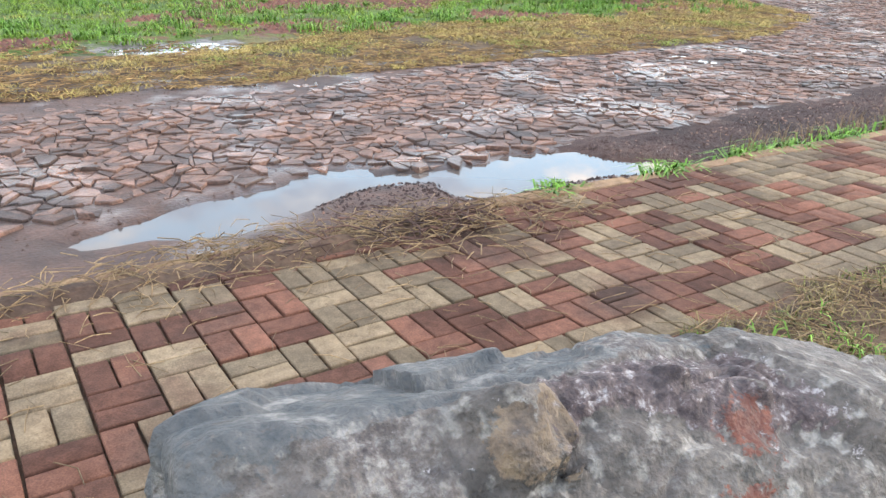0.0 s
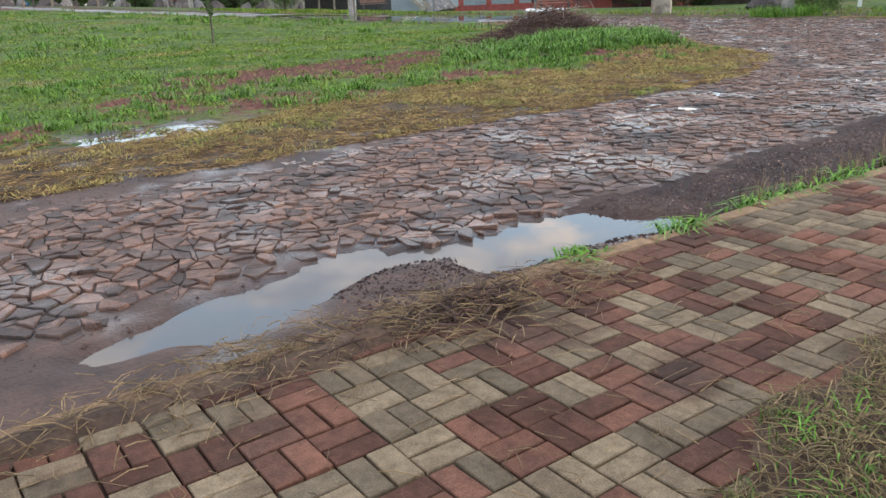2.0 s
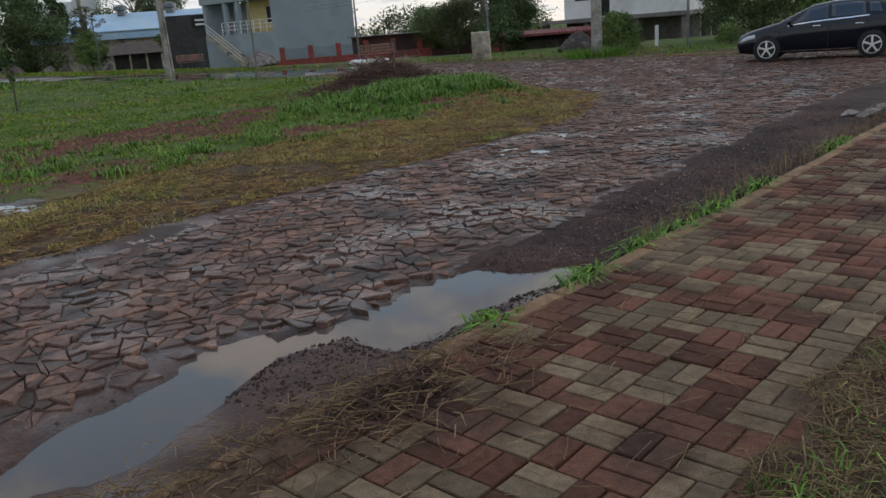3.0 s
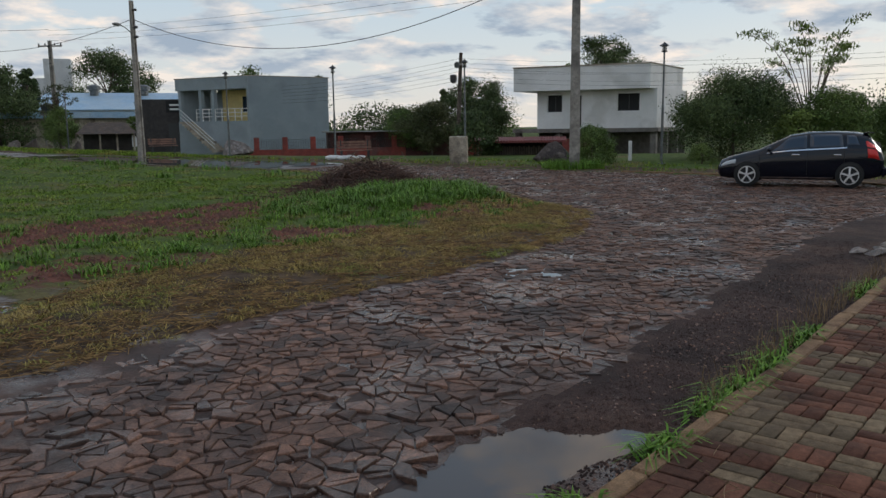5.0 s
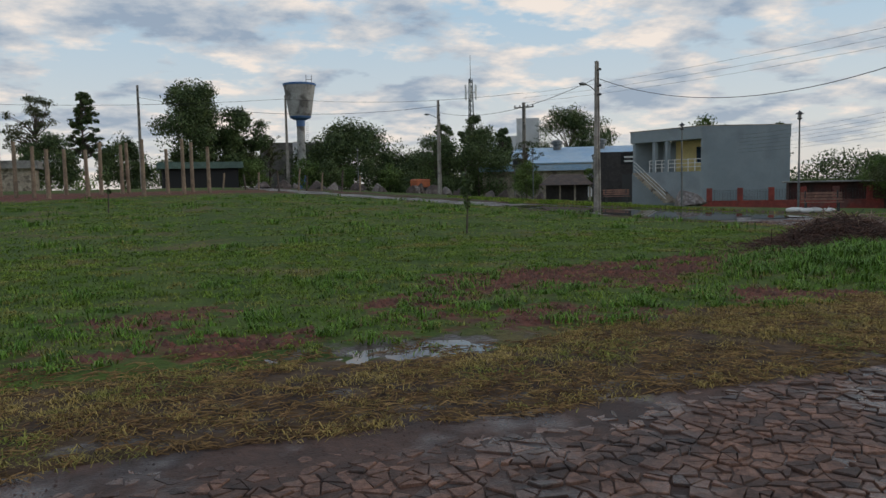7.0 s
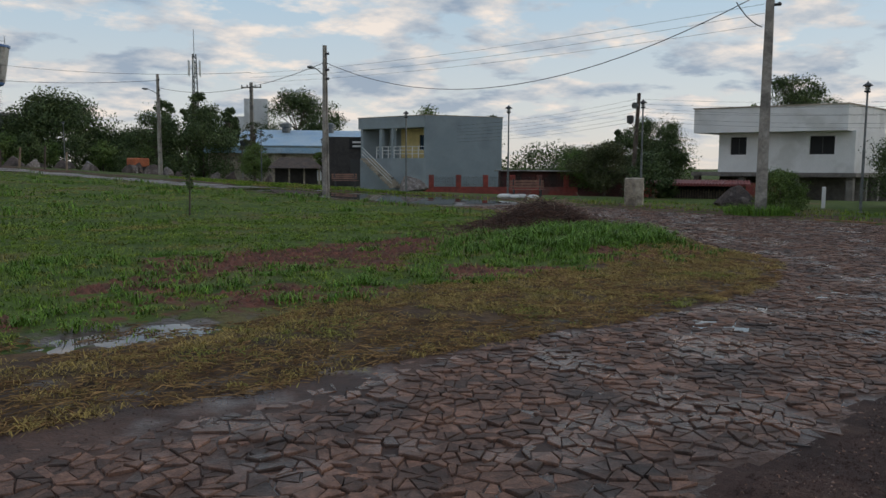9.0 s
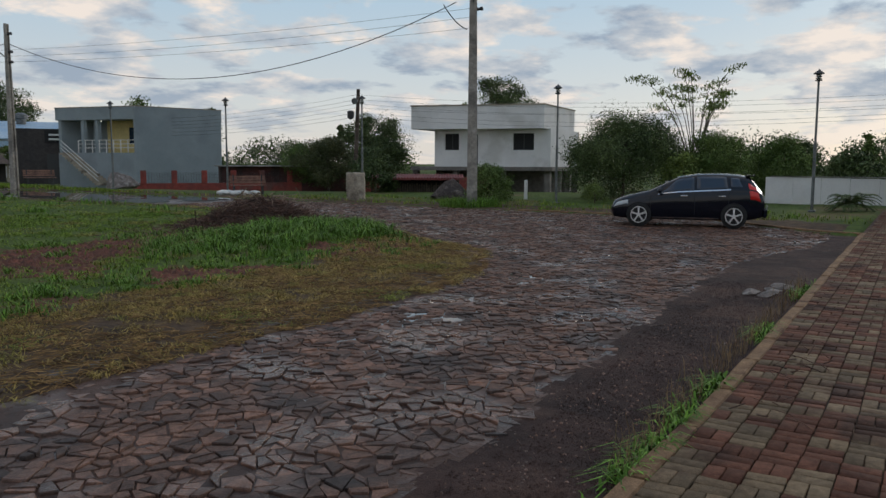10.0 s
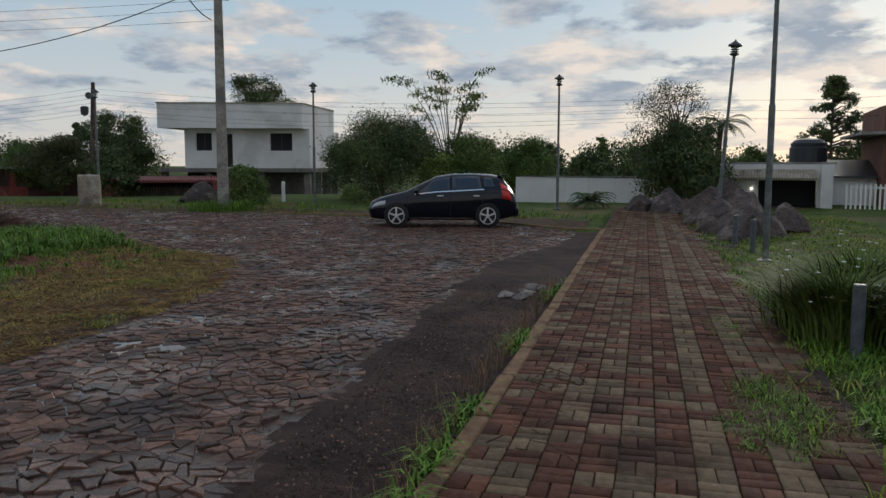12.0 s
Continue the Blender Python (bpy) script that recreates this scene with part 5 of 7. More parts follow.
part("door", block(B, 0.6, 2.2, -0.05, 0.0, 0, 2.4), M_DARKST, db)
s = part("sign_board", block(B, 0.3, 2.3, -0.08, -0.02, 3.3, 4.3), M_DARK, db)
for k in range(2):
    part("letter_bar", block(B, 0.6, 2.0, -0.11, -0.081, 3.5 + 0.35 * k, 3.65 + 0.35 * k), M_WHITEP, s)
for x, y, z in ((37.6, 64.7, 3.1), (32.4, 74.7, 3.3)):
    t = thing("water_tank", x, y, z, 0, "black plastic water tank on a stand", "water tank", "black water tanks")
    bm = bmesh.new()
    lathe(bm, [(0.45, 0), (0.55, 0.7), (0.57, 0.78), (0.3, 0.9)], 16)
    part("body", bm, M_PVC, t)
    bm = bmesh.new()
    for dx in (-0.35, 0.35):
        box(bm, (dx, 0, -z / 2 + 0.25), (0.12, 0.12, z - 0.45))
    box(bm, (0, 0, -0.06), (1.0, 1.0, 0.11))
    part("stand", bm, M_BLOCK, t)

# water tower
tw = thing("water_tower", 15.5, 106.3, float(rise(15.5, 106.3)) - 0.1, 0, "stained concrete chalice-shaped water tower with blue rim", "water tower")
bm = bmesh.new()
lathe(bm, [(0.62, 2.0), (0.52, 8.0), (0.5, 9.0)], 20)
part("stem", bm, M_TANK, tw)
bm = bmesh.new()
lathe(bm, [(0.70, 0), (0.62, 1.99)], 20)
part("stem_base", bm, M_BLUEP, tw, "blue painted foot")
bm = bmesh.new()
lathe(bm, [(0.56, 8.3), (0.56, 9.05), (1.3, 9.35), (1.42, 9.6)], 24)
part("collar", bm, M_BLUEP, tw, "blue painted collar")
bm = bmesh.new()
lathe(bm, [(1.42, 9.6), (2.05, 13.6), (2.05, 13.7)], 28)
part("bowl", bm, M_TANK, tw, "grey concrete bowl with black streaks")
bm = bmesh.new()
lathe(bm, [(2.13, 13.55), (2.15, 13.8), (1.9, 13.85)], 28)
part("rim", bm, M_BLUEP, tw)
bm = bmesh.new()
for k in (0.9, 1.6):
    tube(bm, (k, 0, 13.8), (k, 0, 15.0), 0.04, 0.04, 6)
tube(bm, (0.9, 0, 14.4), (1.6, 0, 14.4), 0.03, 0.03, 6)
part("top_rail", bm, M_STEEL, tw)
for k in range(24):
    bm = bmesh.new()
    tube(bm, (0.6, -0.2, 3 + k * 0.25), (1.0, -0.2, 3 + k * 0.25), 0.02, 0.02, 4)
    part("rung", bm, M_STEEL, tw)
cb = thing("building", 0, 0, 0, 0, "windowless raw concrete building behind the tower", "building")
B = shear((11.0, 116.0, 1.0), (9.0, -1.0), (1.0, 9.0))
part("wall", block(B, 0, 9.0, 0, 8, 0, 7.2), M_BLOCK, cb)
part("pier", block(B, 4.6, 5.6, -0.4, 0.0, 0, 7.3), M_WHITEW, cb)

# lattice mast
ms = thing("radio_mast", 67.0, 180.4, float(rise(67, 180)), 0, "tall pale lattice radio mast with antennas", "mast")
bm = bmesh.new()
for k in range(3):
    a = 2.09 * k
    tube(bm, (1.1 * math.cos(a), 1.1 * math.sin(a), 0), (0.45 * math.cos(a), 0.45 * math.sin(a), 27.5), 0.16, 0.12, 6)
part("mast_legs", bm, M_STEEL, ms)
bm = bmesh.new()
for k in range(24):
    r0, z0 = 1.1 - 0.65 * k / 24, 27.5 * k / 24
    for s in range(3):
        a, b = 2.09 * s, 2.09 * (s + 1)
        tube(bm, (r0 * math.cos(a), r0 * math.sin(a), z0), (r0 * math.cos(b), r0 * math.sin(b), z0 + 1.14), 0.08, 0.08, 4)
part("lattice", bm, M_STEEL, ms)
bm = bmesh.new()
for k in range(6):
    a = k * 1.047
    tube(bm, (1.4 * math.cos(a), 1.4 * math.sin(a), 22.5), (1.4 * math.cos(a), 1.4 * math.sin(a), 26), 0.12, 0.12, 6)
    tube(bm, (0, 0, 24.3), (1.4 * math.cos(a), 1.4 * math.sin(a), 24.3), 0.06, 0.06, 4)
part("antenna", bm, M_WHITEP, ms)
bm = bmesh.new()
tube(bm, (0, 0, 27.0), (0, 0, 33.0), 0.08, 0.05, 6)
part("spire", bm, M_STEEL, ms)

# timber posts of a frame not yet built, and stakes
for k in range(19):
    a = k / 18
    x, y = -17 + a * 19.5 + rnd.uniform(-0.5, 0.5), 63 + rnd.uniform(-3, 3)
    x, y = settle(x, y)
    h = rnd.uniform(3.3, 4.1)
    bm = bmesh.new()
    tube(bm, (0, 0, 0), (rnd.uniform(-0.06, 0.06), rnd.uniform(-0.06, 0.06), h), 0.15, 0.12, 10)
    ob = link_mesh("timber_post", bm, M_WOODP)
    ob.matrix_basis = pose(x, y, float(rise(x, y)) - 0.1)
    tagged(ob, "tall bare round timber post standing in red soil", "post", "timber posts")
for k in range(9):
    x, y = 5 + k * 1.4 + rnd.uniform(-0.5, 0.5), 68 + rnd.uniform(-2, 4)
    bm = bmesh.new()
    tube(bm, (0, 0, 0), (rnd.uniform(-0.2, 0.2), 0, rnd.uniform(1.3, 2.2)), 0.08, 0.07, 8)
    ob = link_mesh("fence_stake", bm, M_BARK if k % 2 else M_WOODP)
    ob.matrix_basis = pose(x, y, float(rise(x, y)) - 0.1)
    tagged(ob, "short rough wooden stake at the edge of the green", "post", "stakes")


# ---- benches ----
def bench(x, y, rz):
    ob = thing("bench", x, y, float(rise(x, y)) - 0.02, rz, "brown slatted park bench with dark iron legs", "bench", "park benches")
    for k in range(4):
        bm = bmesh.new()
        box(bm, (0, -0.2 + k * 0.12, 0.46), (1.8, 0.1, 0.04), bevel=0.008)
        part("seat_slat", bm, M_WOOD, ob)
    for k in range(3):
        bm = bmesh.new()
        box(bm, (0, 0.30 + 0.03 * k, 0.60 + k * 0.14), (1.8, 0.035, 0.11), bevel=0.008)
        part("back_slat", bm, M_WOOD, ob)
    for sx in (-0.7, 0.7):
        bm = bmesh.new()
        box(bm, (sx, -0.2, 0.22), (0.07, 0.07, 0.44))
        box(bm, (sx, 0.22, 0.22), (0.07, 0.07, 0.44))
        box(bm, (sx, 0.0, 0.42), (0.06, 0.5, 0.05))
        box(bm, (sx, 0.31, 0.70), (0.06, 0.05, 0.6))
        part("leg_frame", bm, M_DARKST, ob)
    return ob


bench(29.1, 31.95, -38)
bench(28.7, 49.7, -20)


# ---- parked car ----
def car(x, y, rz):
    ob = thing("car", x, y, -0.035, rz, "black five-door hatchback parked on wet stone setts", "car")
    stations = [  # x, sill z, belt half width, belt z, shoulder half width, shoulder z, top z
        (2.14, 0.34, 0.58, 0.50, 0.40, 0.56, 0.57), (2.04, 0.24, 0.74, 0.58, 0.58, 0.68, 0.71), (1.80, 0.21, 0.83, 0.66, 0.68, 0.78, 0.82),
        (1.40, 0.20, 0.87, 0.74, 0.72, 0.88, 0.92), (1.02, 0.20, 0.885, 0.84, 0.74, 0.97, 1.00), (0.62, 0.20, 0.89, 0.90, 0.69, 1.16, 1.21), (0.20, 0.20, 0.89, 0.93, 0.63, 1.35, 1.40),
        (-0.30, 0.20, 0.89, 0.955, 0.61, 1.42, 1.475), (-0.85, 0.20, 0.89, 0.985, 0.60, 1.43, 1.485), (-1.35, 0.21, 0.885, 1.02, 0.58, 1.40, 1.455),
        (-1.68, 0.23, 0.87, 1.05, 0.56, 1.34, 1.40), (-1.86, 0.26, 0.83, 1.02, 0.56, 1.16, 1.20), (-2.02, 0.30, 0.78, 0.90, 0.56, 0.96, 0.98), (-2.10, 0.38, 0.70, 0.66, 0.50, 0.78, 0.80)]
    xs = np.array([s[0] for s in stations])[::-1]
    cols = [np.array([s[k] for s in stations])[::-1] for k in range(1, 7)]

    def point(px, s, side):
        sz, bw, bz, hw, hz, tz = [float(np.interp(px, xs, c)) for c in cols]
        key = [(bw - 0.10, sz), (bw - 0.02, sz + 0.10), (bw + 0.01, sz + (bz - sz) * 0.6), (bw - 0.01, bz), (hw + 0.03, hz - 0.02), (hw - 0.08, hz + 0.025), (0.0, tz)]
        ks = [0, 0.1, 0.3, 0.5, 0.78, 0.85, 1.0]
        w = float(np.interp(s, ks, [k[0] for k in key]))
        z = float(np.interp(s, ks, [k[1] for k in key]))
        return Vector((px, side * w, z))

    def patch(xa, xb, sa, sb, side, off, nx=8, ns=5, cut=None):
        bm = bmesh.new()
        grid = []
        for i in range(nx + 1):
            row = []
            for j in range(ns + 1):
                t = j / ns
                a, b = (xa, xb) if cut is None else (xa + cut[0] * t, xb + cut[1] * t)
                px, s = a + (b - a) * i / nx, sa + (sb - sa) * t
                p = point(px, s, side)
                d1 = point(px + 0.02, s, side) - point(px - 0.02, s, side)
                d2 = point(px, min(s + 0.02, 1), side) - point(px, s - 0.02, side)
                n = d1.cross(d2).normalized()
                n = n if n.y * side > 0 or (abs(n.y) < 0.05 and n.z > 0) else -n
                row.append((bm.verts.new(p + n * off), bm.verts.new(p + n * (off - 0.02))))
            grid.append(row)
        for i in range(nx):
            for j in range(ns):
                bm.faces.new((grid[i][j][0], grid[i + 1][j][0], grid[i + 1][j + 1][0], grid[i][j + 1][0]))
        for i in range(nx):
            for j in (0, ns):
                bm.faces.new((grid[i][j][0], grid[i + 1][j][0], grid[i + 1][j][1], grid[i][j][1]))
        for j in range(ns):
            for i in (0, nx):
                bm.faces.new((grid[i][j][0], grid[i][j + 1][0], grid[i][j + 1][1], grid[i][j][1]))
        bmesh.ops.recalc_face_normals(bm, faces=bm.faces)
        return bm

    bm = bmesh.new()
    fine = sorted(set(list(xs) + [float(v) for v in np.linspace(-2.1, 2.14, 40)]))
    ss = [0, 0.05, 0.1, 0.2, 0.3, 0.4, 0.5, 0.6, 0.7, 0.78, 0.82, 0.85, 0.92, 1.0]
    rows = []
    for px in fine:
        rows.append([bm.verts.new(point(px, s, 1)) for s in ss] + [bm.verts.new(point(px, s, -1)) for s in reversed(ss[:-1])])
    for a, b in zip(rows, rows[1:]):
        for i in range(len(a) - 1):
            bm.faces.new((a[i], b[i], b[i + 1], a[i + 1]))
        bm.faces.new((a[-1], b[-1], b[0], a[0]))
    bm.faces.new(rows[0])
    bm.faces.new(list(reversed(rows[-1])))
    bmesh.ops.recalc_face_normals(bm, faces=bm.faces)
    body = part("body", bm, M_CARP, ob, "glossy black paint", smooth=True)
    for side in (1, -1):
        part("front_window", patch(-0.22, 0.72, 0.54, 0.77, side, 0.006, cut=(0.02, -0.42)), M_GLASS, ob, smooth=True)
        part("rear_window", patch(-1.12, -0.30, 0.54, 0.77, side, 0.006, cut=(0.06, 0.02)), M_GLASS, ob, smooth=True)
        part("quarter_window", patch(-1.50, -1.20, 0.57, 0.76, side, 0.006, cut=(0.10, 0.02), nx=4), M_GLASS, ob, smooth=True)
        part("window_trim", patch(-1.2, 0.78, 0.515, 0.535, side, 0.008, nx=14, ns=1), M_CHROME, ob, "chrome strip")
        part("headlight", patch(1.62, 2.04, 0.42, 0.58, side, 0.008, cut=(0.0, -0.12)), M_HEAD, ob, smooth=True)
        part("tail_light", patch(-1.99, -1.72, 0.34, 0.66, side, 0.010, cut=(0.16, 0.08)), M_TAIL, ob, "red tail lamp", smooth=True)
        part("sill_trim", patch(-0.9, 0.95, 0.04, 0.07, side, 0.008, nx=8, ns=1), M_CHROME, ob)
        for hx in (0.05, -0.98):
            bm = bmesh.new()
            box(bm, (hx, side * 0.905, 0.86), (0.2, 0.03, 0.035), bevel=0.01)
            part("door_handle", bm, M_CHROME, ob)
        for hx in (0.98, -0.24, -1.15):
            part("door_gap", patch(hx - 0.006, hx + 0.006, 0.12, 0.5, side, 0.003, nx=1, ns=8), M_DARK, ob)
        bm = bmesh.new()
        bmesh.ops.create_uvsphere(bm, u_segments=12, v_segments=8, radius=1, matrix=Matrix.Translation((0.72, side * 0.98, 1.0)) @ Matrix.Diagonal((0.07, 0.10, 0.07, 1)))
        part("mirror", bm, M_CARP, ob, smooth=True)
    for side in (1, -1):
        part("windscreen", patch(0.24, 0.98, 0.86, 1.0, side, 0.006, ns=6), M_GLASS, ob, smooth=True)
        part("back_window", patch(-1.93, -1.72, 0.84, 1.0, side, 0.006, ns=6), M_GLASS, ob, smooth=True)
    bm = bmesh.new()
    box(bm, (-1.70, 0, 1.415), (0.26, 1.1, 0.035), pose(0, 0, 0, 0, 0, 0), bevel=0.012)
    part("spoiler", bm, M_CARP, ob)
    bm = bmesh.new()
    box(bm, (-2.10, 0, 0.42), (0.14, 1.5, 0.26), bevel=0.05)
    part("rear_bumper", bm, M_CARP, ob)
    bm = bmesh.new()
    box(bm, (-2.185, 0, 0.55), (0.012, 0.40, 0.13), bevel=0.004)
    plate = part("number_plate", bm, M_PLATE, ob)
    bm = bmesh.new()
    box(bm, (-2.194, 0, 0.54), (0.006, 0.30, 0.06))
    part("plate_bar", bm, M_DARK, plate)
    bm = bmesh.new()
    box(bm, (-2.085, 0, 0.79), (0.04, 0.5, 0.03), bevel=0.008)
    part("tailgate_trim", bm, M_CHROME, ob)
    bm = bmesh.new()
    tube(bm, (-1.62, -0.4, 1.43), (-1.42, -0.4, 1.56), 0.008, 0.004, 6)
    part("aerial", bm, M_DARK, ob)
    for wx in (1.30, -1.30):
        for side in (1, -1):
            bm = bmesh.new()
            prof = [(0.20, -0.09), (0.27, -0.10), (0.315, -0.085), (0.322, -0.03), (0.322, 0.03), (0.315, 0.085), (0.27, 0.10), (0.20, 0.09)]
            lathe(bm, prof, 28)
            bmesh.ops.transform(bm, matrix=pose(wx, side * 0.815, 0.322, 90, 0, 0), verts=bm.verts)
            tyre = part("wheel", bm, M_RUBBER, ob, smooth=True)
            bm = bmesh.new()
            lathe(bm, [(0.324, -0.02), (0.350, -0.02), (0.350, 0.02), (0.324, 0.02)], 28)
            bmesh.ops.transform(bm, matrix=pose(wx, side * 0.875, 0.332, 90, 0, 0), verts=bm.verts)
            part("wheel_arch", bm, M_DARK, ob)
            bm = bmesh.new()
            yo = side * 0.922
            for k in range(5):
                for d in (-0.11, 0.11):
                    a = k * 2 * math.pi / 5 + d + 0.3
                    tube(bm, (wx + 0.05 * math.cos(a), yo, 0.322 + 0.05 * math.sin(a)), (wx + 0.215 * math.cos(a - d * 0.3), yo - side * 0.012, 0.322 + 0.215 * math.sin(a - d * 0.3)), 0.016, 0.013, 6)
            tube(bm, (wx, yo - side * 0.03, 0.322), (wx, yo + side * 0.012, 0.322), 0.06, 0.05, 12)
            for k in range(24):
                a, b = k * math.pi / 12, (k + 1) * math.pi / 12
                tube(bm, (wx + 0.222 * math.cos(a), yo - side * 0.015, 0.322 + 0.222 * math.sin(a)), (wx + 0.222 * math.cos(b), yo - side * 0.015, 0.322 + 0.222 * math.sin(b)), 0.014, 0.014, 6)
            part("rim", bm, M_ALLOY, tyre, "five-spoke alloy rim")
            bm = bmesh.new()
            tube(bm, (wx, side * 0.90, 0.322), (wx, side * 0.909, 0.322), 0.21, 0.21, 24)
            part("brake_disc", bm, M_DARK, tyre)
    return ob


the_car = car(23.33, 8.04, 101.5)
the_car.scale = (0.95, 0.95, 0.985)


# ---- trees and shrubs ----
def leaves(n, clumps, size, seed, droop=0.0, long=1.0):
    """Many small leaf blades round the clumps (centre, radii). Returns vertices and quads."""
    g = np.random.default_rng(seed)
    c = np.array([k[0] for k in clumps], float)
    r = np.array([k[1] for k in clumps], float)
    vol = r.prod(1) ** 0.66
    which = g.choice(len(clumps), n, p=vol / vol.sum())
    d = g.normal(size=(n, 3))
    d /= np.linalg.norm(d, axis=1)[:, None]
    rad = g.uniform(0.2, 1.25, n) ** 0.6
    lump = 1 + 0.22 * np.sin(5 * d[:, 0] + which) * np.sin(4 * d[:, 1] + 2 * which) + 0.12 * np.sin(9 * d[:, 2] + which)
    p = c[which] + d * (rad * lump)[:, None] * r[which]
    nrm = d + g.normal(scale=0.7, size=(n, 3))
    nrm /= np.linalg.norm(nrm, axis=1)[:, None]
    t = np.cross(nrm, g.normal(size=(n, 3)))
    t /= np.linalg.norm(t, axis=1)[:, None] + 1e-9
    b = np.cross(nrm, t)
    t[:, 2] -= droop
    s = size * g.uniform(0.6, 1.4, n)[:, None]
    v = np.stack([p - t * s * long, p + b * s * 0.5, p + t * s * long, p - b * s * 0.5], 1).reshape(-1, 3)
    f = np.arange(4 * n).reshape(n, 4)
    return v, f


def branch(bm, pts, r0, r1, seg=7):
    for i, (a, b) in enumerate(zip(pts, pts[1:])):
        k = len(pts) - 1
        tube(bm, a, b, r0 + (r1 - r0) * i / k, r0 + (r1 - r0) * (i + 1) / k, seg, caps=False)


def tree(x, y, h, w, seed, leaf, label, n=5000, size=0.2, trunk=0.35, crown0=0.3, style="round", category="tree", name="tree", z=None, group=""):
    """Trunk with limbs to the clumps of a broken crown."""
    rr = random.Random(seed)
    ob = thing(name, x, y, (float(rise(x, y)) if z is None else z) - 0.05, 0, label, category, group)
    clumps = []
    k = 40 if style == "round" else 10
    if style == "round":
        for i in range(k):
            a, q = rr.uniform(0, 6.28), rr.random()
            zz = h * (crown0 + (0.93 - crown0) * q)
            prof = math.sin(math.pi * (0.18 + 0.74 * q)) ** 0.7
            rad = w / 2 * prof * rr.uniform(0.25, 0.85)
            s = w * rr.uniform(0.07, 0.16)
            clumps.append(((rad * math.cos(a), rad * math.sin(a), min(zz, h - s * 0.7)), (s, s, s * 0.8)))
        clumps.append(((0, 0, h * (crown0 + 0.28)), (w * 0.3, w * 0.3, h * 0.22)))
    elif style == "dome":
        for i in range(24):
            a, q = rr.uniform(0, 6.28), rr.random() ** 0.7
            e = math.acos(q)
            s = w * rr.uniform(0.10, 0.17)
            clumps.append((((w / 2 - s) * math.sin(e) * math.cos(a), (w / 2 - s) * math.sin(e) * math.sin(a), max(h * crown0, (h - s * 0.7) * math.cos(e) * rr.uniform(0.9, 1.0))), (s, s, s * 0.8)))
        clumps.append(((0, 0, h * 0.45), (w * 0.38, w * 0.38, h * 0.42)))
    elif style == "cone":
        for i in range(18):
            q = i / 17
            a = rr.uniform(0, 6.28)
            s = w * (0.34 * (1 - q) + 0.05)
            rad = w * 0.28 * (1 - q) * rr.uniform(0.3, 1.0)
            clumps.append(((rad * math.cos(a), rad * math.sin(a), h * (crown0 + (0.97 - crown0) * q)), (s, s, s * 0.8)))
    elif style == "tiers":
        for i in range(120):
            q = (int(rr.random() * 11) + rr.uniform(-0.45, 0.45)) / 10.5
            a = rr.uniform(0, 6.28)
            rad = w * 0.52 * (1.02 - 0.85 * max(q, 0)) * rr.uniform(0.2, 1.0)
            s = w * rr.uniform(0.04, 0.085)
            clumps.append(((rad * math.cos(a), rad * math.sin(a), h * (crown0 + (0.97 - crown0) * q)), (s, s, s * 0.6)))
    elif style == "thin":
        for i in range(46):
            a, q = rr.uniform(0, 6.28), rr.random()
            rad = w / 2 * rr.uniform(0.15, 1.0) * math.sin(math.pi * (0.2 + 0.7 * q))
            s = w * rr.uniform(0.05, 0.10)
            clumps.append(((rad * math.cos(a), rad * math.sin(a), h * (crown0 + (0.95 - crown0) * q)), (s, s, s * 0.6)))
    bm = bmesh.new()
    lean = Vector((rr.uniform(-0.04, 0.04) * h, rr.uniform(-0.04, 0.04) * h, 0))
    top = lean + Vector((0, 0, h * (0.88 if style in ("cone", "tiers") else 0.62)))
    tr = max(trunk * h * 0.06, 0.03)
    branch(bm, [Vector((0, 0, 0)), lean * 0.3 + Vector((0, 0, h * 0.2)), lean * 0.7 + Vector((0, 0, h * 0.42)), top], tr, tr * 0.25, 9)
    for c, s in clumps:
        e = Vector(c)
        st = lean * 0.6 + Vector((0, 0, min(e.z * 0.8, h * 0.55) if style not in ("cone", "tiers") else e.z * 0.97))
        m = st.lerp(e, 0.5) + Vector((rr.uniform(-0.05, 0.05) * w, rr.uniform(-0.05, 0.05) * w, 0.03 * h))
        branch(bm, [st, m, e], tr * 0.35, tr * 0.08, 5)
    part("trunk", bm, M_BARK, ob, smooth=True)
    v, f = leaves(int(n * 1.9), clumps, size * 0.55, seed)
    arrays_mesh("crown", v, f, leaf, ob)
    return ob


# beside and behind the white house
tree(38.2, 14.9, 4.5, 7.0, 1, M_LEAF, "dense dark-green rounded shrub tree", 34000, 0.085, crown0=0.08, style="dome")
tree(39.6, 11.0, 3.5, 4.6, 2, M_LEAF2, "mid-green leafy shrub with yellowish shoots", 16000, 0.09, crown0=0.05, style="dome", category="shrub", name="shrub")
tree(37.6, 11.9, 2.3, 2.6, 3, M_LEAF4, "yellow-green shrub beside the dark tree", 3000, 0.12, crown0=0.05, style="dome", category="shrub", name="shrub")
tree(41.5, 8.2, 3.2, 3.6, 4, M_LEAF2, "mid-green leafy shrub behind the wall", 10000, 0.09, crown0=0.05, style="dome", category="shrub", name="shrub")
tree(31.9, 18.9, 1.75, 2.4, 5, M_LEAF2, "small round green bush by the big pole", 6000, 0.07, crown0=0.05, style="dome", category="shrub", name="shrub")
tree(57.5, 31.5, 9.6, 6.6, 6, M_LEAF, "dark leafy tree rising behind the white house", 14000, 0.13, crown0=0.3)
tree(58.0, 35.5, 7.4, 4.6, 7, M_LEAF2, "thin-crowned tree behind the white house", 1500, 0.24, crown0=0.5, style="thin")
tree(52.5, 41.0, 6.2, 6.2, 8, M_LEAF, "broad dark tree by the white house", 14000, 0.14, crown0=0.12)
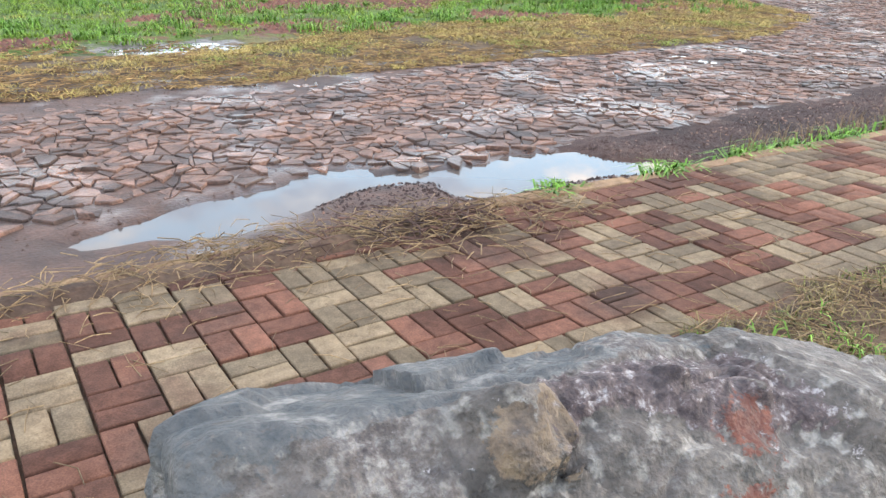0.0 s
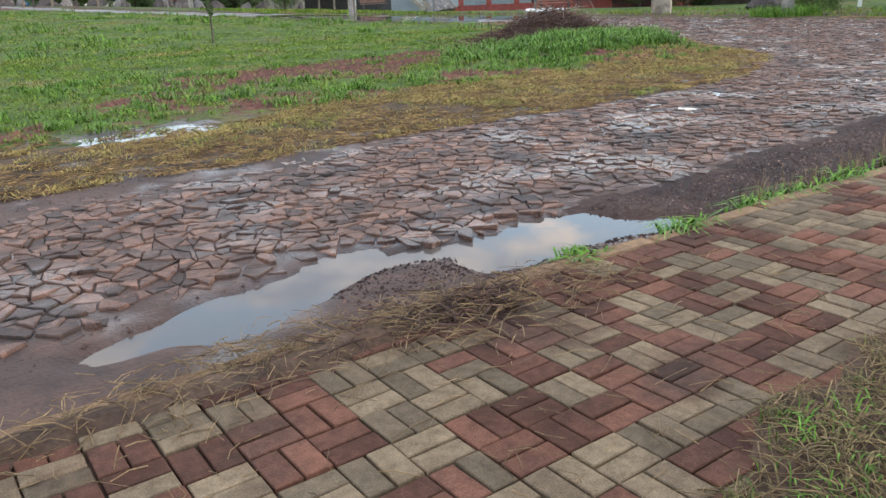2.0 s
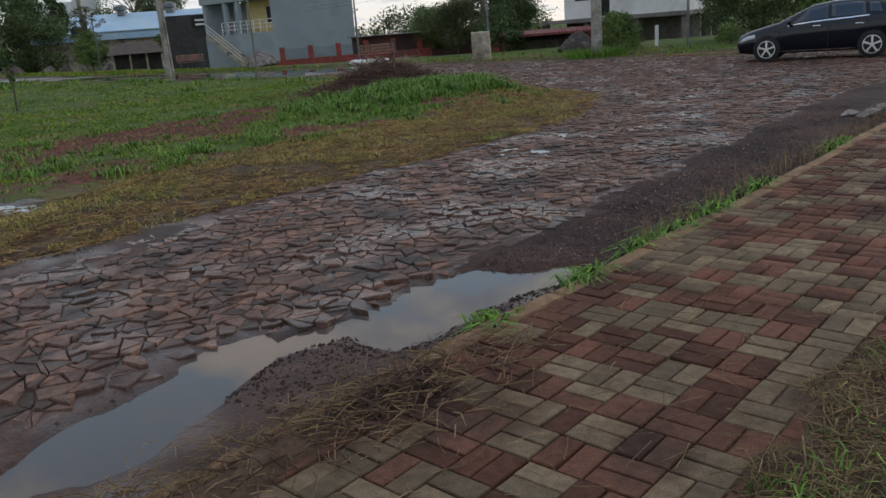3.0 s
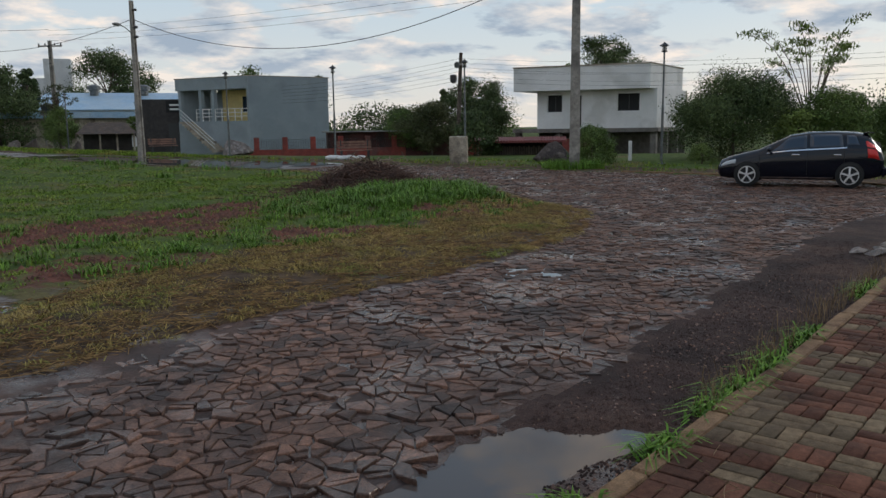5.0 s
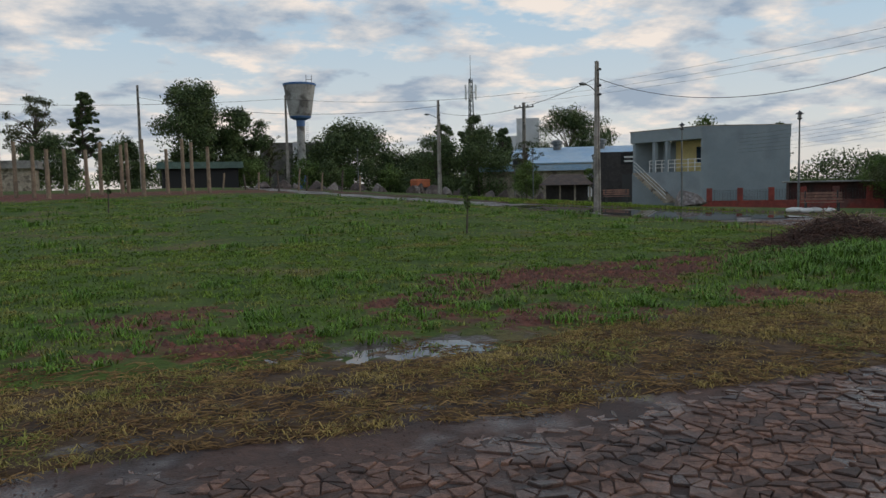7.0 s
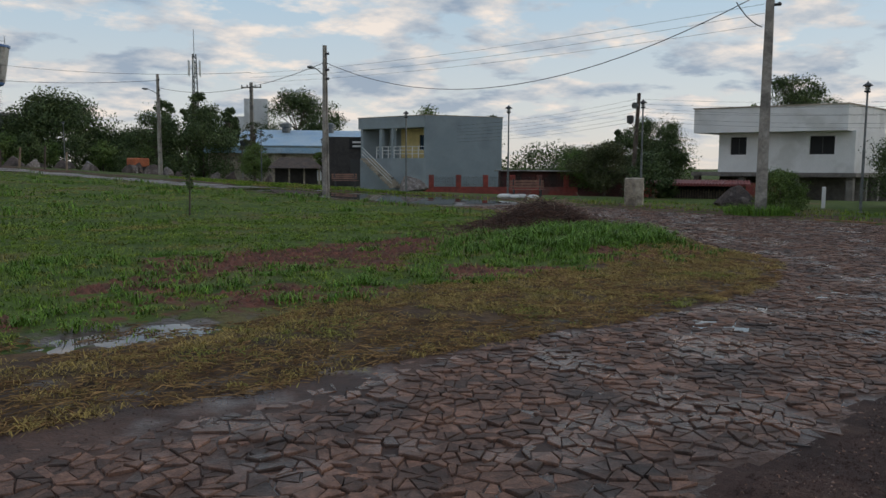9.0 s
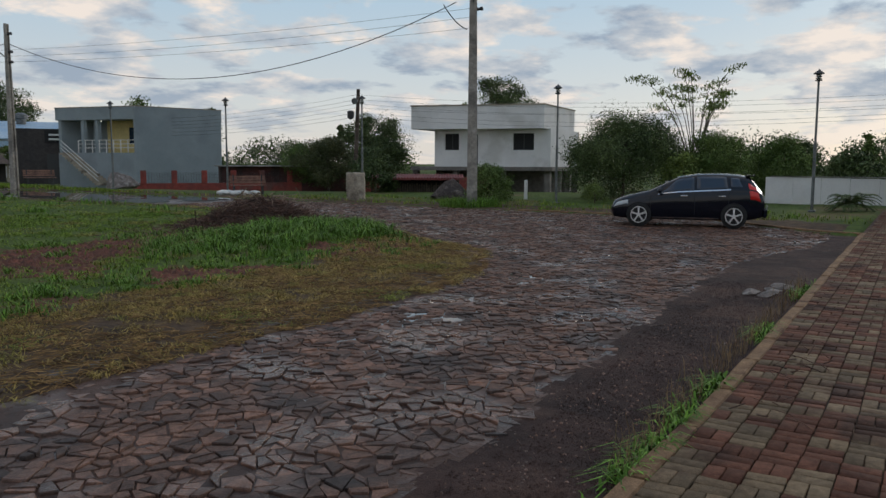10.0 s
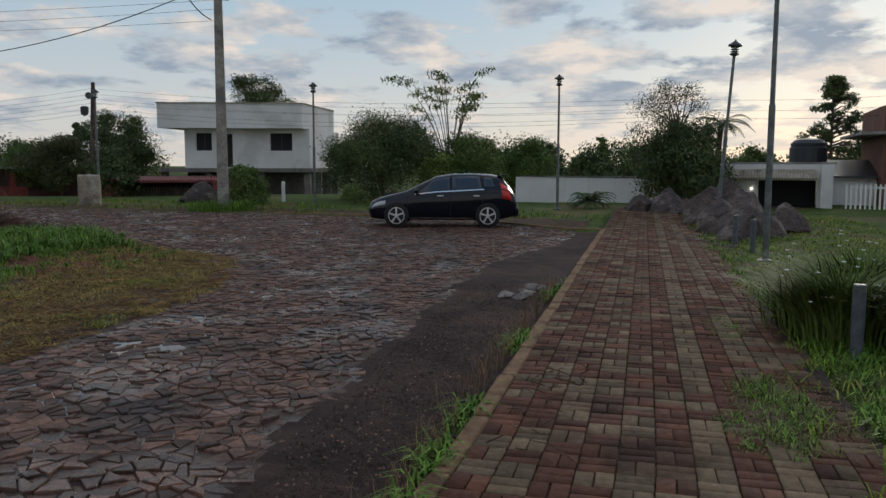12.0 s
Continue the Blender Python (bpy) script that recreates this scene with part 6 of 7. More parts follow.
tree(49.0, 36.5, 5.9, 4.2, 9, M_LEAF, "dark tree beside the white house", 12000, 0.11, crown0=0.05, style="dome")
tree(43.5, 40.5, 3.6, 5.6, 10, M_LEAF2, "spreading grey-green tree over the red wall", 12000, 0.10, crown0=0.22)
tree(42.0, 37.3, 3.7, 5.4, 11, M_LEAF3, "drooping olive-green tree over the red wall", 12000, 0.10, crown0=0.22)
tree(46.5, 44.5, 3.9, 4.6, 12, M_LEAF, "dark leafy tree behind the red shed", 9000, 0.11, crown0=0.15)
tree(58.9, 49.6, 5.9, 3.4, 13, M_LEAF, "small dark conifer against the sky", 1800, 0.2, crown0=0.2, style="tiers")
tree(33.6, 14.6, 1.0, 1.3, 14, M_LEAF4, "pale tussock shrub in front of the car", 1500, 0.06, crown0=0.05, style="dome", category="shrub", name="shrub")
tree(37.3, 29.5, 2.6, 3.4, 15, M_LEAF, "dark bush behind the pillar", 3500, 0.13, crown0=0.05, style="dome", category="shrub", name="shrub")
# row behind the pale wall
for k, (x, y, h, w, st) in enumerate(((56, 9.5, 4.0, 4.5, "dome"), (58, 5.5, 4.1, 2.4, "tiers"), (55, 2.6, 3.4, 4.4, "dome"), (57, 0.8, 4.9, 2.6, "tiers"), (56, -1.3, 4.7, 2.6, "tiers"), (60, 3.4, 3.6, 5, "dome"), (54, 6.0, 3.0, 4, "dome"), (56, -4.0, 3.6, 4, "dome"), (61, 12.5, 3.8, 4, "dome"))):
    tree(x, y, h, w, 30 + k, (M_LEAF, M_LEAF2)[k % 2], "dark green tree in the row behind the pale wall", 3000, 0.18, crown0=0.1, style=st, group="trees behind the wall")
tree(60.8, -9.8, 8.4, 5.8, 45, M_LEAF, "tall dark pine with tiered branches", 7000, 0.15, crown0=0.22, style="tiers")
tree(63.0, -13.5, 6.0, 4.0, 46, M_LEAF2, "bushy green tree beside the pine", 3000, 0.2, crown0=0.15)
tree(34.2, 1.2, 3.5, 4.4, 47, M_LEAF, "dark dense tree by the garage drive", 12000, 0.1, crown0=0.05, style="dome")
tree(34.6, 1.4, 5.2, 4.4, 48, M_LEAF3, "sparse grey-green feathery tree by the garage", 7000, 0.065, crown0=0.25)
# the far side of the green
tree(22.6, 110.0, 9.8, 17.5, 50, M_LEAF, "broad dark spreading tree at the far side", 20000, 0.30, crown0=0.06, style="dome")
tree(31.0, 105.0, 6.4, 8.0, 51, M_LEAF, "dark leafy tree at the far side", 6000, 0.28, crown0=0.04, style="dome")
tree(2.0, 103.0, 13.0, 11.5, 52, M_LEAF, "large dark broadleaf tree with open crown", 13000, 0.28, crown0=0.16)
tree(7.2, 103.0, 10.4, 8.8, 53, M_LEAF, "dark broadleaf tree with a pointed crown", 10000, 0.28, crown0=0.1)
tree(-10.4, 106.7, 12.0, 6.0, 54, M_LEAF, "tall dark conifer with tiered branches", 5000, 0.26, crown0=0.35, style="tiers")
tree(-16.0, 106.0, 11.6, 8.5, 55, M_LEAF3, "thin half-bare tree against the sky", 2600, 0.22, crown0=0.4, style="thin")
tree(-22.5, 101.0, 9.0, 8.0, 56, M_LEAF, "dark leafy tree at the far edge of the green", 6000, 0.26, crown0=0.1)
tree(-6.0, 100.0, 6.4, 6.5, 57, M_LEAF, "dark rounded tree at the far edge of the green", 6000, 0.24, crown0=0.04, style="dome")
tree(-13.5, 99.0, 6.6, 7.5, 58, M_LEAF, "dark rounded tree at the far edge of the green", 6000, 0.24, crown0=0.04, style="dome")
tree(-30.0, 98.0, 8.0, 10.0, 159, M_LEAF, "dark rounded tree at the far edge of the green", 6000, 0.26, crown0=0.04, style="dome")
tree(11.0, 104.0, 7.4, 5.5, 59, M_LEAF3, "half-bare tree beside the water tower", 1100, 0.2, crown0=0.25, style="thin")
tree(8.0, 96.0, 3.6, 5.0, 60, M_LEAF2, "green bush at the far edge of the green", 3000, 0.2, crown0=0.05, style="dome", category="shrub", name="shrub")
for k in range(9):
    x = 14 + k * 2.4
    tree(x, 92 + rnd.uniform(-2, 2), rnd.uniform(2.6, 4.0), rnd.uniform(3.2, 4.6), 160 + k, (M_LEAF2, M_LEAF)[k % 2], "green bush along the far edge of the green", 2200, 0.2, crown0=0.04, style="dome", category="shrub", name="shrub", group="far bushes")
for k, (x, y, h, w) in enumerate(((30.8, 93.6, 9.2, 3.6), (34.2, 92.4, 10.6, 4.4), (37.6, 91.2, 9.2, 3.2))):
    tree(x, y, h, w, 62 + k, M_LEAF, "tall dark narrow-crowned tree", 5000, 0.24, crown0=0.22, group="narrow trees")
tree(30.6, 81.0, 7.8, 9.0, 66, M_LEAF, "dark leafy tree before the white block", 9000, 0.2, crown0=0.06, style="dome")
tree(26.6, 83.0, 7.0, 8.0, 67, M_LEAF, "dark leafy tree before the narrow trees", 5000, 0.2, crown0=0.06, style="dome")
tree(30.3, 68.0, 3.6, 3.4, 68, M_LEAF2, "rounded green bush by the lane", 6000, 0.12, crown0=0.04, style="dome", category="shrub", name="shrub")
tree(31.4, 70.5, 5.8, 3.6, 69, M_LEAF3, "sparse small tree by the lane", 900, 0.14, crown0=0.3, style="thin")
tree(36.3, 66.6, 3.4, 2.6, 169, M_LEAF2, "small palm-like tree by the hut", 900, 0.2, crown0=0.5, style="thin")
tree(53.6, 104.0, 13.2, 15.0, 70, M_LEAF, "broad dark tree behind the hall", 20000, 0.24, crown0=0.1)
tree(62.0, 99.0, 7.6, 9.0, 71, M_LEAF, "dark leafy tree behind the hall", 6000, 0.28, crown0=0.06, style="dome")
tree(57.6, 78.5, 9.6, 8.5, 72, M_LEAF2, "leafy crown rising behind the grey house", 4000, 0.24, crown0=0.3)
tree(61.0, 71.9, 8.8, 5.0, 73, M_LEAF, "dark crown rising behind the grey house", 2500, 0.24, crown0=0.3)
tree(49.5, 53.5, 2.2, 3.0, 74, M_LEAF2, "green shrub beside the grey house", 2500, 0.12, crown0=0.05, style="dome", category="shrub", name="shrub")
# far belts that close the horizon
for k in range(46):
    a = radians(-75 + k * 7.0 + rnd.uniform(-2, 2))
    d = rnd.uniform(150, 210)
    x, y = d * math.cos(a), d * math.sin(a)
    tree(x, y, rnd.uniform(6, 10), rnd.uniform(16, 26), 100 + k, (M_LEAF, M_LEAF2, M_LEAF)[k % 3], "distant dark tree in the far belt", 2300, 0.5, crown0=0.02, style="dome", group="far trees", z=float(rise(x, y)) - 1.0)


def feather_tree(x, y):
    ob = thing("tree", x, y, -0.3, 0, "slender tree with arching feathery yellow-green branches", "tree")
    rr = random.Random(9)
    bm = bmesh.new()
    vs, fs, base = [], [], 0
    for k in range(15):
        a = k * 0.42 + rr.uniform(-0.2, 0.2)
        reach, h = rr.uniform(1.3, 3.9), rr.uniform(4.6, 6.9)
        pts = []
        for i in range(8):
            t = i / 7
            pts.append(Vector((reach * t ** 1.5 * math.cos(a), reach * t ** 1.5 * math.sin(a), h * (1 - (1 - t) ** 1.7) - 0.5 * max(0, t - 0.75))))
        branch(bm, pts, 0.032, 0.008, 5)
        v, f = leaves(170, [(tuple(p), (0.40, 0.40, 0.16)) for p in pts[5:]], 0.055, k, droop=0.6, long=1.3)
        vs.append(v)
        fs.append(f + base)
        base += len(v)
    part("trunk", bm, M_BARK, ob)
    arrays_mesh("crown", np.concatenate(vs), np.concatenate(fs), M_LEAF4, ob)


feather_tree(39.8, 11.9)


def fronds(x, y, z, n, length, width, label, name, seed, rise_to=0.8, leaf=None):
    """A rosette of arching leaves: cycad, palm."""
    rr = random.Random(seed)
    ob = thing(name, x, y, z, 0, label, "plant")
    for k in range(n):
        a = k * 2.399 + rr.uniform(-0.2, 0.2)
        up = rr.uniform(0.15, 1.0) * rise_to
        bm = bmesh.new()
        prev = None
        for i in range(11):
            t = i / 10
            r = length * t * (1 - 0.15 * t)
            zz = length * (up * t - (0.55 + 0.3 * up) * t * t) + 0.1
            c = Vector((r * math.cos(a), r * math.sin(a), zz))
            if prev is not None:
                tube(bm, prev, c, 0.012, 0.010, 4, caps=False)
                s = Vector((-math.sin(a), math.cos(a), 0))
                for sd in (-1, 1):
                    for q in (0.0, 0.5):
                        o = prev.lerp(c, q)
                        w = width * math.sin(math.pi * min(0.98, 0.12 + t * 0.86))
                        fw = (c - prev).normalized()
                        vs = [bm.verts.new(o), bm.verts.new(o + s * sd * w + fw * w * 0.6 - Vector((0, 0, 0.25 * w))), bm.verts.new(o + fw * 0.055)]
                        bm.faces.new(vs)
            prev = c
        part("frond", bm, leaf or M_LEAF, ob)
    return ob


fronds(33.1, 4.6, 0.12, 38, 1.15, 0.17, "low dark green cycad rosette on the verge", "cycad", 3, 1.15)
palm = fronds(35.3, -0.3, 3.2, 14, 1.5, 0.32, "dark palm with drooping fronds by garage", "palm", 4, 0.9)
bm = bmesh.new()
branch(bm, [Vector((0, 0, -3.3)), Vector((0.05, 0.1, -1.5)), Vector((0, 0, 0.1))], 0.13, 0.10, 9)
part("trunk", bm, M_BARK, palm)


# ---- grass ----
def blades(name, p, h, w, lean, material, label, seed, parent=None):
    g = np.random.default_rng(seed)
    n = len(p)
    a = g.uniform(0, 6.283, n)
    d = np.stack([np.cos(a), np.sin(a), np.zeros(n)], 1)
    q = np.stack([-np.sin(a), np.cos(a), np.zeros(n)], 1)
    up = np.array([0, 0, 1.0])
    mid = p + d * (lean * h * 0.35)[:, None] + up * (h * 0.62)[:, None]
    tip = p + d * (lean * h)[:, None] + up * (h * np.clip(1.05 - 0.45 * lean, 0.08, 1))[:, None]
    ww = (w * 0.5)[:, None]
    v = np.stack([p - q * ww, p + q * ww, mid + q * ww * 0.7, mid - q * ww * 0.7, tip], 1).reshape(-1, 3)
    i = np.arange(n)[:, None] * 5
    tri = np.concatenate([i + np.array([0, 1, 2]), i + np.array([0, 2, 3]), i + np.array([3, 2, 4])], 0)
    ob = arrays_mesh(name, v, tri, material, parent)
    return tagged(ob, label, "grass", kind="stuff")


G = np.random.default_rng(11)


def scatter(n, x0, x1, y0, y1, keep, clump=0.0):
    x, y = G.uniform(x0, x1, n), G.uniform(y0, y1, n)
    if clump:
        m = max(n // 14, 1)
        cx, cy = G.uniform(x0, x1, m), G.uniform(y0, y1, m)
        k = G.integers(0, m, n)
        x, y = cx[k] + G.normal(0, clump, n), cy[k] + G.normal(0, clump, n)
    ok = keep(x, y)
    x, y = x[ok], y[ok]
    return np.stack([x, y, ground_height(x, y) - 0.01], 1)


def cov_straw(x, y):
    return covers(x, y)[0]


def bare(x, y):
    s, r, w = covers(x, y)
    return np.clip(np.maximum(r * 1.1, w * 1.2) + 0.35 * wav(x, y, 2.2), 0, 1)


off = lambda x, y: ~on_road(x, y)
dry = lambda x, y: off(x, y) & (np.hypot((x - 2.4) / 0.8, (y - 10.2) / 0.2) > 1) & (np.hypot((x - 3.9) / 0.6, (y - 10.8) / 0.35) > 1)
p = scatter(100000, -6, 17, 7.9, 12.5, lambda x, y: (off(x, y - 0.05) | (off(x, y + 0.5) & (wav(x, y, 1.9, 1.0) > 0.1))) & dry(x, y + 0.5) & dry(x, np.maximum(y, edge_n(x) + 0.1)) & (cov_straw(x, y) > 0.35) & (G.random(len(x)) > bare(x, y) * 0.9) & (wav(x, y, 2.3, 7.0) > -0.25), 0.08)
p[:, 2] = np.where(off(p[:, 0], p[:, 1]), p[:, 2], bed(p[:, 0], p[:, 1]) + 0.01)
blades("grass", p, G.uniform(0.02, 0.07, len(p)), G.uniform(0.005, 0.011, len(p)), G.uniform(1.2, 3.4, len(p)), M_STRAW, "short flattened yellow straw-like grass on the verge", 1)
p = scatter(30000, 15, 27, 9, 26, lambda x, y: off(x, y) & (cov_straw(x, y) > 0.5), 0.12)
blades("grass", p, G.uniform(0.03, 0.09, len(p)), G.uniform(0.008, 0.014, len(p)), G.uniform(1.0, 2.8, len(p)), M_STRAW, "short flattened yellow straw-like grass on the verge", 2)


def tufts(n, x0, x1, y0, y1, keep, per, spread, hmin, hmax, w, lean, material, label, seed):
    """Separate tussocks: blades that share a root and a height, so that the ground shows between them."""
    c = scatter(n, x0, x1, y0, y1, keep)
    size = G.uniform(0.35, 1.0, len(c)) ** 1.6
    k = np.repeat(np.arange(len(c)), per)
    x, y = c[k, 0] + G.normal(0, 1, len(k)) * spread * (0.4 + size[k]), c[k, 1] + G.normal(0, 1, len(k)) * spread * (0.4 + size[k])
    p = np.stack([x, y, ground_height(x, y) - 0.01], 1)
    h = (hmin + (hmax - hmin) * size[k]) * G.uniform(0.55, 1.0, len(k))
    blades("grass", p, h, G.uniform(0.6, 1.4, len(k)) * w, G.uniform(lean * 0.25, lean, len(k)), material, label, seed)


lawn = lambda x, y: off(x, y) & (x < edge_w(y) - 0.4)
p = scatter(70000, -10, 19, 10.2, 24, lambda x, y: lawn(x, y) & (cov_straw(x, y) < 0.6) & (G.random(len(x)) > bare(x, y)) & (wav(x, y, 0.8, 6.0) > -0.5), 0.14)
blades("grass", p, G.uniform(0.03, 0.085, len(p)), G.uniform(0.009, 0.018, len(p)), G.uniform(0.9, 2.5, len(p)), M_GREEN, "short green grass on the green", 3)
tufts(7000, -10, 19, 10.4, 25, lambda x, y: lawn(x, y) & dry(x, y) & (cov_straw(x, y) < 0.75) & (G.random(len(x)) > bare(x, y) * 0.85) & (wav(x, y, 0.7, 2.5) > -0.35), 15, 0.05, 0.04, 0.15, 0.012, 1.9, M_GREEN, "fresh green tussocks on the green", 41)
tufts(1300, -10, 18, 10.6, 17.5, lambda x, y: lawn(x, y) & dry(x, y) & (wav(x, y, 0.55, 9.0) > -0.1) & (G.random(len(x)) > bare(x, y) * 0.6), 26, 0.075, 0.09, 0.26, 0.015, 1.7, M_WEED, "lush spreading green weeds on bare soil", 42)
p = scatter(70000, -30, 23, 22, 62, lambda x, y: lawn(x, y) & (covers(x, y)[1] < 0.6), 0.3)
blades("grass", p, G.uniform(0.025, 0.07, len(p)), G.uniform(0.02, 0.045, len(p)), G.uniform(1.5, 3.0, len(p)), M_GREEN, "short green grass on the green", 4)
tufts(7000, -26, 22, 22, 56, lambda x, y: lawn(x, y) & (wav(x, y, 0.45, 1.5) > -0.25), 12, 0.14, 0.04, 0.14, 0.03, 2.2, M_GREEN, "fresh green tussocks farther out on the green", 43)
tufts(160, -22, 20, 24, 58, lambda x, y: lawn(x, y), 40, 0.22, 0.15, 0.42, 0.03, 1.3, M_WEED, "dark tall weed clumps on the green", 44)
tufts(430, 10.5, 19.5, 11.6, 17.5, lambda x, y: lawn(x, y) & (np.hypot((x - 14.8) / 3.9, (y - 14.2) / 1.7) < 1.1), 42, 0.11, 0.12, 0.44, 0.016, 1.9, M_WEED, "tall lush green grass on the ridge", 5)
tufts(3200, -8, 17, 8.5, 12.4, lambda x, y: off(x, y) & dry(x, y) & (cov_straw(x, y) > 0.3) & (wav(x, y, 0.8, 5.0) > -0.3), 18, 0.06, 0.035, 0.12, 0.008, 2.6, M_STRAW, "dry yellow tufts on the verge", 10)
p = scatter(9000, 26, 40, 4, 30, lambda x, y: (x > edge_e(y) + 0.3) & (x < edge_e(y) + 6), 0.2)
blades("grass", p, G.uniform(0.06, 0.2, len(p)), G.uniform(0.02, 0.03, len(p)), G.uniform(0.2, 0.9, len(p)), M_GREEN, "green verge grass across the street", 6)
p = scatter(3500, 26.5, 29.5, 16.4, 19.2, lambda x, y: np.hypot((x - 28.0) / 1.2, (y - 17.7) / 1.2) < 1, 0.1)
blades("grass", p, G.uniform(0.2, 0.5, len(p)), G.uniform(0.012, 0.02, len(p)), G.uniform(0.2, 0.8, len(p)), M_WEED, "tall grass round the foot of the big pole", 7)
p = scatter(16000, 21, 27, 24, 60, lambda x, y: (x > edge_e(y) + 0.2) & (x < edge_e(y) + 7), 0.25)
blades("grass", p, G.uniform(0.08, 0.22, len(p)), G.uniform(0.03, 0.05, len(p)), G.uniform(0.2, 0.8, len(p)), M_GREEN, "green verge grass beyond the lane", 8)


def edge_plants(n, x0, x1, y0, y1, keep, material, hmin, hmax, w, lean, label, seed, clump=0.06):
    p = scatter(n, x0, x1, y0, y1, keep, clump)
    p[:, 2] = np.where(p[:, 1] > 1.2, np.maximum(south_z(p[:, 0], p[:, 1]), -0.03), p[:, 2])
    blades("grass", p, G.uniform(hmin, hmax, len(p)), G.uniform(w * 0.6, w * 1.4, len(p)), G.uniform(lean * 0.3, lean, len(p)), material, label, seed)


soilish = lambda x, y: (y < 1.2) | (south_z(x, y) > 0.0)
edge_plants(17000, 1.3, 6, 0.2, 2.45, lambda x, y: soilish(x, y) & (np.hypot((x - 1.22) / 0.75, (y - 1.0) / 0.5) > 1), M_VERGE, 0.02, 0.075, 0.0045, 2.6, "dull dry grass beside the pavement", 21, 0.04)
edge_plants(9000, 1.4, 7, 0.2, 2.2, lambda x, y: soilish(x, y) & (wav(x, y, 2.0) > 0.12), M_WEED, 0.025, 0.085, 0.007, 1.6, "green weeds beside the pavement", 22)
edge_plants(34000, 5.5, 30, -3.5, 1.75, lambda x, y: (wav(x, y, 1.1) > -0.55) & ((y < 1.25) | (south_z(x, y) > -0.01)), M_GREEN, 0.035, 0.13, 0.012, 2.0, "green grass of the planted strip", 23, 0.1)
tufts(330, 5.8, 13, -1.6, 1.2, lambda x, y: np.hypot((x - 10.4) / 0.7, (y - 0.7) / 0.5) > 1, 36, 0.08, 0.06, 0.22, 0.012, 1.9, M_WEED, "lush low green tufts beside the pavers", 45)
edge_plants(5200, 6.2, 12, 1.2, 2.3, lambda x, y: (np.hypot((x - 7.5) / 0.95, (y - 1.78) / 0.36) < 1 + 0.35 * wav(x, y, 3.0)) & (wav(x, y, 2.6, 1.0) > -0.35), M_WEED, 0.02, 0.085, 0.008, 1.9, "grass tufts growing over the pavers", 24, 0.05)
edge_plants(2200, 6.2, 9, 1.2, 2.2, lambda x, y: np.hypot((x - 7.6) / 1.0, (y - 1.62) / 0.42) < 1, M_VERGE, 0.02, 0.07, 0.005, 2.4, "dry grass creeping over the pavers", 27, 0.05)
edge_plants(900, 9.6, 11, 1.4, 2.2, lambda x, y: np.hypot((x - 10.3) / 0.5, (y - 1.8) / 0.22) < 1, M_WEED, 0.02, 0.07, 0.008, 1.9, "grass tufts growing over the pavers", 28, 0.05)
wx = np.concatenate([G.normal(c, s * 0.8, 170) for c, s in ((3.45, 0.07), (4.35, 0.10), (5.1, 0.16), (5.55, 0.12), (6.2, 0.22), (7.1, 0.18), (9.4, 0.25), (12.4, 0.4))])
wy = 3.70 + np.abs(G.normal(0, 0.06, len(wx))) - 0.03
p = np.stack([wx, wy, np.full(len(wx), -0.07)], 1)
blades("grass", p, G.uniform(0.04, 0.17, len(p)), G.uniform(0.010, 0.024, len(p)), G.uniform(0.7, 2.2, len(p)), M_WEED, "green weeds growing along the kerb", 25)
wx = G.uniform(5.0, 13.0, 700)
p = np.stack([wx, 3.72 + np.abs(G.normal(0, 0.10, 700)), np.full(700, -0.07)], 1)
blades("grass", p, G.uniform(0.08, 0.3, 700), G.uniform(0.003, 0.006, 700), G.uniform(0.2, 0.8, 700), M_HAY, "dry grass stalks along the kerb", 26)


def sticks(name, p, length, r, tilt, material, label, seed, category="straw", kind="stuff"):
    """Loose thin stalks lying every way: triangular prisms."""
    g = np.random.default_rng(seed)
    n = len(p)
    a, e = g.uniform(0, 6.283, n), g.normal(0, tilt, n)
    d = np.stack([np.cos(a) * np.cos(e), np.sin(a) * np.cos(e), np.sin(e)], 1) * (length / 2)[:, None]
    s = np.cross(d, [0, 0, 1.0])
    s /= np.linalg.norm(s, axis=1)[:, None] + 1e-9
    s *= r[:, None]
    u = np.zeros((n, 3))
    u[:, 2] = r * 1.6
    bend = np.stack([g.normal(0, 0.08, n), g.normal(0, 0.08, n), np.abs(g.normal(0, 0.05, n))], 1) * length[:, None]
    rows = [p - d, p + bend, p + d]
    v = np.stack([x for c in rows for x in (c - s, c + s, c + u)], 1).reshape(-1, 3)
    i = np.arange(n)[:, None] * 9
    quads = [i + np.array(q) for k in (0, 3) for q in ([k, k + 1, k + 4, k + 3], [k + 1, k + 2, k + 5, k + 4], [k + 2, k, k + 3, k + 5])]
    ob = arrays_mesh(name, v, np.concatenate(quads, 0), material)
    return tagged(ob, label, category, kind=kind)


def heap(n, spots, z0, thick):
    out = []
    for cx, cy, sx, sy, k in spots:
        m = int(n * k)
        x, y = G.normal(cx, sx, m), G.normal(cy, sy, m)
        z = z0 + np.abs(G.normal(0, thick, m)) * np.exp(-(((x - cx) / sx) ** 2 + ((y - cy) / sy) ** 2) / 3)
        out.append(np.stack([x, y, z], 1))
    return np.concatenate(out)


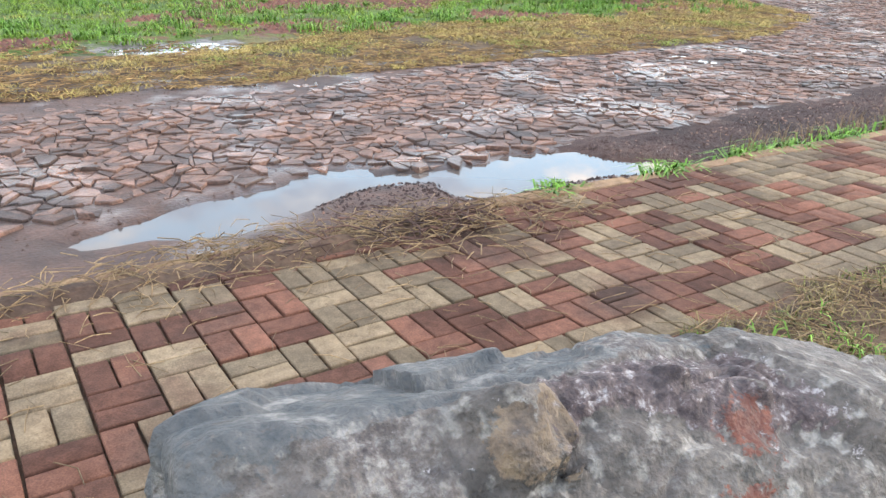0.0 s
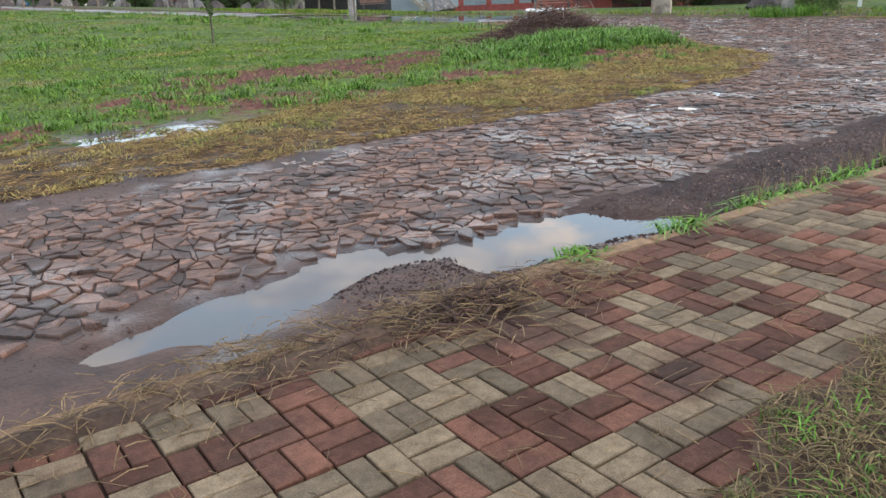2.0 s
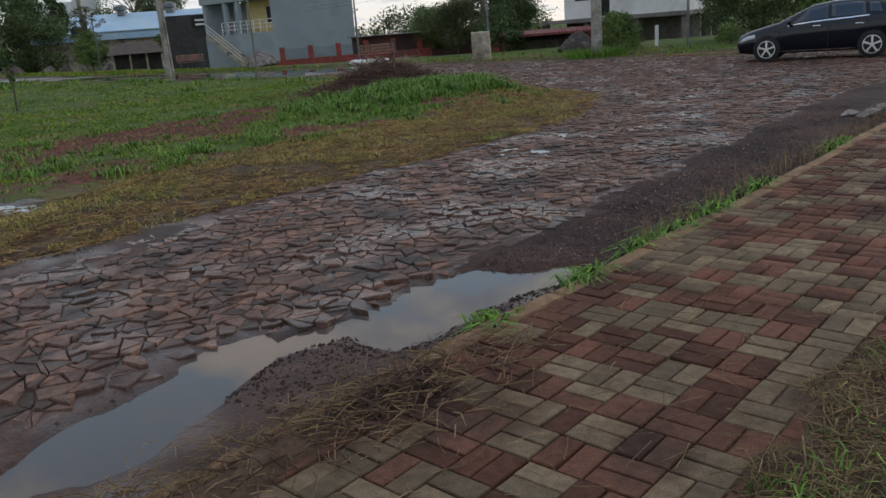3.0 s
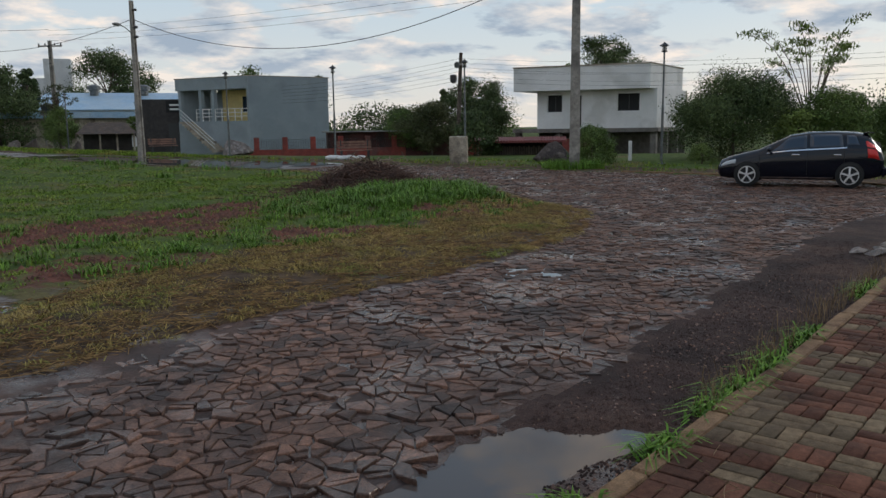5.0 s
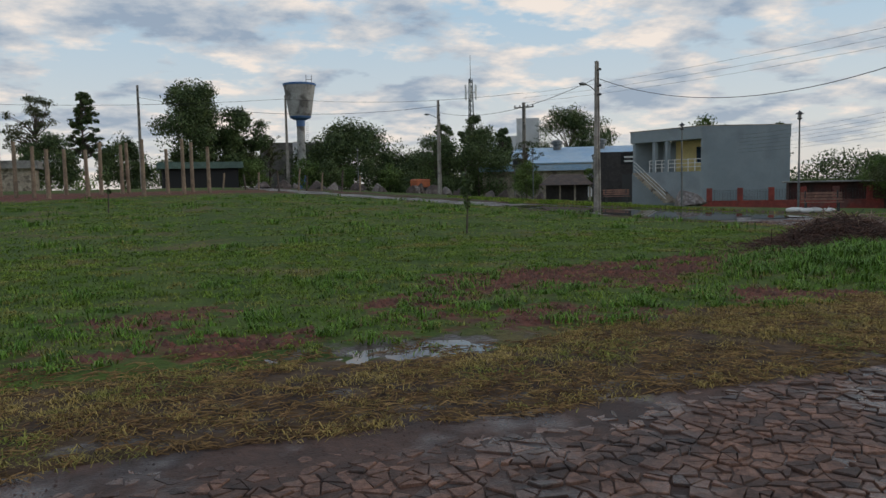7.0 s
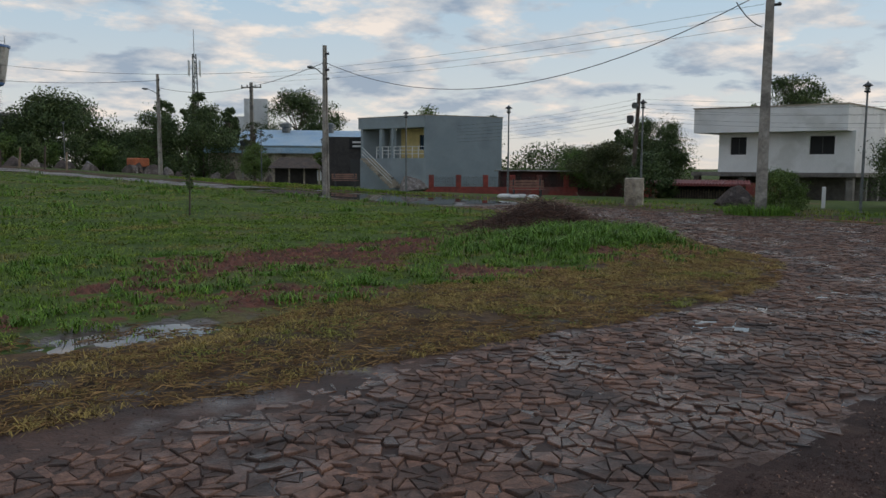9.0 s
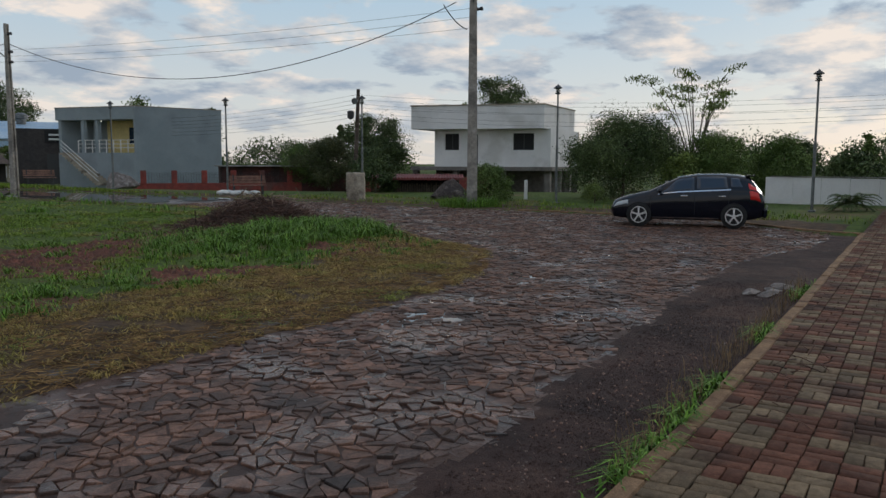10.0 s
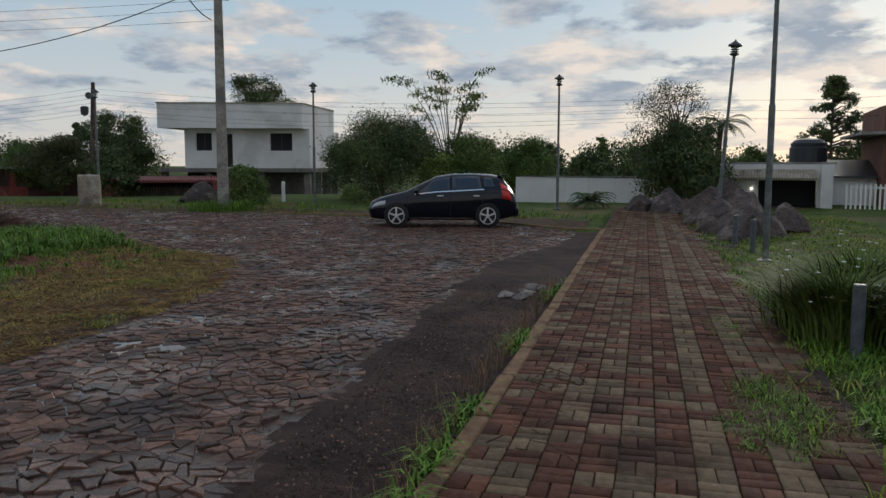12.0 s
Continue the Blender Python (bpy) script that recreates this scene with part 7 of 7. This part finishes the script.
drift = lambda x, y: 0.075 * np.exp(-((y - 3.60 - 0.05 * wav(x, 0 * x, 1.5)) / 0.13) ** 2) * S((x + 0.3) / 0.8) * S((3.3 - x) / 0.9) * (0.75 + 0.35 * wav(x, y, 2.7)) + 0.004 * wav(x, y, 17.0) - 0.022
tagged(sheet("soil_drift", np.arange(-0.4, 3.4, 0.025), np.arange(3.25, 3.95, 0.02), drift, M_SOIL, lambda x, y: drift(x, y) > -0.004), "dark soil washed over the kerb", "soil", kind="stuff")
p = heap(900, ((2.35, 3.62, 0.30, 0.14, 0.35), (1.55, 3.72, 0.25, 0.12, 0.2), (2.95, 3.45, 0.35, 0.15, 0.25), (0.7, 3.6, 0.5, 0.12, 0.15), (1.3, 3.5, 0.6, 0.2, 0.1)), 0.014, 0.03)
sticks("straw_heap", p, G.uniform(0.05, 0.2, len(p)), G.uniform(0.0012, 0.003, len(p)), 0.2, M_HAY, "raked heap of dry brown straw on the kerb", 31)
p = heap(230, ((2.6, 3.55, 0.16, 0.10, 0.5), (2.0, 3.55, 0.3, 0.1, 0.3), (7.6, 3.2, 0.6, 0.12, 0.2)), 0.015, 0.04)
sticks("straw_heap", p, G.uniform(0.05, 0.2, len(p)), G.uniform(0.002, 0.005, len(p)), 0.25, M_BRUSH, "dark rotted stalks among the straw", 32)
p = np.stack([G.uniform(0.3, 4.5, 260), G.uniform(1.9, 3.5, 260), np.full(260, 0.012)], 1)
sticks("loose_straw", p, G.uniform(0.04, 0.2, 260), G.uniform(0.001, 0.0022, 260), 0.02, M_HAY, "single straws scattered on the pavers", 33)
p = np.stack([G.uniform(1.5, 5.6, 4200), G.uniform(0.5, 2.4, 4200), np.zeros(4200)], 1)
p = p[soilish(p[:, 0], p[:, 1]) & (np.hypot((p[:, 0] - 1.22) / 0.7, (p[:, 1] - 1.0) / 0.45) > 1)]
p[:, 2] = np.where(p[:, 1] > 1.2, south_z(p[:, 0], p[:, 1]), 0.0) + 0.02
sticks("loose_straw", p, G.uniform(0.06, 0.26, len(p)), G.uniform(0.0012, 0.0026, len(p)), 0.12, M_HAY, "dry straw lying on the grass by the pavers", 34)
x, y = G.uniform(-6, 16, 16000), G.uniform(0, 1, 16000)
y = edge_n(x) - 0.35 + 3.2 * y ** 1.3
ok = (wav(x, y, 1.7, 3.0) > -0.3) & dry(x, np.maximum(y, edge_n(x) + 0.1))
x, y = x[ok], y[ok]
z = np.where(on_road(x, y), bed(x, y) + 0.012, ground_height(x, y) + 0.012)
sticks("loose_straw", np.stack([x, y, z], 1), G.uniform(0.05, 0.22, len(x)), G.uniform(0.0025, 0.005, len(x)), 0.07, M_LITTER, "trampled brown straw matted over the muddy verge", 37)
# heap of cut branches
x, y = G.normal(15.9, 1.05, 3200), G.normal(17.2, 0.6, 3200)
z = ground_height(x, y) + 0.52 * np.exp(-(((x - 15.9) / 1.5) ** 2 + ((y - 17.2) / 0.8) ** 2)) * G.uniform(0.05, 1.1, 3200)
sticks("brush_heap", np.stack([x, y, z], 1), G.uniform(0.25, 0.95, 3200), G.uniform(0.004, 0.011, 3200), 0.34, M_BRUSH, "heap of cut dark brown branches on the green", 35, "brush heap")
x, y = G.normal(16.5, 0.7, 90), G.normal(17.5, 0.35, 90)
sticks("brush_heap", np.stack([x, y, ground_height(x, y) + G.uniform(0.1, 0.6, 90)], 1), G.uniform(0.4, 1.2, 90), G.uniform(0.008, 0.02, 90), 0.35, M_WOODP, "pale sticks on top of the brush heap", 36, "brush heap")

# saplings with stakes
for x, y, h in ((9.6, 26.3, 2.2), (-3.0, 44.0, 2.4), (-12.0, 50.0, 2.4)):
    ob = thing("sapling", x, y, float(ground_height(x, y)) - 0.03, 0, "thin young tree tied to a stake on green", "sapling", "saplings")
    bm = bmesh.new()
    branch(bm, [Vector((0, 0, 0)), Vector((0.04, 0, h * 0.5)), Vector((-0.02, 0.02, h))], 0.035, 0.012, 6)
    part("stem", bm, M_BARK, ob)
    v, f = leaves(260, [((0, 0, h * 0.72), (0.2, 0.2, h * 0.2)), ((0.05, 0, h * 0.45), (0.1, 0.1, 0.15))], 0.075, int(x * 10) + 300)
    arrays_mesh("crown", v, f, M_LEAF, ob)

# flowering clump and bollards by the pavement
M_FLAX = mat("strap_leaf", (0.095, 0.145, 0.034), (0.155, 0.21, 0.055), 2, 20, 0.6, None, 0, vary=0.4, island=True, spec=0.2)


def flax(x, y, n, h, seed):
    ob = thing("flowering_clump", x, y, -0.03, 0, "strap-leaved clump with small white flowers", "plant")
    g = np.random.default_rng(seed)
    a, r = g.uniform(0, 6.283, n), np.abs(g.normal(0, 0.28, n))
    p = np.stack([r * np.cos(a), r * np.sin(a), np.zeros(n)], 1)
    hh = g.uniform(0.55, 1.0, n) * h
    ln = g.uniform(0.25, 1.1, n)
    d = np.stack([np.cos(a + g.normal(0, 0.5, n)), np.sin(a + g.normal(0, 0.5, n)), np.zeros(n)], 1)
    q = np.stack([-d[:, 1], d[:, 0], np.zeros(n)], 1) * 0.010
    pts = [p + d * (ln * hh * t ** 2)[:, None] + np.array([0, 0, 1.0]) * (hh * (t * 1.25 - 0.35 * t * t * (1 + ln * 0.6)))[:, None] for t in (0, 0.35, 0.7, 1.0)]
    v = np.stack([c + s * q * k for c, k in zip(pts, (1, 1, 0.7, 0.1)) for s in (-1, 1)], 1).reshape(-1, 3)
    i = np.arange(n)[:, None] * 8
    f = np.concatenate([i + np.array([k, k + 1, k + 3, k + 2]) for k in (0, 2, 4)], 0)
    arrays_mesh("leaves", v, f, M_FLAX, ob)
    for k in range(22):
        a2, r2, zz = g.uniform(0, 6.28), g.uniform(0.2, 0.75), g.uniform(0.35, 1.0) * h
        bm = bmesh.new()
        c = Vector((r2 * math.cos(a2), r2 * math.sin(a2), zz))
        for s in range(5):
            b = s * 1.257
            e = Vector((math.cos(b), math.sin(b) * 0.8, 0.4)) * 0.034
            w = Vector((-math.sin(b), math.cos(b), 0)) * 0.012
            bm.faces.new([bm.verts.new(c), bm.verts.new(c + e * 0.6 + w), bm.verts.new(c + e), bm.verts.new(c + e * 0.6 - w)])
        fl = part("flower", bm, M_WHITEP, ob, "small white flower")
        bm = bmesh.new()
        tube(bm, c - Vector((0, 0, 0.25)), c - Vector((0, 0, 0.002)), 0.003, 0.002, 4)
        part("stalk", bm, M_FLAX, fl)


flax(10.4, 0.7, 1700, 0.86, 5)
flax(11.5, 0.25, 1300, 0.95, 6)
flax(9.7, -0.15, 1000, 0.85, 7)


def bollard(x, y, h):
    ob = thing("bollard", x, y, -0.04, 0, "dark grey cylindrical garden bollard light", "bollard", "garden bollards")
    bm = bmesh.new()
    lathe(bm, [(0.055, 0), (0.055, h - 0.06), (0.05, h - 0.055)], 16)
    part("post", bm, M_BOLL, ob, smooth=False)
    bm = bmesh.new()
    lathe(bm, [(0.056, h - 0.054), (0.057, h - 0.01), (0.045, h)], 16)
    part("cap", bm, M_STEEL, ob)


bollard(9.4, 0.79, 0.66)
bollard(18.0, 0.56, 0.66)
bollard(19.2, 0.75, 0.66)
bollard(2.75, 0.55, 0.66)

# short posts across the street
for x, y in ((34.5, 18.35), (36.6, 12.3)):
    bm = bmesh.new()
    box(bm, (0, 0, 0.45), (0.16, 0.16, 0.95), bevel=0.015)
    ob = link_mesh("marker_post", bm, M_WHITEW)
    ob.matrix_basis = pose(x, y, float(rise(x, y)) - 0.02, 0, 0, 25)
    tagged(ob, "short white painted marker post on the verge", "post")
# white sacks by the bench
for k in range(6):
    bm = bmesh.new()
    bmesh.ops.create_icosphere(bm, subdivisions=2, radius=1, matrix=Matrix.Diagonal((0.32, 0.2, 0.14, 1)))
    for v in bm.verts:
        v.co *= 1 + 0.15 * noise.noise(v.co * 6 + Vector((k, 0, 0)))
    ob = link_mesh("sack", bm, M_WHITEP, smooth=True)
    x, y = 28.6 + rnd.uniform(-0.3, 0.3) + 0.3 * k * 0.6, 32.6 - 0.26 * k + rnd.uniform(-0.2, 0.2)
    ob.matrix_basis = pose(x, y, float(ground_height(x, y)) + 0.10, 0, 0, rnd.uniform(0, 180))
    tagged(ob, "white filled sack lying on the verge", "sack", "white sacks")
# small orange digger body at the far edge
dg = thing("digger", 23.6, 79.5, float(rise(23.6, 79.5)) - 0.02, 20, "small orange machine parked among heaped stones", "machine")
bm = bmesh.new()
box(bm, (0, 0, 0.95), (1.8, 1.2, 0.9), bevel=0.12)
part("body", bm, M_ORANGE, dg)
for k in (-0.55, 0.55):
    bm = bmesh.new()
    box(bm, (0, k, 0.28), (2.0, 0.35, 0.56), bevel=0.2)
    part("track", bm, M_RUBBER, dg)
# rain water on the lane
lane = tagged(sheet("water", np.linspace(18, 27, 46), np.linspace(28.5, 45, 66), lambda x, y: rise(x, y) - 0.036, M_WATER, lambda x, y: on_road(x, y) & (wav(x, y, 0.9) > -0.55) & (x - edge_w(y) > 0.3) & (edge_e(y) - x > 0.5 + 0.04 * np.abs(y - 36))), "rain water lying on the lane", "puddle", kind="structure")

gs = thing("shed", 0, 0, 0, 0, "low shed with dull green sheet roof", "shed")
B = shear((-1.5, 93.0, 1.5), (9.0, 0.3), (-0.3, 9.0))
part("wall", block(B, 0, 8, 0, 5, 0, 2.6), M_DARK, gs)
part("roof", block(B, -0.5, 8.5, -0.6, 5.5, 2.6, 3.3), mat("green_sheet", (0.10, 0.16, 0.13), (0.08, 0.13, 0.11), 1, 10, 0.7, None, 0.1), gs)
gs = thing("house", 0, 0, 0, 0, "small dim house among the far trees", "house")
B = shear((-21.0, 92.0, 1.5), (9.0, 0.3), (-0.3, 9.0))
part("wall", block(B, 0, 7, 0, 5, 0, 2.8), M_DIRTYW, gs)
part("roof", block(B, -0.5, 7.5, -0.6, 5.5, 2.8, 3.6), M_ROOF, gs)


def pebbles(n, x0, x1, low, high, size, material, label, seed):
    """Loose chips: flattened four-sided crystals."""
    g = np.random.default_rng(seed)
    x, y = g.uniform(x0, x1, n), g.uniform(0, 1, n)
    lo, hi = low(x), high(x)
    y = lo + (hi - lo) * y
    s = size * g.uniform(0.4, 1.5, n) ** 1.5
    a = g.uniform(0, 6.283, n)
    z = bed(x, y)
    ring = [np.stack([x + s * g.uniform(0.6, 1.2, n) * np.cos(a + k * 1.571), y + s * g.uniform(0.6, 1.2, n) * np.sin(a + k * 1.571), z - 0.002 + 0 * x], 1) for k in range(4)]
    top = np.stack([x, y, z + s * g.uniform(0.4, 0.9, n)], 1)
    v = np.stack(ring + [top], 1).reshape(-1, 3)
    i = np.arange(n)[:, None] * 5
    f = np.concatenate([i + np.array(q) for q in ([0, 1, 4], [1, 2, 4], [2, 3, 4], [3, 0, 4])], 0)
    return tagged(arrays_mesh("pebbles", v, f, material), label, "gravel", kind="stuff")


g = np.random.default_rng(80)
cx, cy = g.uniform(-2, 17, 26000), g.uniform(10.5, 19, 26000)
ok = (covers(cx, cy)[1] > 0.45 + 0.2 * g.random(26000)) & ~on_road(cx, cy)
cx, cy = cx[ok], cy[ok]
sz = 0.035 * g.uniform(0.3, 1.6, len(cx)) ** 1.5
an, cz = g.uniform(0, 6.283, len(cx)), ground_height(cx, cy)
ring = [np.stack([cx + sz * np.cos(an + k * 1.571), cy + sz * g.uniform(0.6, 1.2, len(cx)) * np.sin(an + k * 1.571), cz - 0.005], 1) for k in range(4)]
vv = np.stack(ring + [np.stack([cx, cy, cz + sz * 0.8], 1)], 1).reshape(-1, 3)
ii = np.arange(len(cx))[:, None] * 5
tagged(arrays_mesh("clods", vv, np.concatenate([ii + np.array(q) for q in ([0, 1, 4], [1, 2, 4], [2, 3, 4], [3, 0, 4])], 0), mat("red_clod", (0.17, 0.062, 0.042), (0.10, 0.042, 0.03), 3, 30, 0.95, None, 0.5, vary=0.4, island=True)), "crumbled clods of bare red soil", "soil", kind="stuff")
pebbles(14000, 2.2, 13, lambda x: 3.7 + 0 * x, gravel_edge, 0.009, M_GRAVEL, "loose dark gravel chips beside the kerb", 71)
pebbles(1800, 2.2, 10, lambda x: 3.7 + 0 * x, gravel_edge, 0.010, M_STONE, "loose stone chips among the gravel", 72)
pebbles(9000, -1, 12, gravel_edge, lambda x: edge_n(x) + 0.2, 0.010, M_MUD, "small mud clods between the setts", 73)
